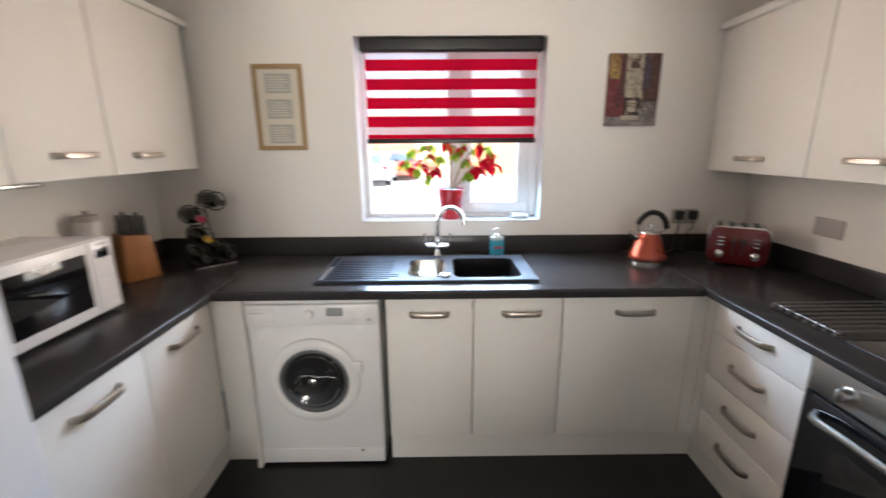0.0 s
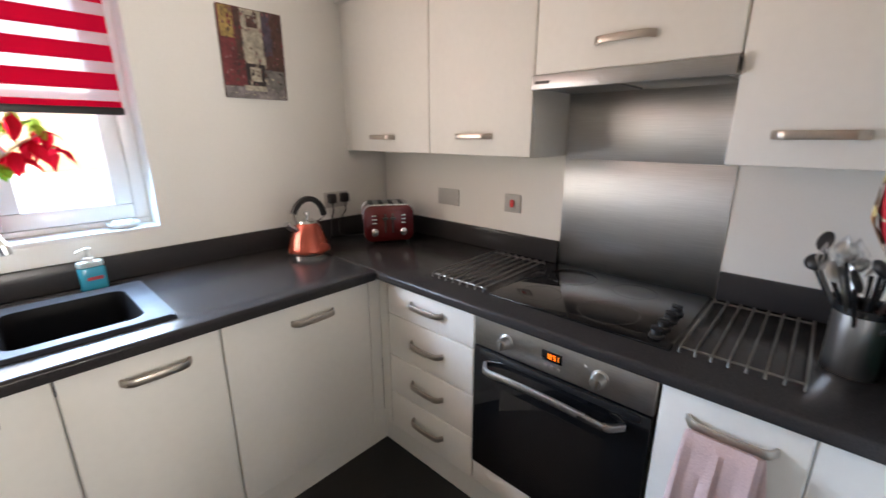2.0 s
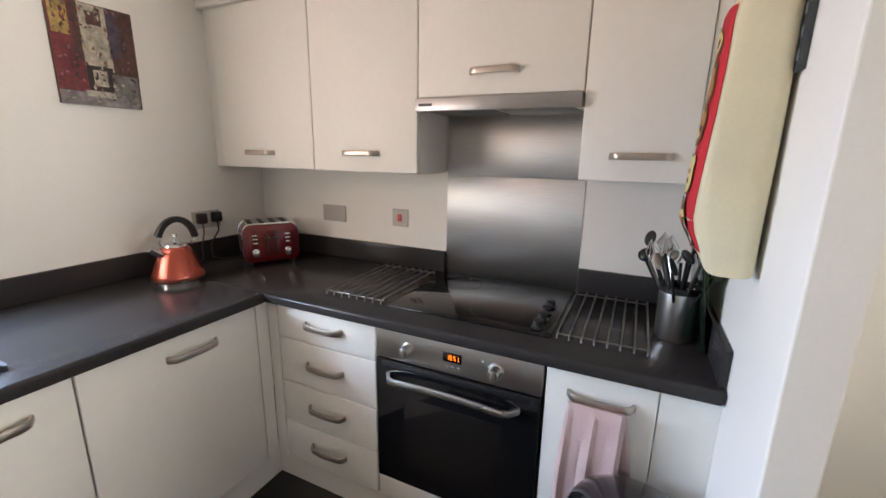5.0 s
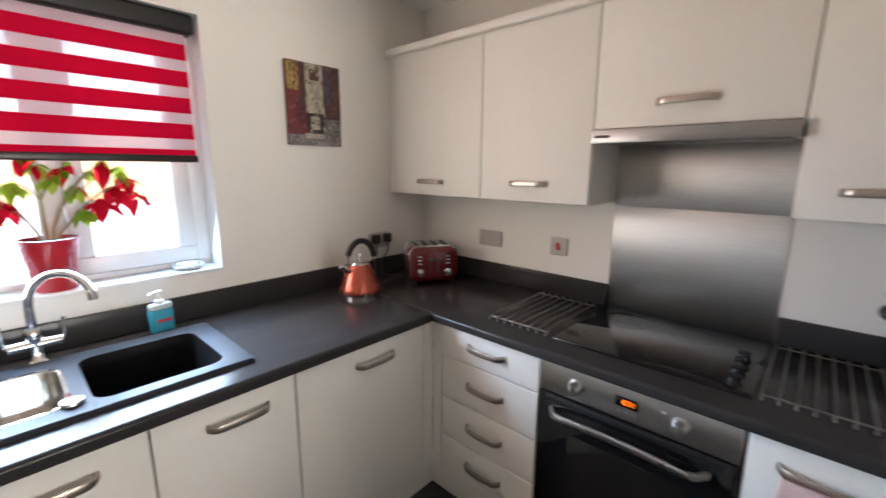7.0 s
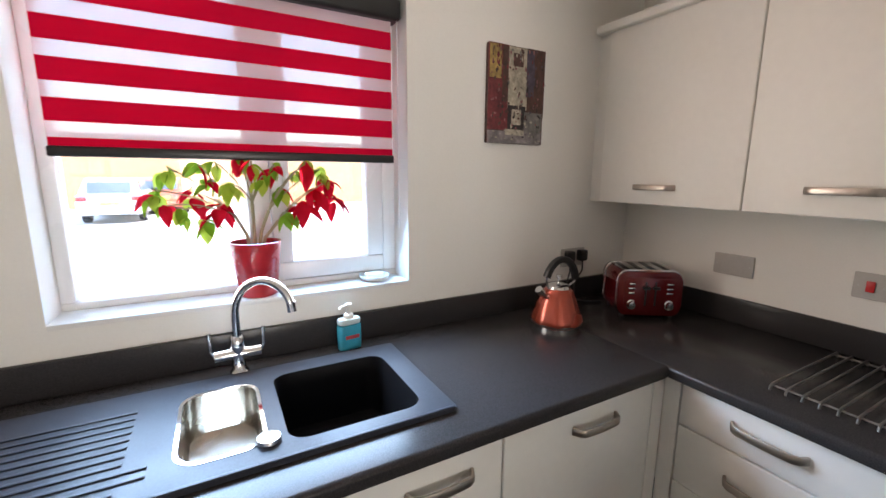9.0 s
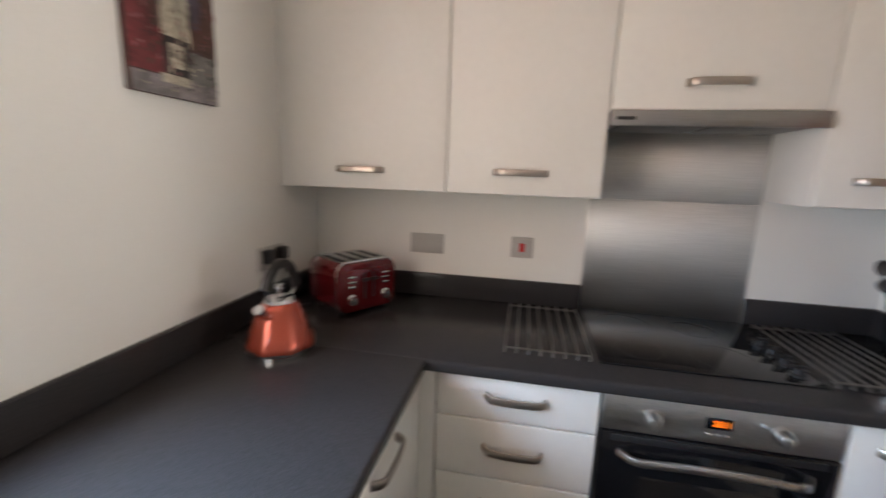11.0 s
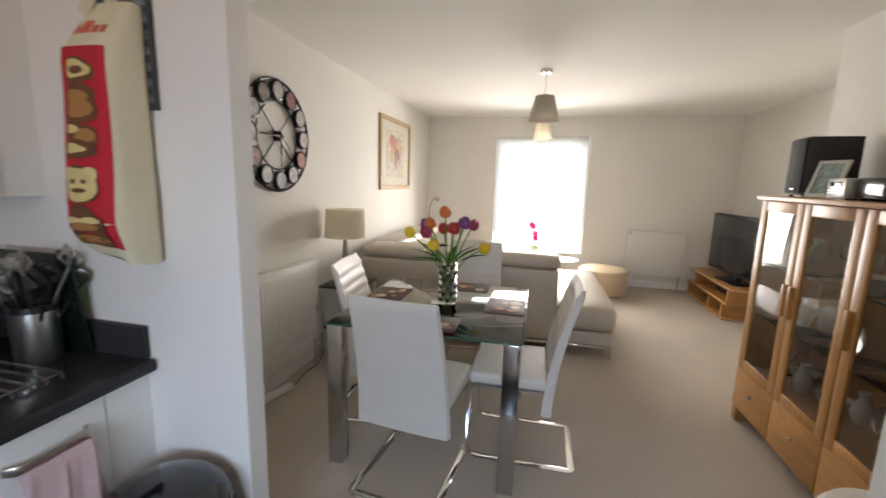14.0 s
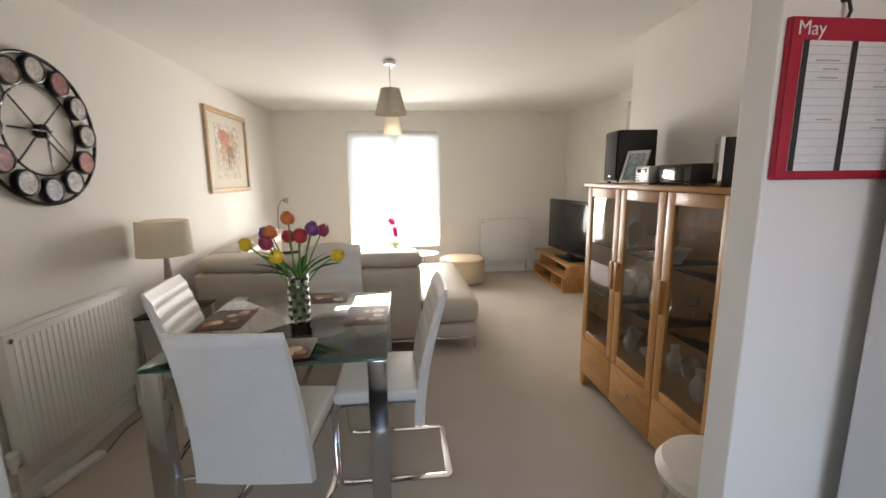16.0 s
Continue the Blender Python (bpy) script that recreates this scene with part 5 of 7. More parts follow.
tips = [(-0.195, -0.03, 0.285), (-0.165, 0.0, 0.335), (-0.115, -0.03, 0.375), (-0.10, -0.05, 0.43), (-0.03, 0.0, 0.44), (0.07, -0.02, 0.42), (0.13, -0.03, 0.40), (0.19, -0.02, 0.345), (0.145, -0.05, 0.300),
        (-0.095, -0.02, 0.295), (0.09, 0.0, 0.345), (0.255, -0.01, 0.315), (0.03, -0.05, 0.385), (0.21, -0.03, 0.41), (-0.22, -0.01, 0.41), (0.10, -0.04, 0.265), (-0.06, -0.05, 0.36),
        (-0.255, -0.03, 0.345), (-0.235, -0.04, 0.30), (-0.14, -0.06, 0.42), (0.16, -0.06, 0.43), (0.0, -0.07, 0.43), (0.235, -0.04, 0.37), (-0.13, -0.04, 0.255)]
for k, tip in enumerate(tips):
    tip = Vector(tip)
    base = Vector(min(nodes, key=lambda q: (Vector(q) - tip).length))
    mid = base.lerp(tip, 0.5) + Vector((0, 0, 0.03))
    pts = [base.lerp(mid, u).lerp(mid.lerp(tip, u), u) for u in [j / 6 for j in range(7)]]
    part("twig", tube(pts, 0.0024, 6), M_STEM, pl)
    n = rp.choice((5, 6, 7))
    red = k in (1, 7, 8, 11, 9, 22)
    for j in range(n):
        yaw, drop = 360 * j / n + rp.uniform(-25, 25), rp.uniform(10, 70)
        me = (L_RED if rp.random() < 0.85 else L_LIME) if red else (L_GREEN if rp.random() < 0.45 else L_LIME if rp.random() < 0.8 else L_RED)
        sc = rp.uniform(0.48, 0.92)
        mm = Matrix.Translation(tip + Vector((0, 0, rp.uniform(-0.02, 0.008)))) @ pose(0, 0, 0, rp.uniform(-25, 25), drop, yaw) @ Matrix.Scale(sc, 4)
        end = mm @ Vector((0.085, 0, -0.03))
        if pl.location.y + end.y > YG - 0.05 or pl.location.y + end.y < YW - 0.008 or (end.z > 0.42 and pl.location.y + end.y > BY - 0.012 and tip.z > 0.40):
            continue
        same_part("bract" if me is L_RED else "leaf", me, pl, mm)


# ---- outside the kitchen: ground, wall, cars ----
M_GROUND = mat("pale_paving", (0.50, 0.48, 0.45), 0.9, var=0.08, scale=0.8, fine=0.12, fscale=30, bump=0.2, bscale=40)
structure("ground", box(-400, 400, YW + 0.30, 600, -0.25, -0.15, 0), M_GROUND, "pale sunlit paving and road outside")
g2 = box(-400, 400, -600, YF - 0.32, -0.25, -0.15, 0)
structure("ground_south", g2, mat("lawn", (0.10, 0.13, 0.05), 0.95, var=0.2, scale=0.6, fine=0.3, fscale=25), "lawn outside the lounge window")
# added glowing sheet: whitens the lounge window and lights its slats from behind
structure("backdrop", box(-30, 30, -22.2, -22.0, -0.2, 14, 0), glow("white_glow_sheet", (0.95, 0.97, 1.0), 0.62), "glowing white sheet added outside to brighten the lounge window")
M_BRICK = mat("buff_brick", (0.55, 0.28, 0.13), 0.9, var=0.12, scale=3, fine=0.2, fscale=18, random=0.10)
fen = thing("garden_wall", "buff brick boundary wall beyond the parked cars", "wall", -6, 25.5, -0.15)
part("wall", box(-40, 50, 0, 0.3, 0, 3.3, 0), M_BRICK, fen)
part("coping", box(-40, 50, -0.04, 0.34, 3.3, 3.38, 0.01), mat("pale_coping", (0.5, 0.46, 0.38), 0.9), fen)


def car(label, x, y, rz, paint_, estate=True):
    """A parked hatchback that faces +x in its own frame, wheels on the ground."""
    c = thing("car", label, "car", x, y, -0.15, rz, "parked cars")
    low = [(-2.05, 0.30), (-2.10, 0.62), (-2.02, 0.92), (-1.2, 1.0), (0.9, 0.98), (1.75, 0.86), (2.08, 0.66), (2.10, 0.34), (1.6, 0.24), (-1.6, 0.24)]
    top = [(-1.98, 0.90), (-1.72, 1.38), (-1.45, 1.46), (0.15, 1.46), (0.50, 1.36), (1.05, 0.96)]

    def extr(profile, w0, w1, bev):
        b = bmesh.new()
        zs = [z for _, z in profile]
        lo_, hi_ = min(zs), max(zs)
        rings = [[b.verts.new((px, s * (w0 + (w1 - w0) * (pz - lo_) / (hi_ - lo_)), pz)) for px, pz in profile] for s in (-1, 1)]
        n = len(profile)
        b.faces.new(rings[0])
        b.faces.new(rings[1][::-1])
        for i in range(n):
            b.faces.new((rings[0][i], rings[1][i], rings[1][(i + 1) % n], rings[0][(i + 1) % n]))
        bmesh.ops.recalc_face_normals(b, faces=b.faces[:])
        bmesh.ops.bevel(b, geom=b.edges[:], offset=bev, segments=2, affect="EDGES", profile=0.6)
        return b

    part("body", extr(low, 0.86, 0.84, 0.05), paint_, c)
    part("cabin", extr(top, 0.82, 0.64, 0.06), paint_, c)
    gl = mat("car_glass", (0.10, 0.12, 0.13), 0.08)
    part("rear_window", moved(box(-0.56, 0.56, -0.006, 0.006, -0.19, 0.19, 0.004), Matrix(((0, 0.88, 0.475, -1.865), (1, 0, 0, 0), (0, -0.475, 0.88, 1.16), (0, 0, 0, 1)))), gl, c)
    for s in (-1, 1):
        part("side_window", moved(prism([(-1.55, 1.04), (-1.40, 1.36), (0.10, 1.36), (0.70, 1.04)], -0.006, 0.006), Matrix(((1, 0, 0, 0), (0, -0.33 * s, s, s * 1.135), (0, 1, 0.33, 0), (0, 0, 0, 1)))), gl, c)
        part("tail_light", box(-2.085, -2.00, s * 0.70 - 0.13, s * 0.70 + 0.13, 0.74, 0.88, 0.02), mat("red_lens", (0.50, 0.015, 0.02), 0.2), c)
        part("mirror", box(0.42, 0.56, s * 0.96 - 0.09, s * 0.96 + 0.09, 0.98, 1.10, 0.03), M_BLACK, c)
    part("number_plate", box(-2.115, -2.095, -0.26, 0.26, 0.60, 0.71, 0.003), mat("yellow_plate", (0.70, 0.60, 0.08), 0.5), c)
    part("bumper", box(-2.16, -2.02, -0.80, 0.80, 0.30, 0.52, 0.04), paint_, c)
    for wx in (-1.25, 1.28):
        for s in (-1, 1):
            wh = part("wheel", moved(lathe([(0.20, -0.10), (0.30, -0.10), (0.315, -0.08), (0.315, 0.08), (0.30, 0.10), (0.20, 0.10)], 28), pose(wx, s * 0.76, 0.315, 90)), M_BLACK, c)
            part("rim", moved(lathe([(0.0, -0.09), (0.19, -0.105), (0.20, -0.09), (0.20, 0.09), (0.19, 0.105), (0, 0.09)], 24), pose(wx, s * 0.76, 0.315, 90)), M_STEEL, wh)
    return c


car("silver hatchback parked across the road", -2.66, 20.1, 90, mat("silver_paint", (0.42, 0.44, 0.46), 0.3, 0.4, coat=0.5))
car("orange-red hatchback parked behind the silver car", -1.55, 23.2, 90, mat("orange_paint", (0.45, 0.11, 0.05), 0.3, 0.1, coat=0.5))


# ---- lounge window with vertical blinds ----
w2 = thing("window_2", "tall white plastic lounge window", "window", kind="structure")
YL = YF - 0.20
fr = box(LX0, LX1, YL - 0.03, YL + 0.03, LZ0, LZ0 + 0.06, 0.004)
box(LX0, LX1, YL - 0.03, YL + 0.03, LZ1 - 0.06, LZ1, 0.004, bm=fr)
box(LX0, LX0 + 0.06, YL - 0.03, YL + 0.03, LZ0 + 0.06, LZ1 - 0.06, 0.004, bm=fr)
box(LX1 - 0.06, LX1, YL - 0.03, YL + 0.03, LZ0 + 0.06, LZ1 - 0.06, 0.004, bm=fr)
box(0.385, 0.455, YL - 0.03, YL + 0.03, LZ0 + 0.06, LZ1 - 0.06, 0.004, bm=fr)
part("window_frame", fr, M_UPVC, w2)
for a, c in ((LX0 + 0.06, 0.385), (0.455, LX1 - 0.06)):
    p = part("pane", box(a, c, YL - 0.004, YL + 0.004, LZ0 + 0.06, LZ1 - 0.06, 0), M_GLASS, w2)
    p.visible_shadow = False
part("window_sill", box(LX0, LX1, YL + 0.031, YF + 0.004, LZ0 - 0.012, LZ0 + 0.003, 0.003), M_TRIM, w2)
vb = thing("vertical_blind", "white vertical slat blind drawn across the lounge window", "blind")
part("head_rail", box(LX0 + 0.01, LX1 - 0.01, YF - 0.095, YF - 0.055, LZ1 - 0.035, LZ1 - 0.002, 0.004), M_UPVC, vb)
M_SLAT = thin("white_blind_cloth", (0.88, 0.87, 0.85), 0.14, 0.80)
slat = mesh_of("slat", box(-0.043, 0.043, -0.0006, 0.0006, LZ0 + 0.03, LZ1 - 0.035, 0), M_SLAT, False)
n = 17
for k in range(n):
    same_part("slat", slat, vb, pose(LX0 + 0.045 + (LX1 - LX0 - 0.09) * k / (n - 1), YF - 0.075, 0, 0, 0, 16))
orc = thing("orchid", "potted magenta orchid on the lounge window sill", "plant", 0.44, YF - 0.02, LZ0 + 0.003)
part("pot", lathe([(0.032, 0), (0.042, 0.075), (0.045, 0.08), (0.040, 0.08), (0.0, 0.07)], 20), M_WHITEPL, orc)
part("stem", tube([(0, 0, 0.07), (-0.015, 0.01, 0.20), (0.0, 0.01, 0.33), (0.05, 0.02, 0.40)], 0.003, 6), mat("green_stem", (0.08, 0.16, 0.03), 0.6), orc)
petal = leaf_mesh("petal", thin("magenta_petal", (0.42, 0.02, 0.10), 0.0, 0.3), 0.045, 0.020)
for (px, pz) in ((0.05, 0.40), (0.03, 0.375), (-0.012, 0.22), (-0.006, 0.265), (-0.018, 0.18)):
    for j in range(5):
        same_part("petal", petal, orc, pose(px, 0.02, pz, 70, 72 * j, 0))
for j in range(4):
    same_part("leaf", L_GREEN, orc, pose(0, 0, 0.075, 0, 10, 90 * j + 30) @ Matrix.Scale(1.4, 4))


# ---- radiators ----
def radiator(label, x, y, rz, w, z0, z1, d=0.085):
    """A ribbed panel radiator with a top grille, end caps, valve and brackets; it faces -y."""
    r = thing("radiator", label, "radiator", x, y, 0, rz)
    b = box(0.0, w, -d, -d + 0.014, z0, z1 - 0.012, 0.004)
    part("front_panel", b, M_TRIM, r)
    ribs = bmesh.new()
    k = 0
    xx = 0.035
    while xx < w - 0.05:
        box(xx, xx + 0.017, -d - 0.0025, -d + 0.001, z0 + 0.03, z1 - 0.045, 0.0035, 2, bm=ribs)
        xx += 0.034
    part("ribs", ribs, M_TRIM, r)
    part("back_panel", box(0.004, w - 0.004, -0.045, -0.030, z0 + 0.01, z1 - 0.02, 0.003), M_TRIM, r)
    part("top_grille", box(-0.002, w + 0.002, -d - 0.001, -0.026, z1 - 0.012, z1, 0.003), M_TRIM, r)
    for xx in (-0.002, w - 0.002):
        part("side_panel", box(xx, xx + 0.004, -d, -0.028, z0 + 0.02, z1 - 0.013, 0.001), M_TRIM, r)
    for xx in (0.12, w - 0.12):
        part("bracket", box(xx - 0.015, xx + 0.015, -0.031, 0.0, z0 + 0.08, z1 - 0.08, 0.002), M_TRIM, r)
    part("air_cap", moved(lathe([(0.012, 0), (0.012, 0.006), (0.006, 0.008), (0, 0.008)], 14), pose(0.022, -d, z1 - 0.035, 90)), M_CHROME, r)
    vv = part("valve", lathe([(0.014, 0.0), (0.014, 0.03), (0.022, 0.034), (0.024, 0.085), (0.018, 0.092), (0, 0.093)], 18, at=(-0.035, -0.055, z0 + 0.005)), M_WHITEPL, r)
    part("valve_tail", rod((-0.035, -0.055, z0 + 0.02), (0.01, -0.055, z0 + 0.02), 0.008, 10), M_CHROME, vv)
    part("pipe", rod((-0.035, -0.055, 0.002), (-0.035, -0.055, z0 + 0.008), 0.0075, 10), M_CHROME, r)
    part("pipe", rod((w - 0.03, -0.055, 0.002), (w - 0.03, -0.055, z0 + 0.008), 0.0075, 10), M_CHROME, r)
    return r


radiator("long white ribbed radiator on the dining room wall", XR, -0.60, -90, 0.82, 0.22, 0.838)
radiator("white ribbed radiator under the lounge wall", -0.862, YF, 180, 0.745, 0.195, 0.825)

# extension lead along the wall
ex = thing("extension_lead", "white extension lead lying on the carpet", "extension lead", 2.045, -0.83, 0.002, 74)
part("block", box(-0.15, 0.15, -0.027, 0.027, 0.0, 0.036, 0.008, 3), M_WHITEPL, ex)
for k in range(4):
    part("outlet", box(-0.125 + 0.066 * k, -0.085 + 0.066 * k, -0.018, 0.018, 0.0355, 0.037, 0.001), M_TRIM, ex)
part("cable", tube([(0.15, 0, 0.015), (0.19, 0.01, 0.006), (0.26, 0.02, 0.006)], 0.004, 8), M_WHITEPL, ex)
wire = thing("lamp_cable", "black lamp cable trailing along the skirting", "cable", 0, 0, 0)
part("cable", tube([(2.03, -0.93, 0.010), (2.00, -1.02, 0.008), (2.02, -1.12, 0.008), (2.03, -1.22, 0.008), (2.01, -1.34, 0.010), (2.04, -1.46, 0.04), (2.075, -1.56, 0.12)], 0.0035, 8), M_BLACK, wire)


# ---- dining table and chairs ----
TX0, TX1, TY0, TY1, TZ = 0.435, 1.385, -1.345, -0.345, 0.760
M_LEG = mat("polished_steel", (0.55, 0.55, 0.56), 0.14, 1.0, var=0.02, fine=0.02, rvar=0.02)
M_TGLASS = glass("table_glass", (0.90, 0.97, 0.94), 0.0, 1.5)
tb_ = thing("dining_table", "square glass dining table on steel-clad legs", "table", (TX0 + TX1) / 2, (TY0 + TY1) / 2, 0.002)
hw, hd_ = (TX1 - TX0) / 2, (TY1 - TY0) / 2
tp = part("glass_top", prism(rounded(2 * hw, 2 * hd_, 0.012, 4), TZ - 0.014, TZ - 0.002, 0.002), M_TGLASS, tb_)
tp.visible_shadow = False
M_GEDGE = mat("green_glass_edge", (0.03, 0.10, 0.075), 0.15)
for sy in (-1, 1):
    part("edge", box(-hw + 0.012, hw - 0.012, sy * hd_ - 0.0008, sy * hd_ + 0.0008, TZ - 0.0125, TZ - 0.0035, 0), M_GEDGE, tp)
    part("edge", box(sy * hw - 0.0008, sy * hw + 0.0008, -hd_ + 0.012, hd_ - 0.012, TZ - 0.0125, TZ - 0.0035, 0), M_GEDGE, tp)
for sx in (-1, 1):
    for sy in (-1, 1):
        part("leg", box(sx * (hw - 0.042) - 0.038, sx * (hw - 0.042) + 0.038, sy * (hd_ - 0.042) - 0.038, sy * (hd_ - 0.042) + 0.038, 0.0, TZ - 0.0145, 0.003), M_LEG, tb_, "polished steel square leg")

M_LEATHER = mat("white_leather", (0.66, 0.63, 0.58), 0.42, var=0.03, scale=8, fine=0.04, fscale=140, bump=0.10, bscale=200)


def dining_chair(label, x, y, rz):
    """A cantilever chair that faces +y: padded seat and tall ribbed back on a chrome strap frame."""
    c = thing("dining_chair", label, "chair", x, y, 0.002, rz, "chairs round the dining table")
    b = bmesh.new()
    rows = []
    n = 56
    for j in range(n + 1):
        u = j / n
        zz = 0.300 + 0.660 * u
        yy = -0.110 - 0.135 * u ** 1.35 + 0.012 * math.sin(math.pi * u)
        half = 0.238 - 0.026 * u
        th = 0.024 * (1 - 0.35 * u) * (0.35 + 0.65 * min(1, (1 - u) / 0.06))
        rib = 0.006 * abs(math.sin(math.pi * (u - 0.28) / 0.69 * 7)) ** 0.6 if 0.28 < u < 0.97 else 0.003
        row = []
        for (fx, fy) in ((-1, 0), (-0.96, 1), (-0.5, 1), (0, 1), (0.5, 1), (0.96, 1), (1, 0), (0.96, -1), (0.5, -1), (0, -1), (-0.5, -1), (-0.96, -1)):
            row.append(b.verts.new((fx * half, yy + fy * th + (rib if fy > 0 else 0) + 0.010 * (fx * fx), zz)))
        rows.append(row)
    for r0, r1 in zip(rows, rows[1:]):
        for i in range(12):
            b.faces.new((r0[i], r0[(i + 1) % 12], r1[(i + 1) % 12], r1[i]))
    b.faces.new(rows[0][::-1])
    b.faces.new(rows[-1])
    bmesh.ops.recalc_face_normals(b, faces=b.faces[:])
    part("backrest", b, M_LEATHER, c)
    part("seat", box(-0.228, 0.228, -0.100, 0.300, 0.425, 0.490, 0.022, 4), M_LEATHER, c)
    part("floor_frame", tube([(-0.205, 0.25, 0.005), (-0.205, -0.235, 0.005), (-0.195, -0.245, 0.005), (0.195, -0.245, 0.005), (0.205, -0.235, 0.005), (0.205, 0.25, 0.005)], 0, 8, flat=(0.005, 0.019)), M_CHROME, c)
    for s in (-1, 1):
        part("leg", tube([(s * 0.205, 0.24, 0.0055), (s * 0.205, 0.275, 0.012), (s * 0.205, 0.295, 0.045), (s * 0.205, 0.300, 0.22), (s * 0.205, 0.290, 0.385), (s * 0.205, 0.265, 0.414), (s * 0.205, -0.095, 0.419)], 0, 8, flat=(0.005, 0.019)), M_CHROME, c)
    part("seat_rail", tube([(-0.205, -0.095, 0.412), (0.205, -0.095, 0.412)], 0, 8, flat=(0.005, 0.019)), M_CHROME, c)
    part("back_rail", tube([(-0.19, -0.118, 0.316), (0.19, -0.118, 0.316)], 0, 8, flat=(0.010, 0.004)), M_CHROME, c)
    return c


dining_chair("white leather dining chair with its back to the kitchen", 0.950, -0.400, 173)
dining_chair("white leather cantilever dining chair by the carpet walkway", 0.400, -0.800, -90)
dining_chair("white leather cantilever dining chair beside the radiator", 1.330, -0.945, 96)
dining_chair("white leather cantilever dining chair behind the sofa", 0.888, -1.750, 0)

M_MATDARK = paint("placemat_print", (0.075, 0.035, 0.022))
M_STONE1, M_STONE2 = paint("placemat_cream", (0.50, 0.38, 0.26)), paint("placemat_rust", (0.32, 0.13, 0.06))
for k, (mx, my, mz) in enumerate(((0.552, -0.885, 90), (1.262, -0.910, 90), (0.835, -1.235, 0), (0.900, -0.490, 0))):
    pm = thing("placemat", "dark printed placemat with pale pebbles on the glass table", "placemat", mx, my, TZ, mz, "placemats on the dining table")
    part("mat", prism(rounded(0.30, 0.215, 0.012, 4), 0.0, 0.004, 0.001), M_MATDARK, pm)
    rm = random.Random(k)
    for j in range(7):
        a = rm.uniform(-0.11, 0.11)
        c = rm.uniform(-0.07, 0.07)
        part("printed_pebble", lathe([(0.0, 0.0041), (rm.uniform(0.018, 0.034), 0.0042 + 0.0001 * j), (0.0, 0.0043 + 0.0001 * j)], 16, at=(a, c, 0)), M_STONE1 if j % 2 else M_STONE2, pm)

va = thing("vase_of_tulips", "glass vase of mixed tulips on the dining table", "vase", 0.885, -0.850, TZ)
vg = part("vase", lathe([(0.0, 0.0), (0.046, 0.0), (0.050, 0.006), (0.052, 0.24), (0.0535, 0.245), (0.0485, 0.245), (0.047, 0.012), (0.0, 0.010)], 36), glass("vase_glass", (0.88, 0.92, 0.88), 0.02), va)
for j in range(6):
    for i in range(7):
        a = 2 * math.pi * (i + 0.5 * (j % 2)) / 7
        part("glass_stud", moved(lathe([(0.0, -0.011), (0.012, -0.004), (0.012, 0.004), (0.0, 0.011)], 10), Matrix.Translation((0.052 * math.cos(a), 0.052 * math.sin(a), 0.028 + 0.038 * j)) @ pose(0, 0, 0, 0, 90, math.degrees(a)) @ Matrix.Diagonal((1, 1, 0.35, 1))), mat("dark_stud", (0.05, 0.03, 0.03), 0.1) if j == 0 and i == 0 else bpy.data.materials["dark_stud"], vg)
M_TSTEM = mat("tulip_stem", (0.10, 0.22, 0.04), 0.5, var=0.1)
M_TLEAF = leafy("tulip_leaf", (0.07, 0.17, 0.03))
tl = leaf_mesh("leaf", M_TLEAF, 0.20, 0.022)
COL = {"y": (0.75, 0.52, 0.02), "r": (0.42, 0.03, 0.03), "o": (0.58, 0.15, 0.03), "p": (0.20, 0.06, 0.22), "m": (0.30, 0.03, 0.08)}
MT = {k: mat("tulip_" + k, v, 0.45, var=0.15, scale=30) for k, v in COL.items()}


def tulip_head():
    b = bmesh.new()
    for layer, (rr, off) in enumerate(((0.026, 0), (0.022, 30))):
        for k in range(3):
            a0 = radians(120 * k + off)
            rows = []
            for j in range(7):
                u = j / 6
                r_ = rr * (0.35 + 1.0 * math.sin(math.pi * min(1, 0.15 + 0.75 * u)) - 0.25 * u)
                w_ = radians(66) * math.sin(math.pi * min(0.97, 0.12 + 0.86 * u)) ** 0.7
                rows.append([b.verts.new((r_ * math.cos(a0 + s * w_), r_ * math.sin(a0 + s * w_), 0.060 * u - 0.004 * abs(s))) for s in (-1, -0.5, 0, 0.5, 1)])
            for r0, r1 in zip(rows, rows[1:]):
                for i in range(4):
                    b.faces.new((r0[i], r0[i + 1], r1[i + 1], r1[i]))
    return b


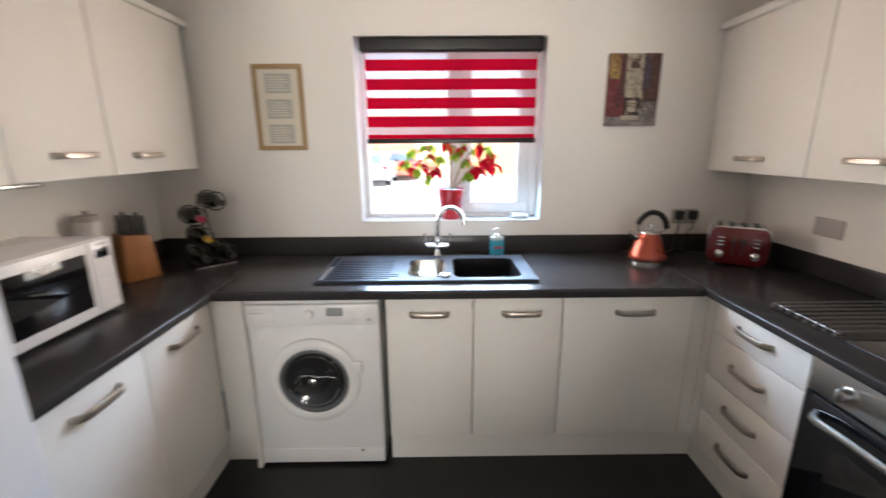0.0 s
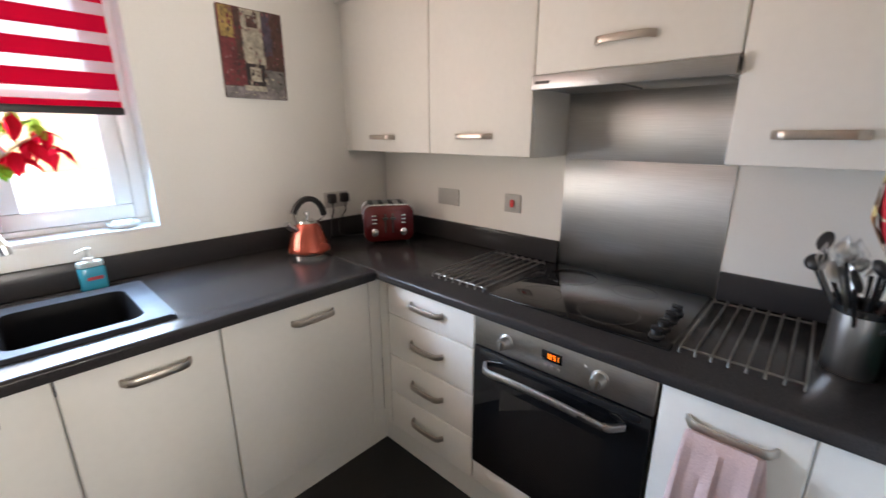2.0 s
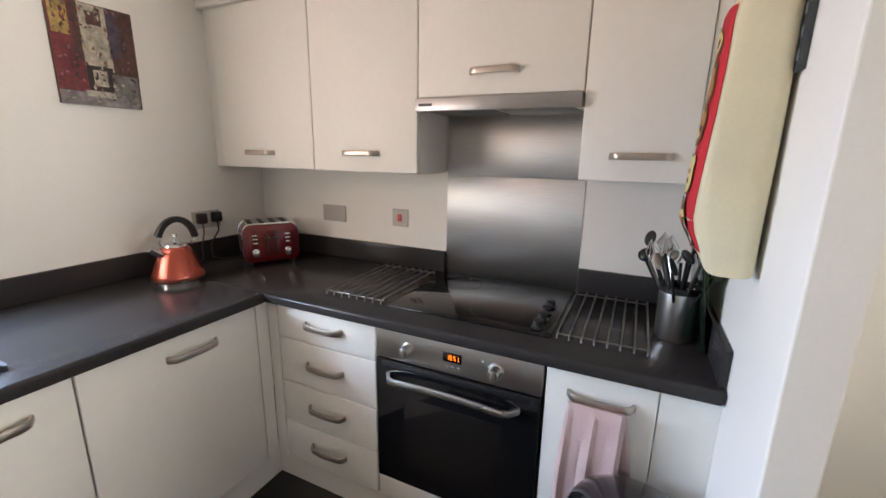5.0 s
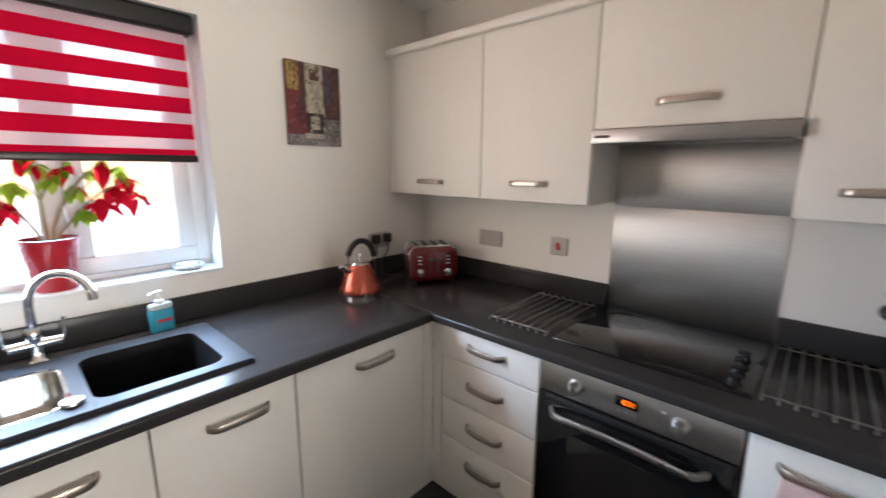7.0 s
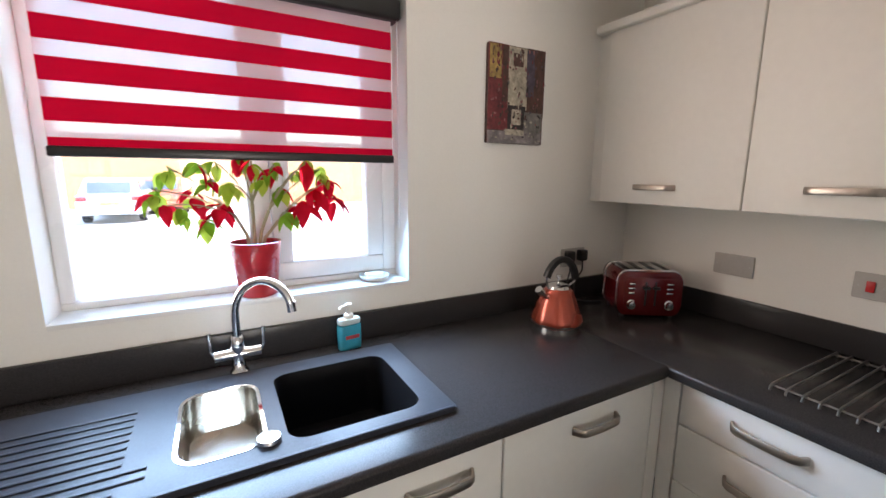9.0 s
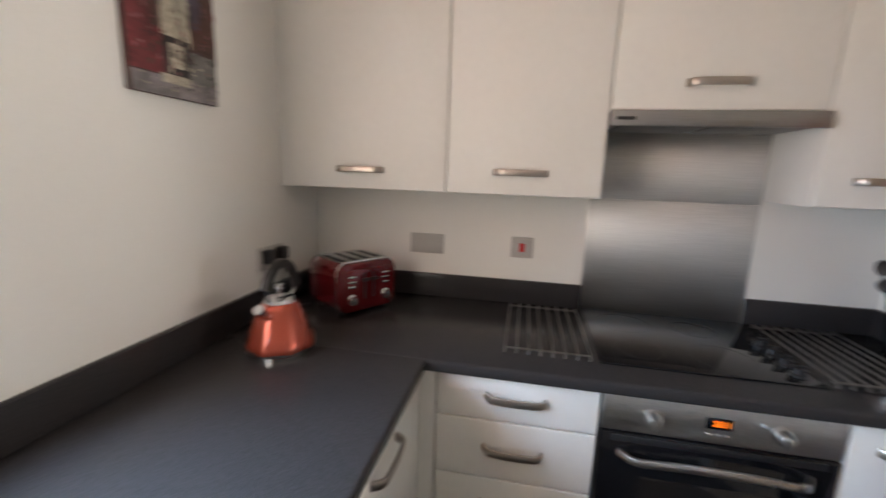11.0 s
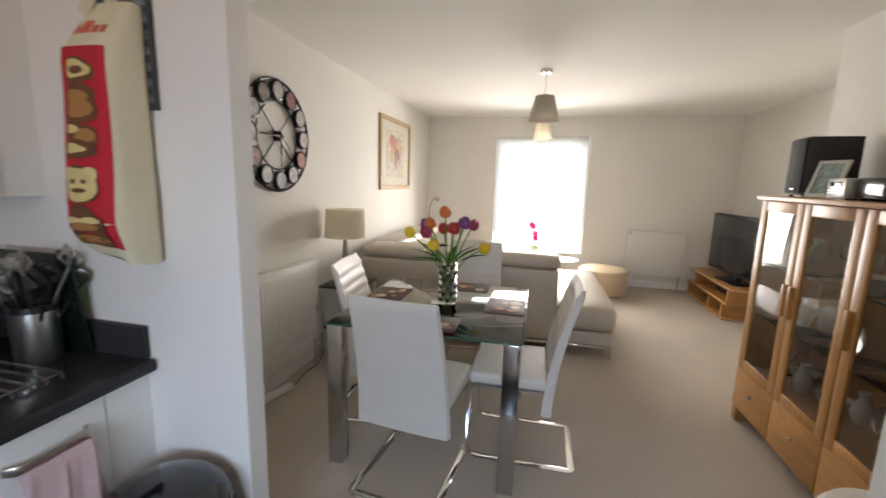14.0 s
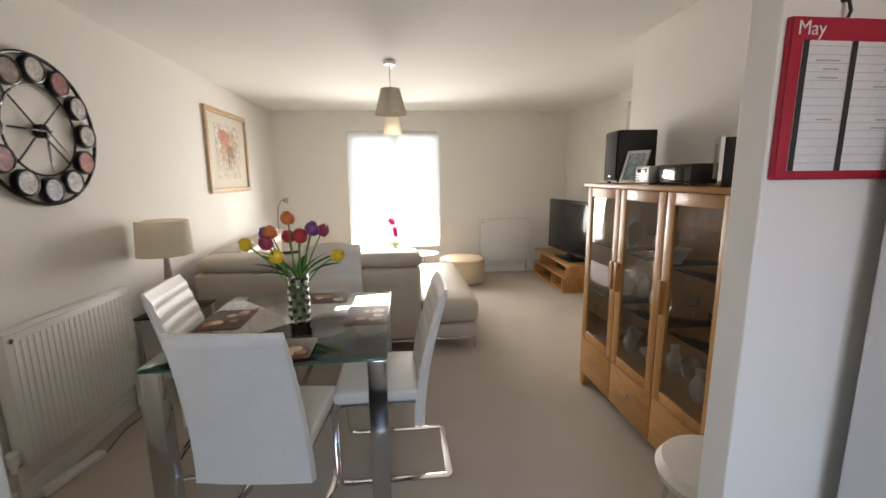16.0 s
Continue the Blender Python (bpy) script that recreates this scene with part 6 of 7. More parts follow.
HEADS = {k: mesh_of("petals", tulip_head(), MT[k], angle=80) for k in COL}
for k, (dx, dy, dz, kind_) in enumerate(((0.205, 0.02, 0.385, "y"), (0.135, -0.03, 0.425, "p"), (0.095, 0.03, 0.435, "o"), (0.10, 0.08, 0.395, "m"), (0.02, 0.02, 0.500, "o"), (0.055, 0.09, 0.335, "y"), (-0.005, -0.06, 0.405, "r"), (-0.035, 0.04, 0.415, "r"),
                                       (-0.085, 0.02, 0.445, "p"), (-0.115, -0.05, 0.430, "m"), (-0.185, 0.03, 0.325, "y"), (-0.060, -0.08, 0.44, "p"), (0.045, -0.07, 0.40, "r"))):
    fl = thing("tulip", {"y": "yellow tulip in the glass vase", "r": "red tulip in the glass vase", "o": "orange tulip in the glass vase", "p": "purple tulip in the glass vase", "m": "crimson tulip in the glass vase"}[kind_], "flower", 0.885, -0.850, TZ, 0, "tulips in the vase")
    tip = Vector((dx, dy, dz))
    foot = Vector((-0.03 * math.cos(k), 0.03 * math.sin(k), 0.02))
    mid = Vector((dx * 0.25, dy * 0.25, 0.26))
    pts = [foot.lerp(mid, u).lerp(mid.lerp(tip, u), u) for u in [j / 9 for j in range(10)]]
    part("stem", tube(pts, 0.0035, 8), M_TSTEM, fl)
    d = (pts[-1] - pts[-2]).normalized()
    same_part("petals", HEADS[kind_], fl, Matrix.Translation(tip) @ d.to_track_quat("Z", "Y").to_matrix().to_4x4() @ Matrix.Scale(1.05, 4))
    if k % 2 == 0 or k in (3, 9):
        q = Matrix.Translation(mid + Vector((0, 0, -0.03))) @ pose(0, 0, 0, 12, -58 + 9 * (k % 4), math.degrees(math.atan2(dy + 0.01 * k - 0.05, dx)))
        same_part("leaf", tl, fl, q)

# ---- clock, picture, lamps, side table ----
ck = thing("wall_clock", "large round black metal clock with twelve photo discs", "clock", XR, -1.06, 1.715, -90)


def hoop_at(r, rr, yy=-0.02):
    return tube([(r * math.cos(a), yy, r * math.sin(a)) for a in [2 * math.pi * j / 64 for j in range(65)]], rr, 8)


part("outer_ring", hoop_at(0.355, 0.009), M_WIRE, ck)
part("inner_ring", hoop_at(0.215, 0.005), M_WIRE, ck)
disc_cols = [(0.45, 0.42, 0.40), (0.48, 0.46, 0.45), (0.30, 0.12, 0.12), (0.50, 0.48, 0.45), (0.28, 0.22, 0.20), (0.42, 0.44, 0.46), (0.50, 0.48, 0.46), (0.38, 0.22, 0.24), (0.52, 0.52, 0.52), (0.40, 0.42, 0.48), (0.50, 0.48, 0.48), (0.40, 0.14, 0.12)]
for k in range(12):
    a = 2 * math.pi * k / 12
    cx, cz = 0.286 * math.cos(a), 0.286 * math.sin(a)
    dd = part("disc_case", moved(lathe([(0.0, 0.0), (0.062, 0.0), (0.064, 0.004), (0.064, 0.032), (0.055, 0.035), (0.054, 0.030), (0.0, 0.030)], 28), pose(cx, -0.006, cz, 90)), M_WIRE, ck)
    part("picture", moved(lathe([(0.0, 0.0302), (0.053, 0.0302), (0.053, 0.0312), (0.0, 0.0312)], 28), pose(cx, -0.006, cz, 90)), paint("disc_photo", disc_cols[k]), dd)
part("hub", moved(lathe([(0.0, 0.0), (0.034, 0.0), (0.034, 0.03), (0.026, 0.034), (0.0, 0.034)], 24), pose(0, -0.006, 0, 90)), M_WIRE, ck)
part("hour_hand", box(-0.006, 0.006, -0.046, -0.042, -0.200, 0.03, 0.001), M_WIRE, ck)
part("minute_hand", box(-0.215, 0.03, -0.050, -0.046, -0.005, 0.005, 0.001), M_WIRE, ck)
part("second_hand", moved(box(-0.004, 0.004, -0.053, -0.051, -0.17, 0.02, 0.001), Matrix.Rotation(radians(-45), 4, "Y")), M_WIRE, ck)
for k in range(4):
    a = math.pi / 4 + math.pi / 2 * k
    part("spoke", rod((0.03 * math.cos(a), -0.015, 0.03 * math.sin(a)), (0.22 * math.cos(a), -0.018, 0.22 * math.sin(a)), 0.004, 8), M_WIRE, ck)

M_PALEWOOD = mat("pale_wood", (0.52, 0.36, 0.20), 0.5, var=0.12, fine=0.1, fscale=30)
fp2 = frame_picture("large pale wood framed abstract painting of red and amber washes", XR, -3.385, 1.742, -90, 1.03, 0.81, 0.045, depth=0.028)
fp2.children[0].data.materials[0] = M_PALEWOOD
M_ART = paint("art_paper", (0.60, 0.53, 0.44))
ar = part("painting", box(-0.30, 0.30, -0.0125, -0.0095, -0.27, 0.27, 0), M_ART, fp2)


def wash(cx, cz, rx, rz, y, seed):
    """An uneven patch of thinned paint on the paper, with a ragged outline."""
    rw = random.Random(seed)
    b = bmesh.new()
    mid = b.verts.new((cx, y, cz))
    rim = [b.verts.new((cx + rx * rw.uniform(0.62, 1.1) * math.cos(q), y, cz + rz * rw.uniform(0.62, 1.1) * math.sin(q))) for q in [2 * math.pi * i / 22 for i in range(22)]]
    for i in range(22):
        b.faces.new((mid, rim[i], rim[(i + 1) % 22]))
    return b


WASHES = {"rose": paint("rose_wash", (0.46, 0.20, 0.15)), "amber": paint("amber_wash", (0.52, 0.37, 0.22)), "umber": paint("umber_wash", (0.24, 0.15, 0.11)), "mist": paint("mist_wash", (0.46, 0.41, 0.36))}
for k, (cx, cz, rx, rz, tone) in enumerate(((0.06, 0.10, 0.19, 0.14, "mist"), (-0.13, 0.14, 0.11, 0.10, "rose"), (-0.05, 0.10, 0.12, 0.12, "rose"), (0.10, 0.08, 0.10, 0.12, "amber"), (0.05, 0.00, 0.09, 0.08, "umber"), (-0.15, 0.00, 0.07, 0.10, "amber"),
                                           (-0.03, -0.08, 0.030, 0.10, "umber"), (0.03, -0.11, 0.022, 0.09, "rose"), (0.10, -0.08, 0.026, 0.08, "umber"), (-0.10, -0.10, 0.020, 0.07, "mist"), (0.16, -0.04, 0.035, 0.07, "mist"))):
    part("colour_wash", wash(cx, cz, rx, rz, -0.0128 - 0.0003 * k, k), WASHES[tone], ar, smooth=False)

M_SHADE = thin("cream_shade", (0.87, 0.82, 0.71), 0.0, 0.6)
sd = thing("side_table", "small black glass side table with chrome legs", "side table", 1.905, -1.68, 0.002)
part("top", box(-0.175, 0.175, -0.20, 0.20, 0.585, 0.597, 0.003), M_BLACKGLASS, sd)
part("shelf", box(-0.16, 0.16, -0.185, 0.185, 0.24, 0.248, 0.002), M_BLACKGLASS, sd)
for sx in (-1, 1):
    for sy in (-1, 1):
        part("leg", rod((sx * 0.155, sy * 0.18, 0), (sx * 0.155, sy * 0.18, 0.585), 0.016, 14), M_CHROME, sd)
tlmp = thing("table_lamp", "table lamp with a cream drum shade on the side table", "lamp", 1.925, -1.66, 0.599)
part("base", lathe([(0.075, 0), (0.078, 0.006), (0.070, 0.02), (0.040, 0.10), (0.024, 0.24), (0.016, 0.34), (0.016, 0.40), (0, 0.40)], 28), mat("taupe_ceramic", (0.34, 0.29, 0.24), 0.35), tlmp)
sh = part("shade", lathe([(0.164, 0.385), (0.152, 0.610), (0.150, 0.610), (0.162, 0.385)], 44), M_SHADE, tlmp)
part("shade_trim", lathe([(0.165, 0.383), (0.166, 0.389), (0.162, 0.389), (0.162, 0.383)], 44), M_CANVAS, sh)
part("bulb", lathe([(0.012, 0.40), (0.03, 0.45), (0.03, 0.49), (0.0, 0.515)], 18), M_WHITEPL, tlmp)


def pendant(label, x, y, drop_top, r0, r1, z0, z1, colour):
    p = thing("pendant_lamp", label, "lamp", x, y, 0, 0, "pendant lamps")
    part("ceiling_rose", lathe([(0.048, CE - 0.028), (0.050, CE - 0.022), (0.050, CE)], 24), M_WHITEPL, p)
    part("cord", rod((0, 0, z1 - 0.01), (0, 0, CE - 0.026), 0.0035, 8), M_WHITEPL, p)
    s = part("shade", lathe([(r1, z0), (r0, z1), (r0 - 0.003, z1), (r1 - 0.003, z0)], 40), colour, p)
    part("shade_ring", tube([(0.0, 0.0, z1 - 0.02), (r0 - 0.004, 0, z1 - 0.02)], 0.002, 6), M_STEEL, s)
    part("bulb_holder", lathe([(0.018, z1 - 0.05), (0.018, z1), (0.006, z1 + 0.01)], 14), M_WHITEPL, p)
    part("bulb", lathe([(0.014, z1 - 0.05), (0.032, z1 - 0.09), (0.03, z1 - 0.115), (0, z1 - 0.13)], 18), M_WHITEPL, p)
    return p


pendant("pendant lamp with a taupe tapered shade", 0.412, -2.363, 0, 0.078, 0.130, 1.985, 2.187, thin("taupe_shade", (0.62, 0.57, 0.49), 0.0, 0.45))
pendant("pendant lamp with a cream tapered shade nearer the window", 0.413, -3.92, 0, 0.080, 0.115, 1.976, 2.172, M_SHADE)

fl = thing("reading_lamp", "slim chrome floor reading lamp in the lounge corner", "lamp", 2.00, -4.55, 0.002)
part("base", lathe([(0.13, 0), (0.13, 0.012), (0.02, 0.02), (0.012, 0.03)], 28), M_CHROME, fl)
part("stem", tube([(0, 0, 0.02), (0, 0, 0.9), (-0.02, 0.01, 1.08), (-0.07, 0.03, 1.18), (-0.11, 0.04, 1.185)], 0.009, 10), M_NICKEL, fl)
part("head", rod((-0.10, 0.04, 1.185), (-0.155, 0.05, 1.175), 0.024, 16, 0.040), M_NICKEL, fl)

# ---- sofa, ottoman, round table ----
M_SOFA = mat("taupe_leather", (0.46, 0.405, 0.325), 0.42, var=0.05, scale=4, fine=0.05, fscale=120, bump=0.10, bscale=160)
sf = thing("corner_sofa", "large taupe leather corner sofa with chaise and chrome legs", "sofa", 0, 0, 0.002)


def cushion(x0, x1, y0, y1, z0, z1, r, puff=0.015):
    """A soft box: rounded edges and slightly swollen faces."""
    b = box(x0, x1, y0, y1, z0, z1, r, 4)
    bmesh.ops.subdivide_edges(b, edges=[e for e in b.edges if e.calc_length() > 0.25], cuts=4, use_grid_fill=True)
    c = Vector(((x0 + x1) / 2, (y0 + y1) / 2, (z0 + z1) / 2))
    h_ = Vector((max(0.01, (x1 - x0) / 2), max(0.01, (y1 - y0) / 2), max(0.01, (z1 - z0) / 2)))
    for v in b.verts:
        d = v.co - c
        u = [max(0, 1 - (d[i] / h_[i]) ** 2) for i in range(3)]
        v.co += Vector((puff * math.copysign(u[1] * u[2], d.x) * (abs(d.x) > h_.x * 0.7), puff * math.copysign(u[0] * u[2], d.y) * (abs(d.y) > h_.y * 0.7), puff * math.copysign(u[0] * u[1], d.z) * (abs(d.z) > h_.z * 0.7)))
        v.co.z += 0.004 * noise.noise(v.co * 7)
    return b


SY = -2.085
part("back_frame", cushion(0.205, 1.98, SY - 0.20, SY, 0.115, 0.735, 0.03, 0.004), M_SOFA, sf)
part("base", cushion(0.205, 1.98, SY - 0.95, SY - 0.205, 0.115, 0.30, 0.02, 0.0), M_SOFA, sf)
part("chaise_base", cushion(-0.275, 0.20, SY - 1.55, SY - 0.01, 0.115, 0.235, 0.02, 0.0), M_SOFA, sf)
part("chaise_cushion", cushion(-0.285, 0.20, SY - 1.56, SY + 0.01, 0.24, 0.450, 0.06, 0.02), M_SOFA, sf)
for a, c in ((0.21, 0.79), (0.80, 1.38), (1.39, 1.97)):
    part("seat_cushion", cushion(a, c, SY - 0.97, SY - 0.21, 0.305, 0.46, 0.05, 0.02), M_SOFA, sf)
    part("head_cushion", cushion(a - 0.01, c + 0.0, SY - 0.33, SY - 0.015, 0.738, 0.850, 0.045, 0.012), M_SOFA, sf)
part("return_base", cushion(1.30, 1.98, -4.10, SY - 0.96, 0.115, 0.30, 0.02, 0.0), M_SOFA, sf)
part("return_seat", cushion(1.25, 1.83, -4.08, SY - 0.98, 0.305, 0.46, 0.05, 0.02), M_SOFA, sf)
part("return_back", cushion(1.84, 2.02, -4.10, SY - 0.21, 0.305, 0.735, 0.04, 0.01), M_SOFA, sf)
part("return_head_cushion", cushion(1.72, 2.02, -4.08, SY - 0.35, 0.738, 0.85, 0.045, 0.012), M_SOFA, sf)
part("base_rail", box(0.21, 1.97, SY - 0.012, SY - 0.002, 0.095, 0.114, 0.002), M_CHROME, sf)
part("base_rail", box(-0.27, 0.20, SY - 0.02, SY - 0.008, 0.095, 0.114, 0.002), M_CHROME, sf)
for lx, ly in ((-0.255, SY - 0.04), (-0.255, SY - 1.50), (0.24, SY - 0.04), (1.94, SY - 0.04), (1.36, -4.05), (1.94, -4.05)):
    part("leg", rod((lx, ly, 0), (lx, ly, 0.115), 0.011, 12), M_CHROME, sf)
pw = thing("scatter_cushion", "pale scatter cushion propped on the sofa", "cushion", 0.98, SY - 0.34, 0.462, 0)
part("cover", moved(cushion(-0.20, 0.20, -0.06, 0.06, 0.0, 0.40, 0.05, 0.03), pose(0, -0.06, 0.012, 14)), mat("pale_cloth", (0.62, 0.56, 0.46), 0.9, bump=0.2, bscale=300), pw)
ot = thing("ottoman", "round cream pouffe by the lounge window", "pouffe", -0.50, -4.42, 0.002)
part("seat", lathe([(0.0, 0.02), (0.305, 0.02), (0.318, 0.04), (0.320, 0.30), (0.305, 0.335), (0.27, 0.350), (0.0, 0.362)], 44), mat("cream_leather", (0.62, 0.48, 0.32), 0.5, var=0.05, bump=0.1), ot)
part("piping", lathe([(0.318, 0.296), (0.324, 0.300), (0.324, 0.306), (0.318, 0.310)], 44), mat("cream_piping", (0.55, 0.42, 0.28), 0.5), ot)
part("base", lathe([(0.26, 0.0), (0.26, 0.02)], 30), M_BLACK, ot)
rt = thing("round_side_table", "small white round side table by the sofa", "side table", 0.06, -4.15, 0.002)
part("top", lathe([(0.0, 0.46), (0.20, 0.46), (0.205, 0.468), (0.20, 0.476), (0.0, 0.476)], 36), M_WHITEAPP, rt)
part("stem", lathe([(0.02, 0.012), (0.02, 0.46)], 14), M_CHROME, rt)
part("foot", lathe([(0.15, 0), (0.15, 0.008), (0.02, 0.016)], 28), M_CHROME, rt)
rm_ = thing("remote_control", "black remote control on the sofa back", "remote control", 1.28, SY - 0.15, 0.862, 20)
part("body", box(-0.09, 0.09, -0.025, 0.025, 0.0, 0.018, 0.006), M_BLACK, rm_)

# ---- television and its stand ----
tvu = thing("tv_stand", "stepped oak television stand with open shelves", "tv stand", -1.90, -4.15, 0.002, 90)
part("plinth_board", box(-0.60, 0.53, -0.24, 0.22, 0.0, 0.03, 0.003), M_OAK_H, tvu)
part("top", box(-0.62, 0.68, -0.23, 0.22, 0.352, 0.380, 0.003), M_OAK_H, tvu)
part("shelf", box(-0.62, 0.60, -0.24, 0.20, 0.185, 0.210, 0.003), M_OAK_H, tvu)
part("back", box(-0.60, 0.60, 0.195, 0.215, 0.03, 0.352, 0.002), M_OAK, tvu)
for xx, z0, z1 in ((0.56, 0.21, 0.352), (-0.36, 0.21, 0.352), (-0.61, 0.03, 0.185), (0.10, 0.03, 0.185), (0.47, 0.03, 0.185)):
    part("upright", box(xx, xx + 0.028, -0.235, 0.19, z0, z1, 0.002), M_OAK, tvu)
dvd = thing("disc_player", "slim black disc player on the stand's shelf", "disc player", -1.95, -4.02, 0.213, 90)
part("case", box(-0.21, 0.21, -0.14, 0.14, 0.0, 0.055, 0.004), M_BLACK, dvd)
bk = thing("paper_stack", "small stack of papers on the stand's shelf", "papers", -1.84, -3.72, 0.213, 80)
part("sheets", box(-0.10, 0.10, -0.07, 0.07, 0.0, 0.05, 0.002), M_PAGE, bk)
tv = thing("television", "black flat screen television switched off on the stand", "television", -1.86, -3.93, 0.383, 94)
tv.scale = (1.04, 1.04, 1.04)
part("stand_plate", prism(rounded(0.46, 0.24, 0.06, 6), 0.0, 0.014, 0.004), M_BLACK, tv)
part("neck", box(-0.06, 0.06, -0.01, 0.05, 0.014, 0.09, 0.008), M_BLACK, tv)
ts = part("housing", box(-0.555, 0.555, -0.035, 0.055, 0.075, 0.735, 0.012, 3), M_BLACK, tv)
part("screen", box(-0.525, 0.525, -0.0375, -0.0345, 0.115, 0.708, 0.001), mat("screen_black", (0.012, 0.012, 0.013), 0.12), ts)

# ---- display cabinet ----
DX, DY0, DY1, DH = -0.890, -1.425, -0.195, 1.420
dc = thing("display_cabinet", "oak display cabinet with three glazed doors and drawers", "cabinet", XL + 0.018, DY0, 0.002)
dd_ = DX - (XL + 0.018)
wv = DY1 - DY0
part("top", box(-0.004, dd_ + 0.022, -0.025, wv + 0.025, DH - 0.024, DH, 0.004), M_OAK_H, dc)
part("back", box(0.0, 0.012, 0.01, wv - 0.01, 0.10, DH - 0.024, 0.001), M_OAK, dc)
for yy in (0.0, wv - 0.022):
    part("side_panel", box(0.0, dd_ - 0.021, yy, yy + 0.022, 0.0, DH - 0.025, 0.002), M_OAK, dc)
part("bottom", box(0.012, dd_ - 0.021, 0.022, wv - 0.022, 0.10, 0.118, 0.001), M_OAK_H, dc)
part("mid_shelf", box(0.012, dd_ - 0.021, 0.022, wv - 0.022, 0.345, 0.363, 0.001), M_OAK_H, dc)
for zz in (0.70, 1.02):
    for k in range(3):
        shelf = part("glass_shelf", box(0.015, dd_ - 0.05, wv * k / 3 + 0.024, wv * (k + 1) / 3 - 0.024, zz, zz + 0.006, 0.001), M_GLASS, dc)
        shelf.visible_shadow = False
for k in range(3):
    y0, y1 = wv * k / 3 + 0.003, wv * (k + 1) / 3 - 0.003
    bar = 0.058
    b = box(dd_ - 0.02, dd_, y0, y0 + bar, 0.352, DH - 0.028, 0.003)
    box(dd_ - 0.02, dd_, y1 - bar, y1, 0.352, DH - 0.028, 0.003, bm=b)
    box(dd_ - 0.02, dd_, y0 + bar, y1 - bar, 0.352, 0.352 + bar, 0.003, bm=b)
    box(dd_ - 0.02, dd_, y0 + bar, y1 - bar, DH - 0.028 - bar, DH - 0.028, 0.003, bm=b)
    dr_ = part("door", b, M_OAK, dc)
    g = part("pane", box(dd_ - 0.012, dd_ - 0.008, y0 + bar - 0.004, y1 - bar + 0.004, 0.352 + bar - 0.004, DH - 0.024 - bar, 0), M_GLASS, dr_)
    part("handle", box(dd_, dd_ + 0.022, (y1 - 0.038) if k == 0 else (y0 + 0.008 if k == 1 else y0 + 0.008), (y1 - 0.012) if k == 0 else (y0 + 0.034 if k == 1 else y0 + 0.034), 0.80, 0.97, 0.003), M_OAK, dr_)
    dw = part("drawer", box(dd_ - 0.02, dd_, y0, y1, 0.098, 0.348, 0.003), M_OAK_H, dc)
    part("knob", moved(lathe([(0.007, 0), (0.006, 0.008), (0.012, 0.014), (0.009, 0.019), (0, 0.020)], 14), Matrix.Translation((dd_, (y0 + y1) / 2, 0.235)) @ pose(0, 0, 0, 0, 90, 0)), M_NICKEL, dw)
for yy in (0.0, wv - 0.05):
    for xx in (0.005, dd_ - 0.055):
        part("foot", box(xx, xx + 0.05, yy, yy + 0.05, 0.0, 0.097, 0.004), M_OAK, dc)
rc = random.Random(7)
M_CRYS = glass("crystal", (0.95, 0.97, 0.98), 0.0, 1.5)
M_CHINA = mat("white_china", (0.70, 0.69, 0.66), 0.2, var=0.05)
M_PEWTER = mat("pewter", (0.40, 0.39, 0.37), 0.25, 1.0)
for k in range(3):
    for zi, zz in enumerate((0.365, 0.708, 1.028)):
        for j in range(3):
            x_, y_ = XL + 0.018 + 0.10 + 0.15 * rc.random(), DY0 + wv * (k + 0.22 + 0.28 * j) / 3
            kind_ = (k + zi + j) % 4
            if kind_ == 0:
                o = thing("goblet", "crystal goblet on a cabinet shelf", "glass", x_, y_, zz + 0.001, 0, "glassware in the display cabinet")
                part("glass", lathe([(0.03, 0), (0.03, 0.003), (0.004, 0.008), (0.004, 0.07), (0.028, 0.10), (0.034, 0.15), (0.032, 0.15), (0.022, 0.10), (0.0, 0.08)], 20), M_CRYS, o)
            elif kind_ == 1:
                o = thing("china_bowl", "white china bowl on a cabinet shelf", "bowl", x_, y_, zz + 0.001, 0, "china in the display cabinet")
                part("bowl", lathe([(0.03, 0), (0.032, 0.006), (0.065, 0.06), (0.075, 0.075), (0.071, 0.075), (0.04, 0.02), (0.0, 0.012)], 26), M_CHINA, o)
            elif kind_ == 2:
                o = thing("china_vase", "small white china vase on a cabinet shelf", "vase", x_, y_, zz + 0.001, 0, "china in the display cabinet")
                part("vase", lathe([(0.025, 0), (0.045, 0.05), (0.04, 0.09), (0.018, 0.13), (0.024, 0.16), (0.020, 0.16), (0.0, 0.12)], 24), M_CHINA, o)
            else:
                o = thing("pewter_plate", "round pewter plate propped on a cabinet shelf", "plate", x_ - 0.03, y_, zz + 0.001, 0, "china in the display cabinet")
                part("plate", moved(lathe([(0.0, 0.0), (0.05, 0.002), (0.075, 0.010), (0.075, 0.013), (0.05, 0.006), (0.0, 0.004)], 30), Matrix.Translation((0, 0, 0.076)) @ pose(0, 0, 0, 0, 80, 0)), M_PEWTER, o)

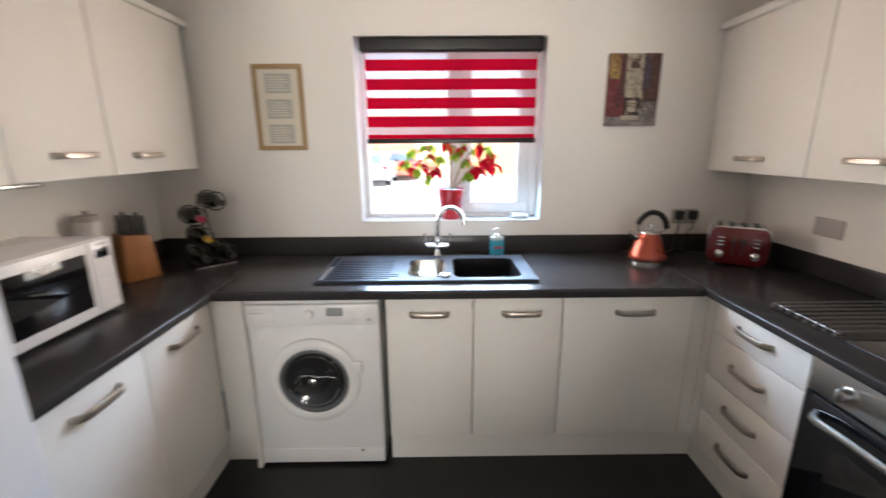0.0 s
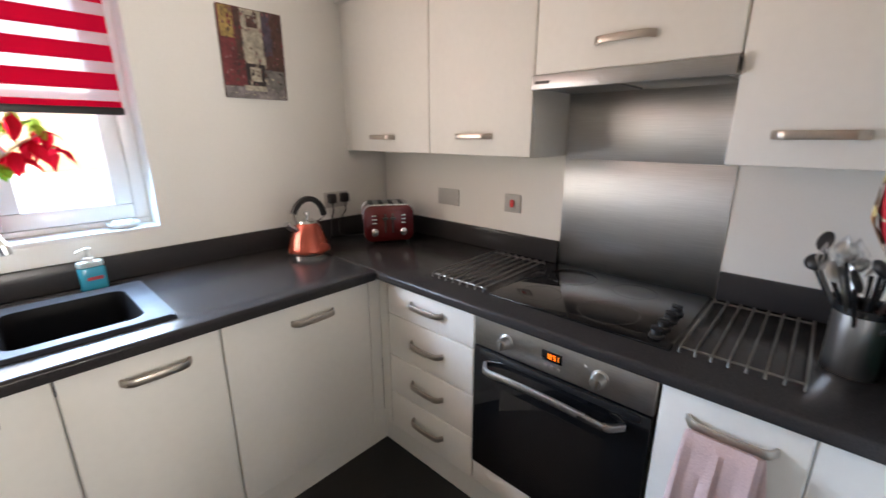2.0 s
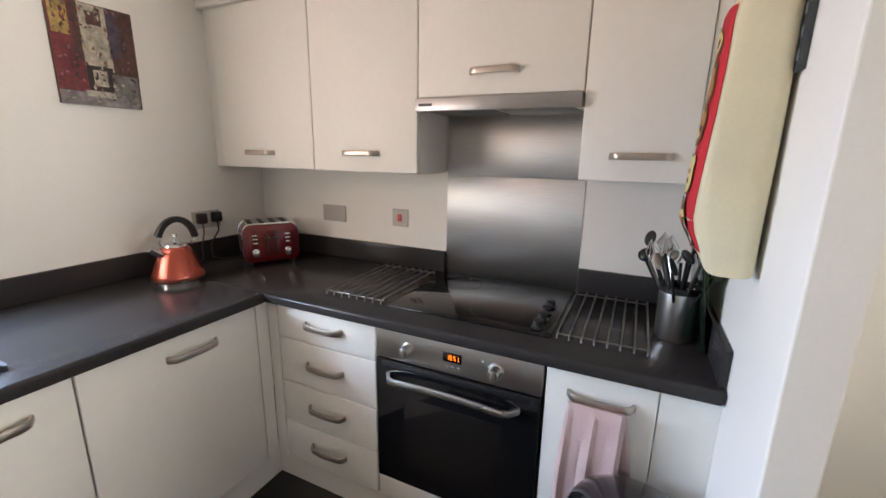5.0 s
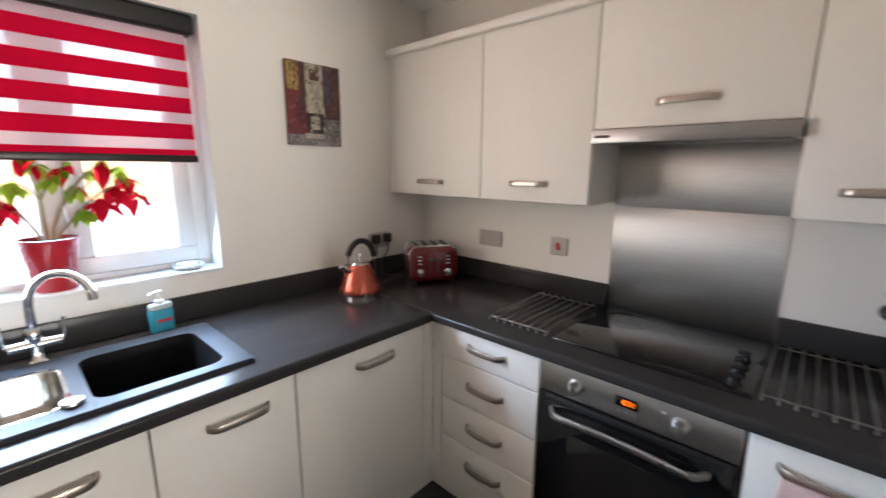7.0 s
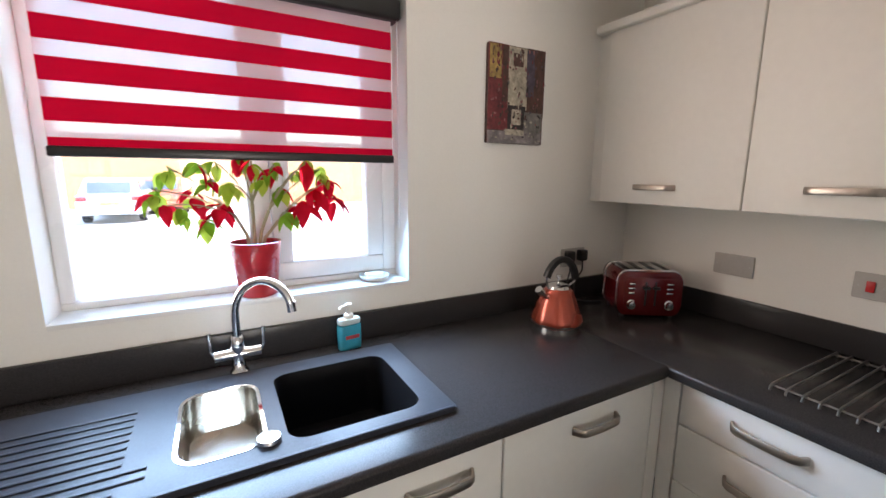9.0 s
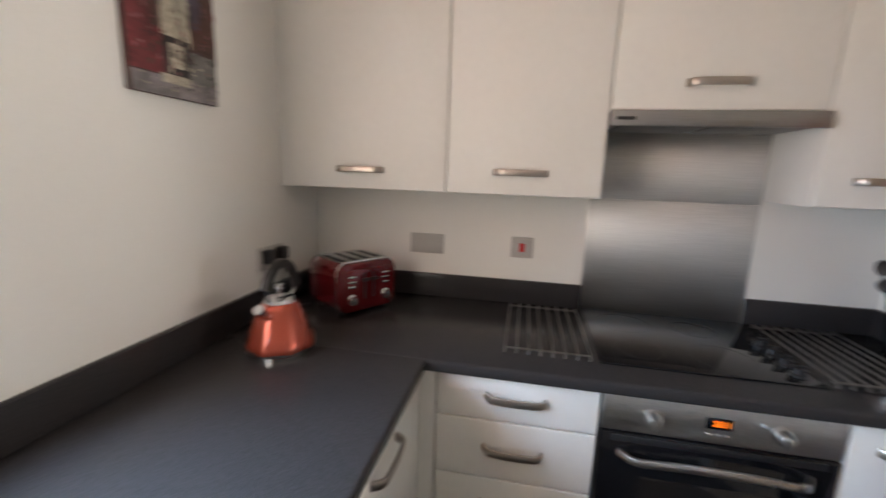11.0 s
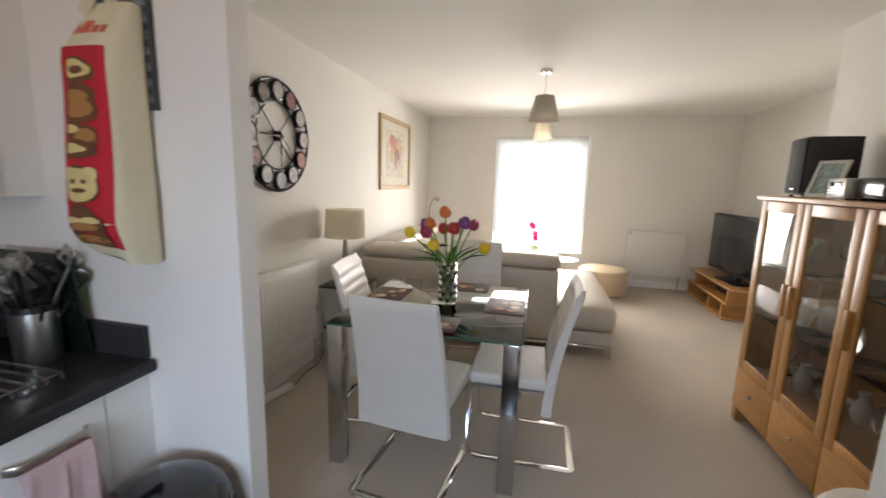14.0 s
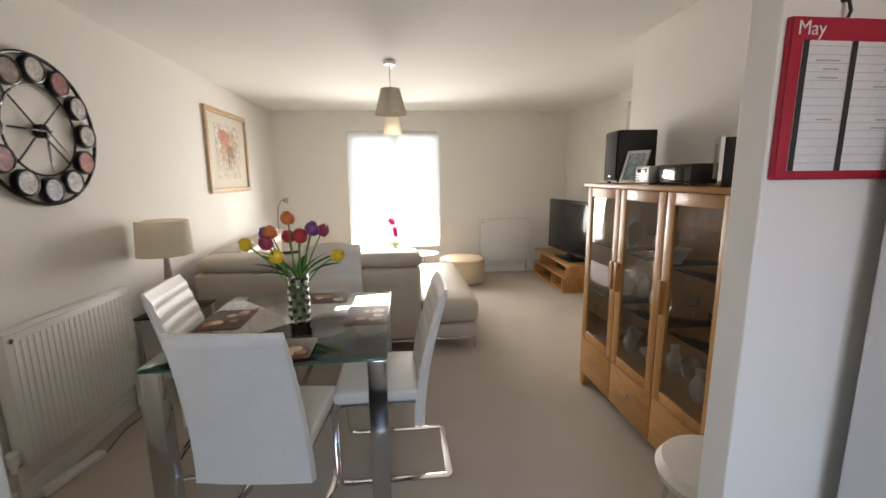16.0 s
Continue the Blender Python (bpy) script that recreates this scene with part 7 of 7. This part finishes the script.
# on top of the display cabinet
TZC = DH + 0.0025
spk = thing("loudspeaker", "black wooden loudspeaker on the display cabinet", "loudspeaker", -1.08, -1.300, TZC, 84)
part("cabinet", box(-0.095, 0.095, -0.10, 0.13, 0.012, 0.320, 0.004), M_BLACK, spk)
part("grille", box(-0.090, 0.090, -0.112, -0.100, 0.020, 0.312, 0.006), mat("black_grille", (0.010, 0.010, 0.011), 0.8, fine=0.4, fscale=400), spk)
part("badge", box(-0.012, 0.012, -0.1128, -0.1115, 0.040, 0.046, 0), M_STEEL, spk)
for sx in (-0.075, 0.075):
    for sy in (-0.08, 0.11):
        part("foot", lathe([(0.012, 0), (0.012, 0.013)], 10, at=(sx, sy, 0)), M_BLACK, spk)
pf = thing("photo_frame", "silver photo frame leaning on the display cabinet", "photo frame", -0.985, -1.095, TZC, 112)
mm = Matrix.Rotation(radians(-20), 4, "X")
b = holed_plate([(-0.075, 0), (0.075, 0), (0.075, 0.20), (-0.075, 0.20)], [[(-0.055, 0.02), (0.055, 0.02), (0.055, 0.18), (-0.055, 0.18)]], -0.004, 0.006)
part("frame", moved(b, Matrix.Translation((0, 0, 0.002)) @ mm @ pose(0, 0, 0, 90)), mat("silver_frame", (0.55, 0.55, 0.54), 0.25, 0.9), pf)
part("photo", moved(box(-0.056, 0.056, 0.001, 0.003, 0.019, 0.181, 0), Matrix.Translation((0, 0, 0.002)) @ mm), paint("faded_photo", (0.36, 0.46, 0.46)), pf)
part("strut", moved(box(-0.015, 0.015, 0.004, 0.007, 0.0, 0.15, 0.001), Matrix.Translation((0, 0.105, 0.0)) @ Matrix.Rotation(radians(18), 4, "X")), M_BLACK, pf)
hs = thing("mini_stereo", "silver mini stereo unit on the display cabinet", "stereo", -1.06, -0.925, TZC, 80)
part("case", box(-0.09, 0.09, -0.10, 0.10, 0.006, 0.098, 0.006), mat("silver_plastic", (0.48, 0.48, 0.47), 0.3, 0.5), hs)
part("display", box(-0.06, 0.06, -0.1015, -0.0995, 0.062, 0.082, 0.001), M_BLACKGLASS, hs)
for k in range(3):
    part("slot_line", box(-0.08, 0.08, -0.1012, -0.0995, 0.020 + 0.013 * k, 0.025 + 0.013 * k, 0), M_BLACK, hs)
part("foot", box(-0.08, 0.08, -0.09, 0.09, 0.0, 0.007, 0), M_BLACK, hs)
ap = thing("amplifier", "flat black hi-fi box on the display cabinet", "amplifier", -1.08, -0.650, TZC, 84)
part("case", box(-0.155, 0.155, -0.13, 0.13, 0.010, 0.100, 0.004), M_BLACK, ap)
part("front", box(-0.150, 0.150, -0.134, -0.130, 0.014, 0.096, 0.002), M_BLACKGLASS, ap)
for sx in (-0.13, 0.13):
    for sy in (-0.11, 0.11):
        part("foot", lathe([(0.014, 0), (0.014, 0.011)], 10, at=(sx, sy, 0)), M_BLACK, ap)
rd = thing("photo_frame", "deep dark photo frame with silver front on the display cabinet", "photo frame", -1.01, -0.395, TZC, 58)
part("frame", moved(holed_plate(rounded(0.18, 0.205, 0.012, 4), [rounded(0.12, 0.145, 0.008, 4)], -0.006, 0.008), pose(0, -0.040, 0.104, 90)), M_CHROME, rd)
part("photo", box(-0.062, 0.062, -0.038, -0.035, 0.028, 0.178, 0), paint("dim_photo", (0.20, 0.20, 0.18)), rd)
part("back", box(-0.085, 0.085, -0.034, 0.060, 0.0, 0.198, 0.004), M_BLACK, rd)
bx = thing("picture_block", "tall dark picture block standing on the display cabinet", "picture", -1.12, -0.285, TZC, 40)
part("block", box(-0.07, 0.07, -0.014, 0.014, 0.0, 0.27, 0.003), M_BLACK, bx)
part("face", box(-0.062, 0.062, -0.0165, -0.0138, 0.008, 0.262, 0.001), paint("dark_print", (0.05, 0.04, 0.035)), bx)

# cream stool just beyond the opening
sl = thing("stool", "cream upholstered stool with chrome legs by the partition", "stool", -0.700, 0.075, 0.002)
part("seat", lathe([(0.0, 0.41), (0.16, 0.41), (0.19, 0.425), (0.20, 0.455), (0.18, 0.485), (0.13, 0.497), (0.0, 0.502)], 40), M_LEATHER, sl)
for k in range(4):
    a = math.pi / 4 + math.pi / 2 * k
    part("leg", rod((0.205 * math.cos(a), 0.205 * math.sin(a), 0), (0.14 * math.cos(a), 0.14 * math.sin(a), 0.415), 0.009, 10), M_CHROME, sl)

# tall fridge freezer at the end of the microwave run
fz = thing("fridge_freezer", "tall white fridge freezer by the partition", "fridge freezer", -0.635, 0.8175, 0.0)
part("body", box(-0.575, 0.0, -0.3125, 0.3125, 0.02, 1.78, 0.012, 3), M_WHITEAPP, fz)
part("freezer_door", box(0.001, 0.05, -0.310, 0.310, 0.06, 0.70, 0.014, 3), M_WHITEAPP, fz)
part("fridge_door", box(0.001, 0.05, -0.310, 0.310, 0.71, 1.775, 0.014, 3), M_WHITEAPP, fz)
part("kick_plate", box(-0.02, 0.02, -0.30, 0.30, 0.0, 0.055, 0.002), M_BLACK, fz)
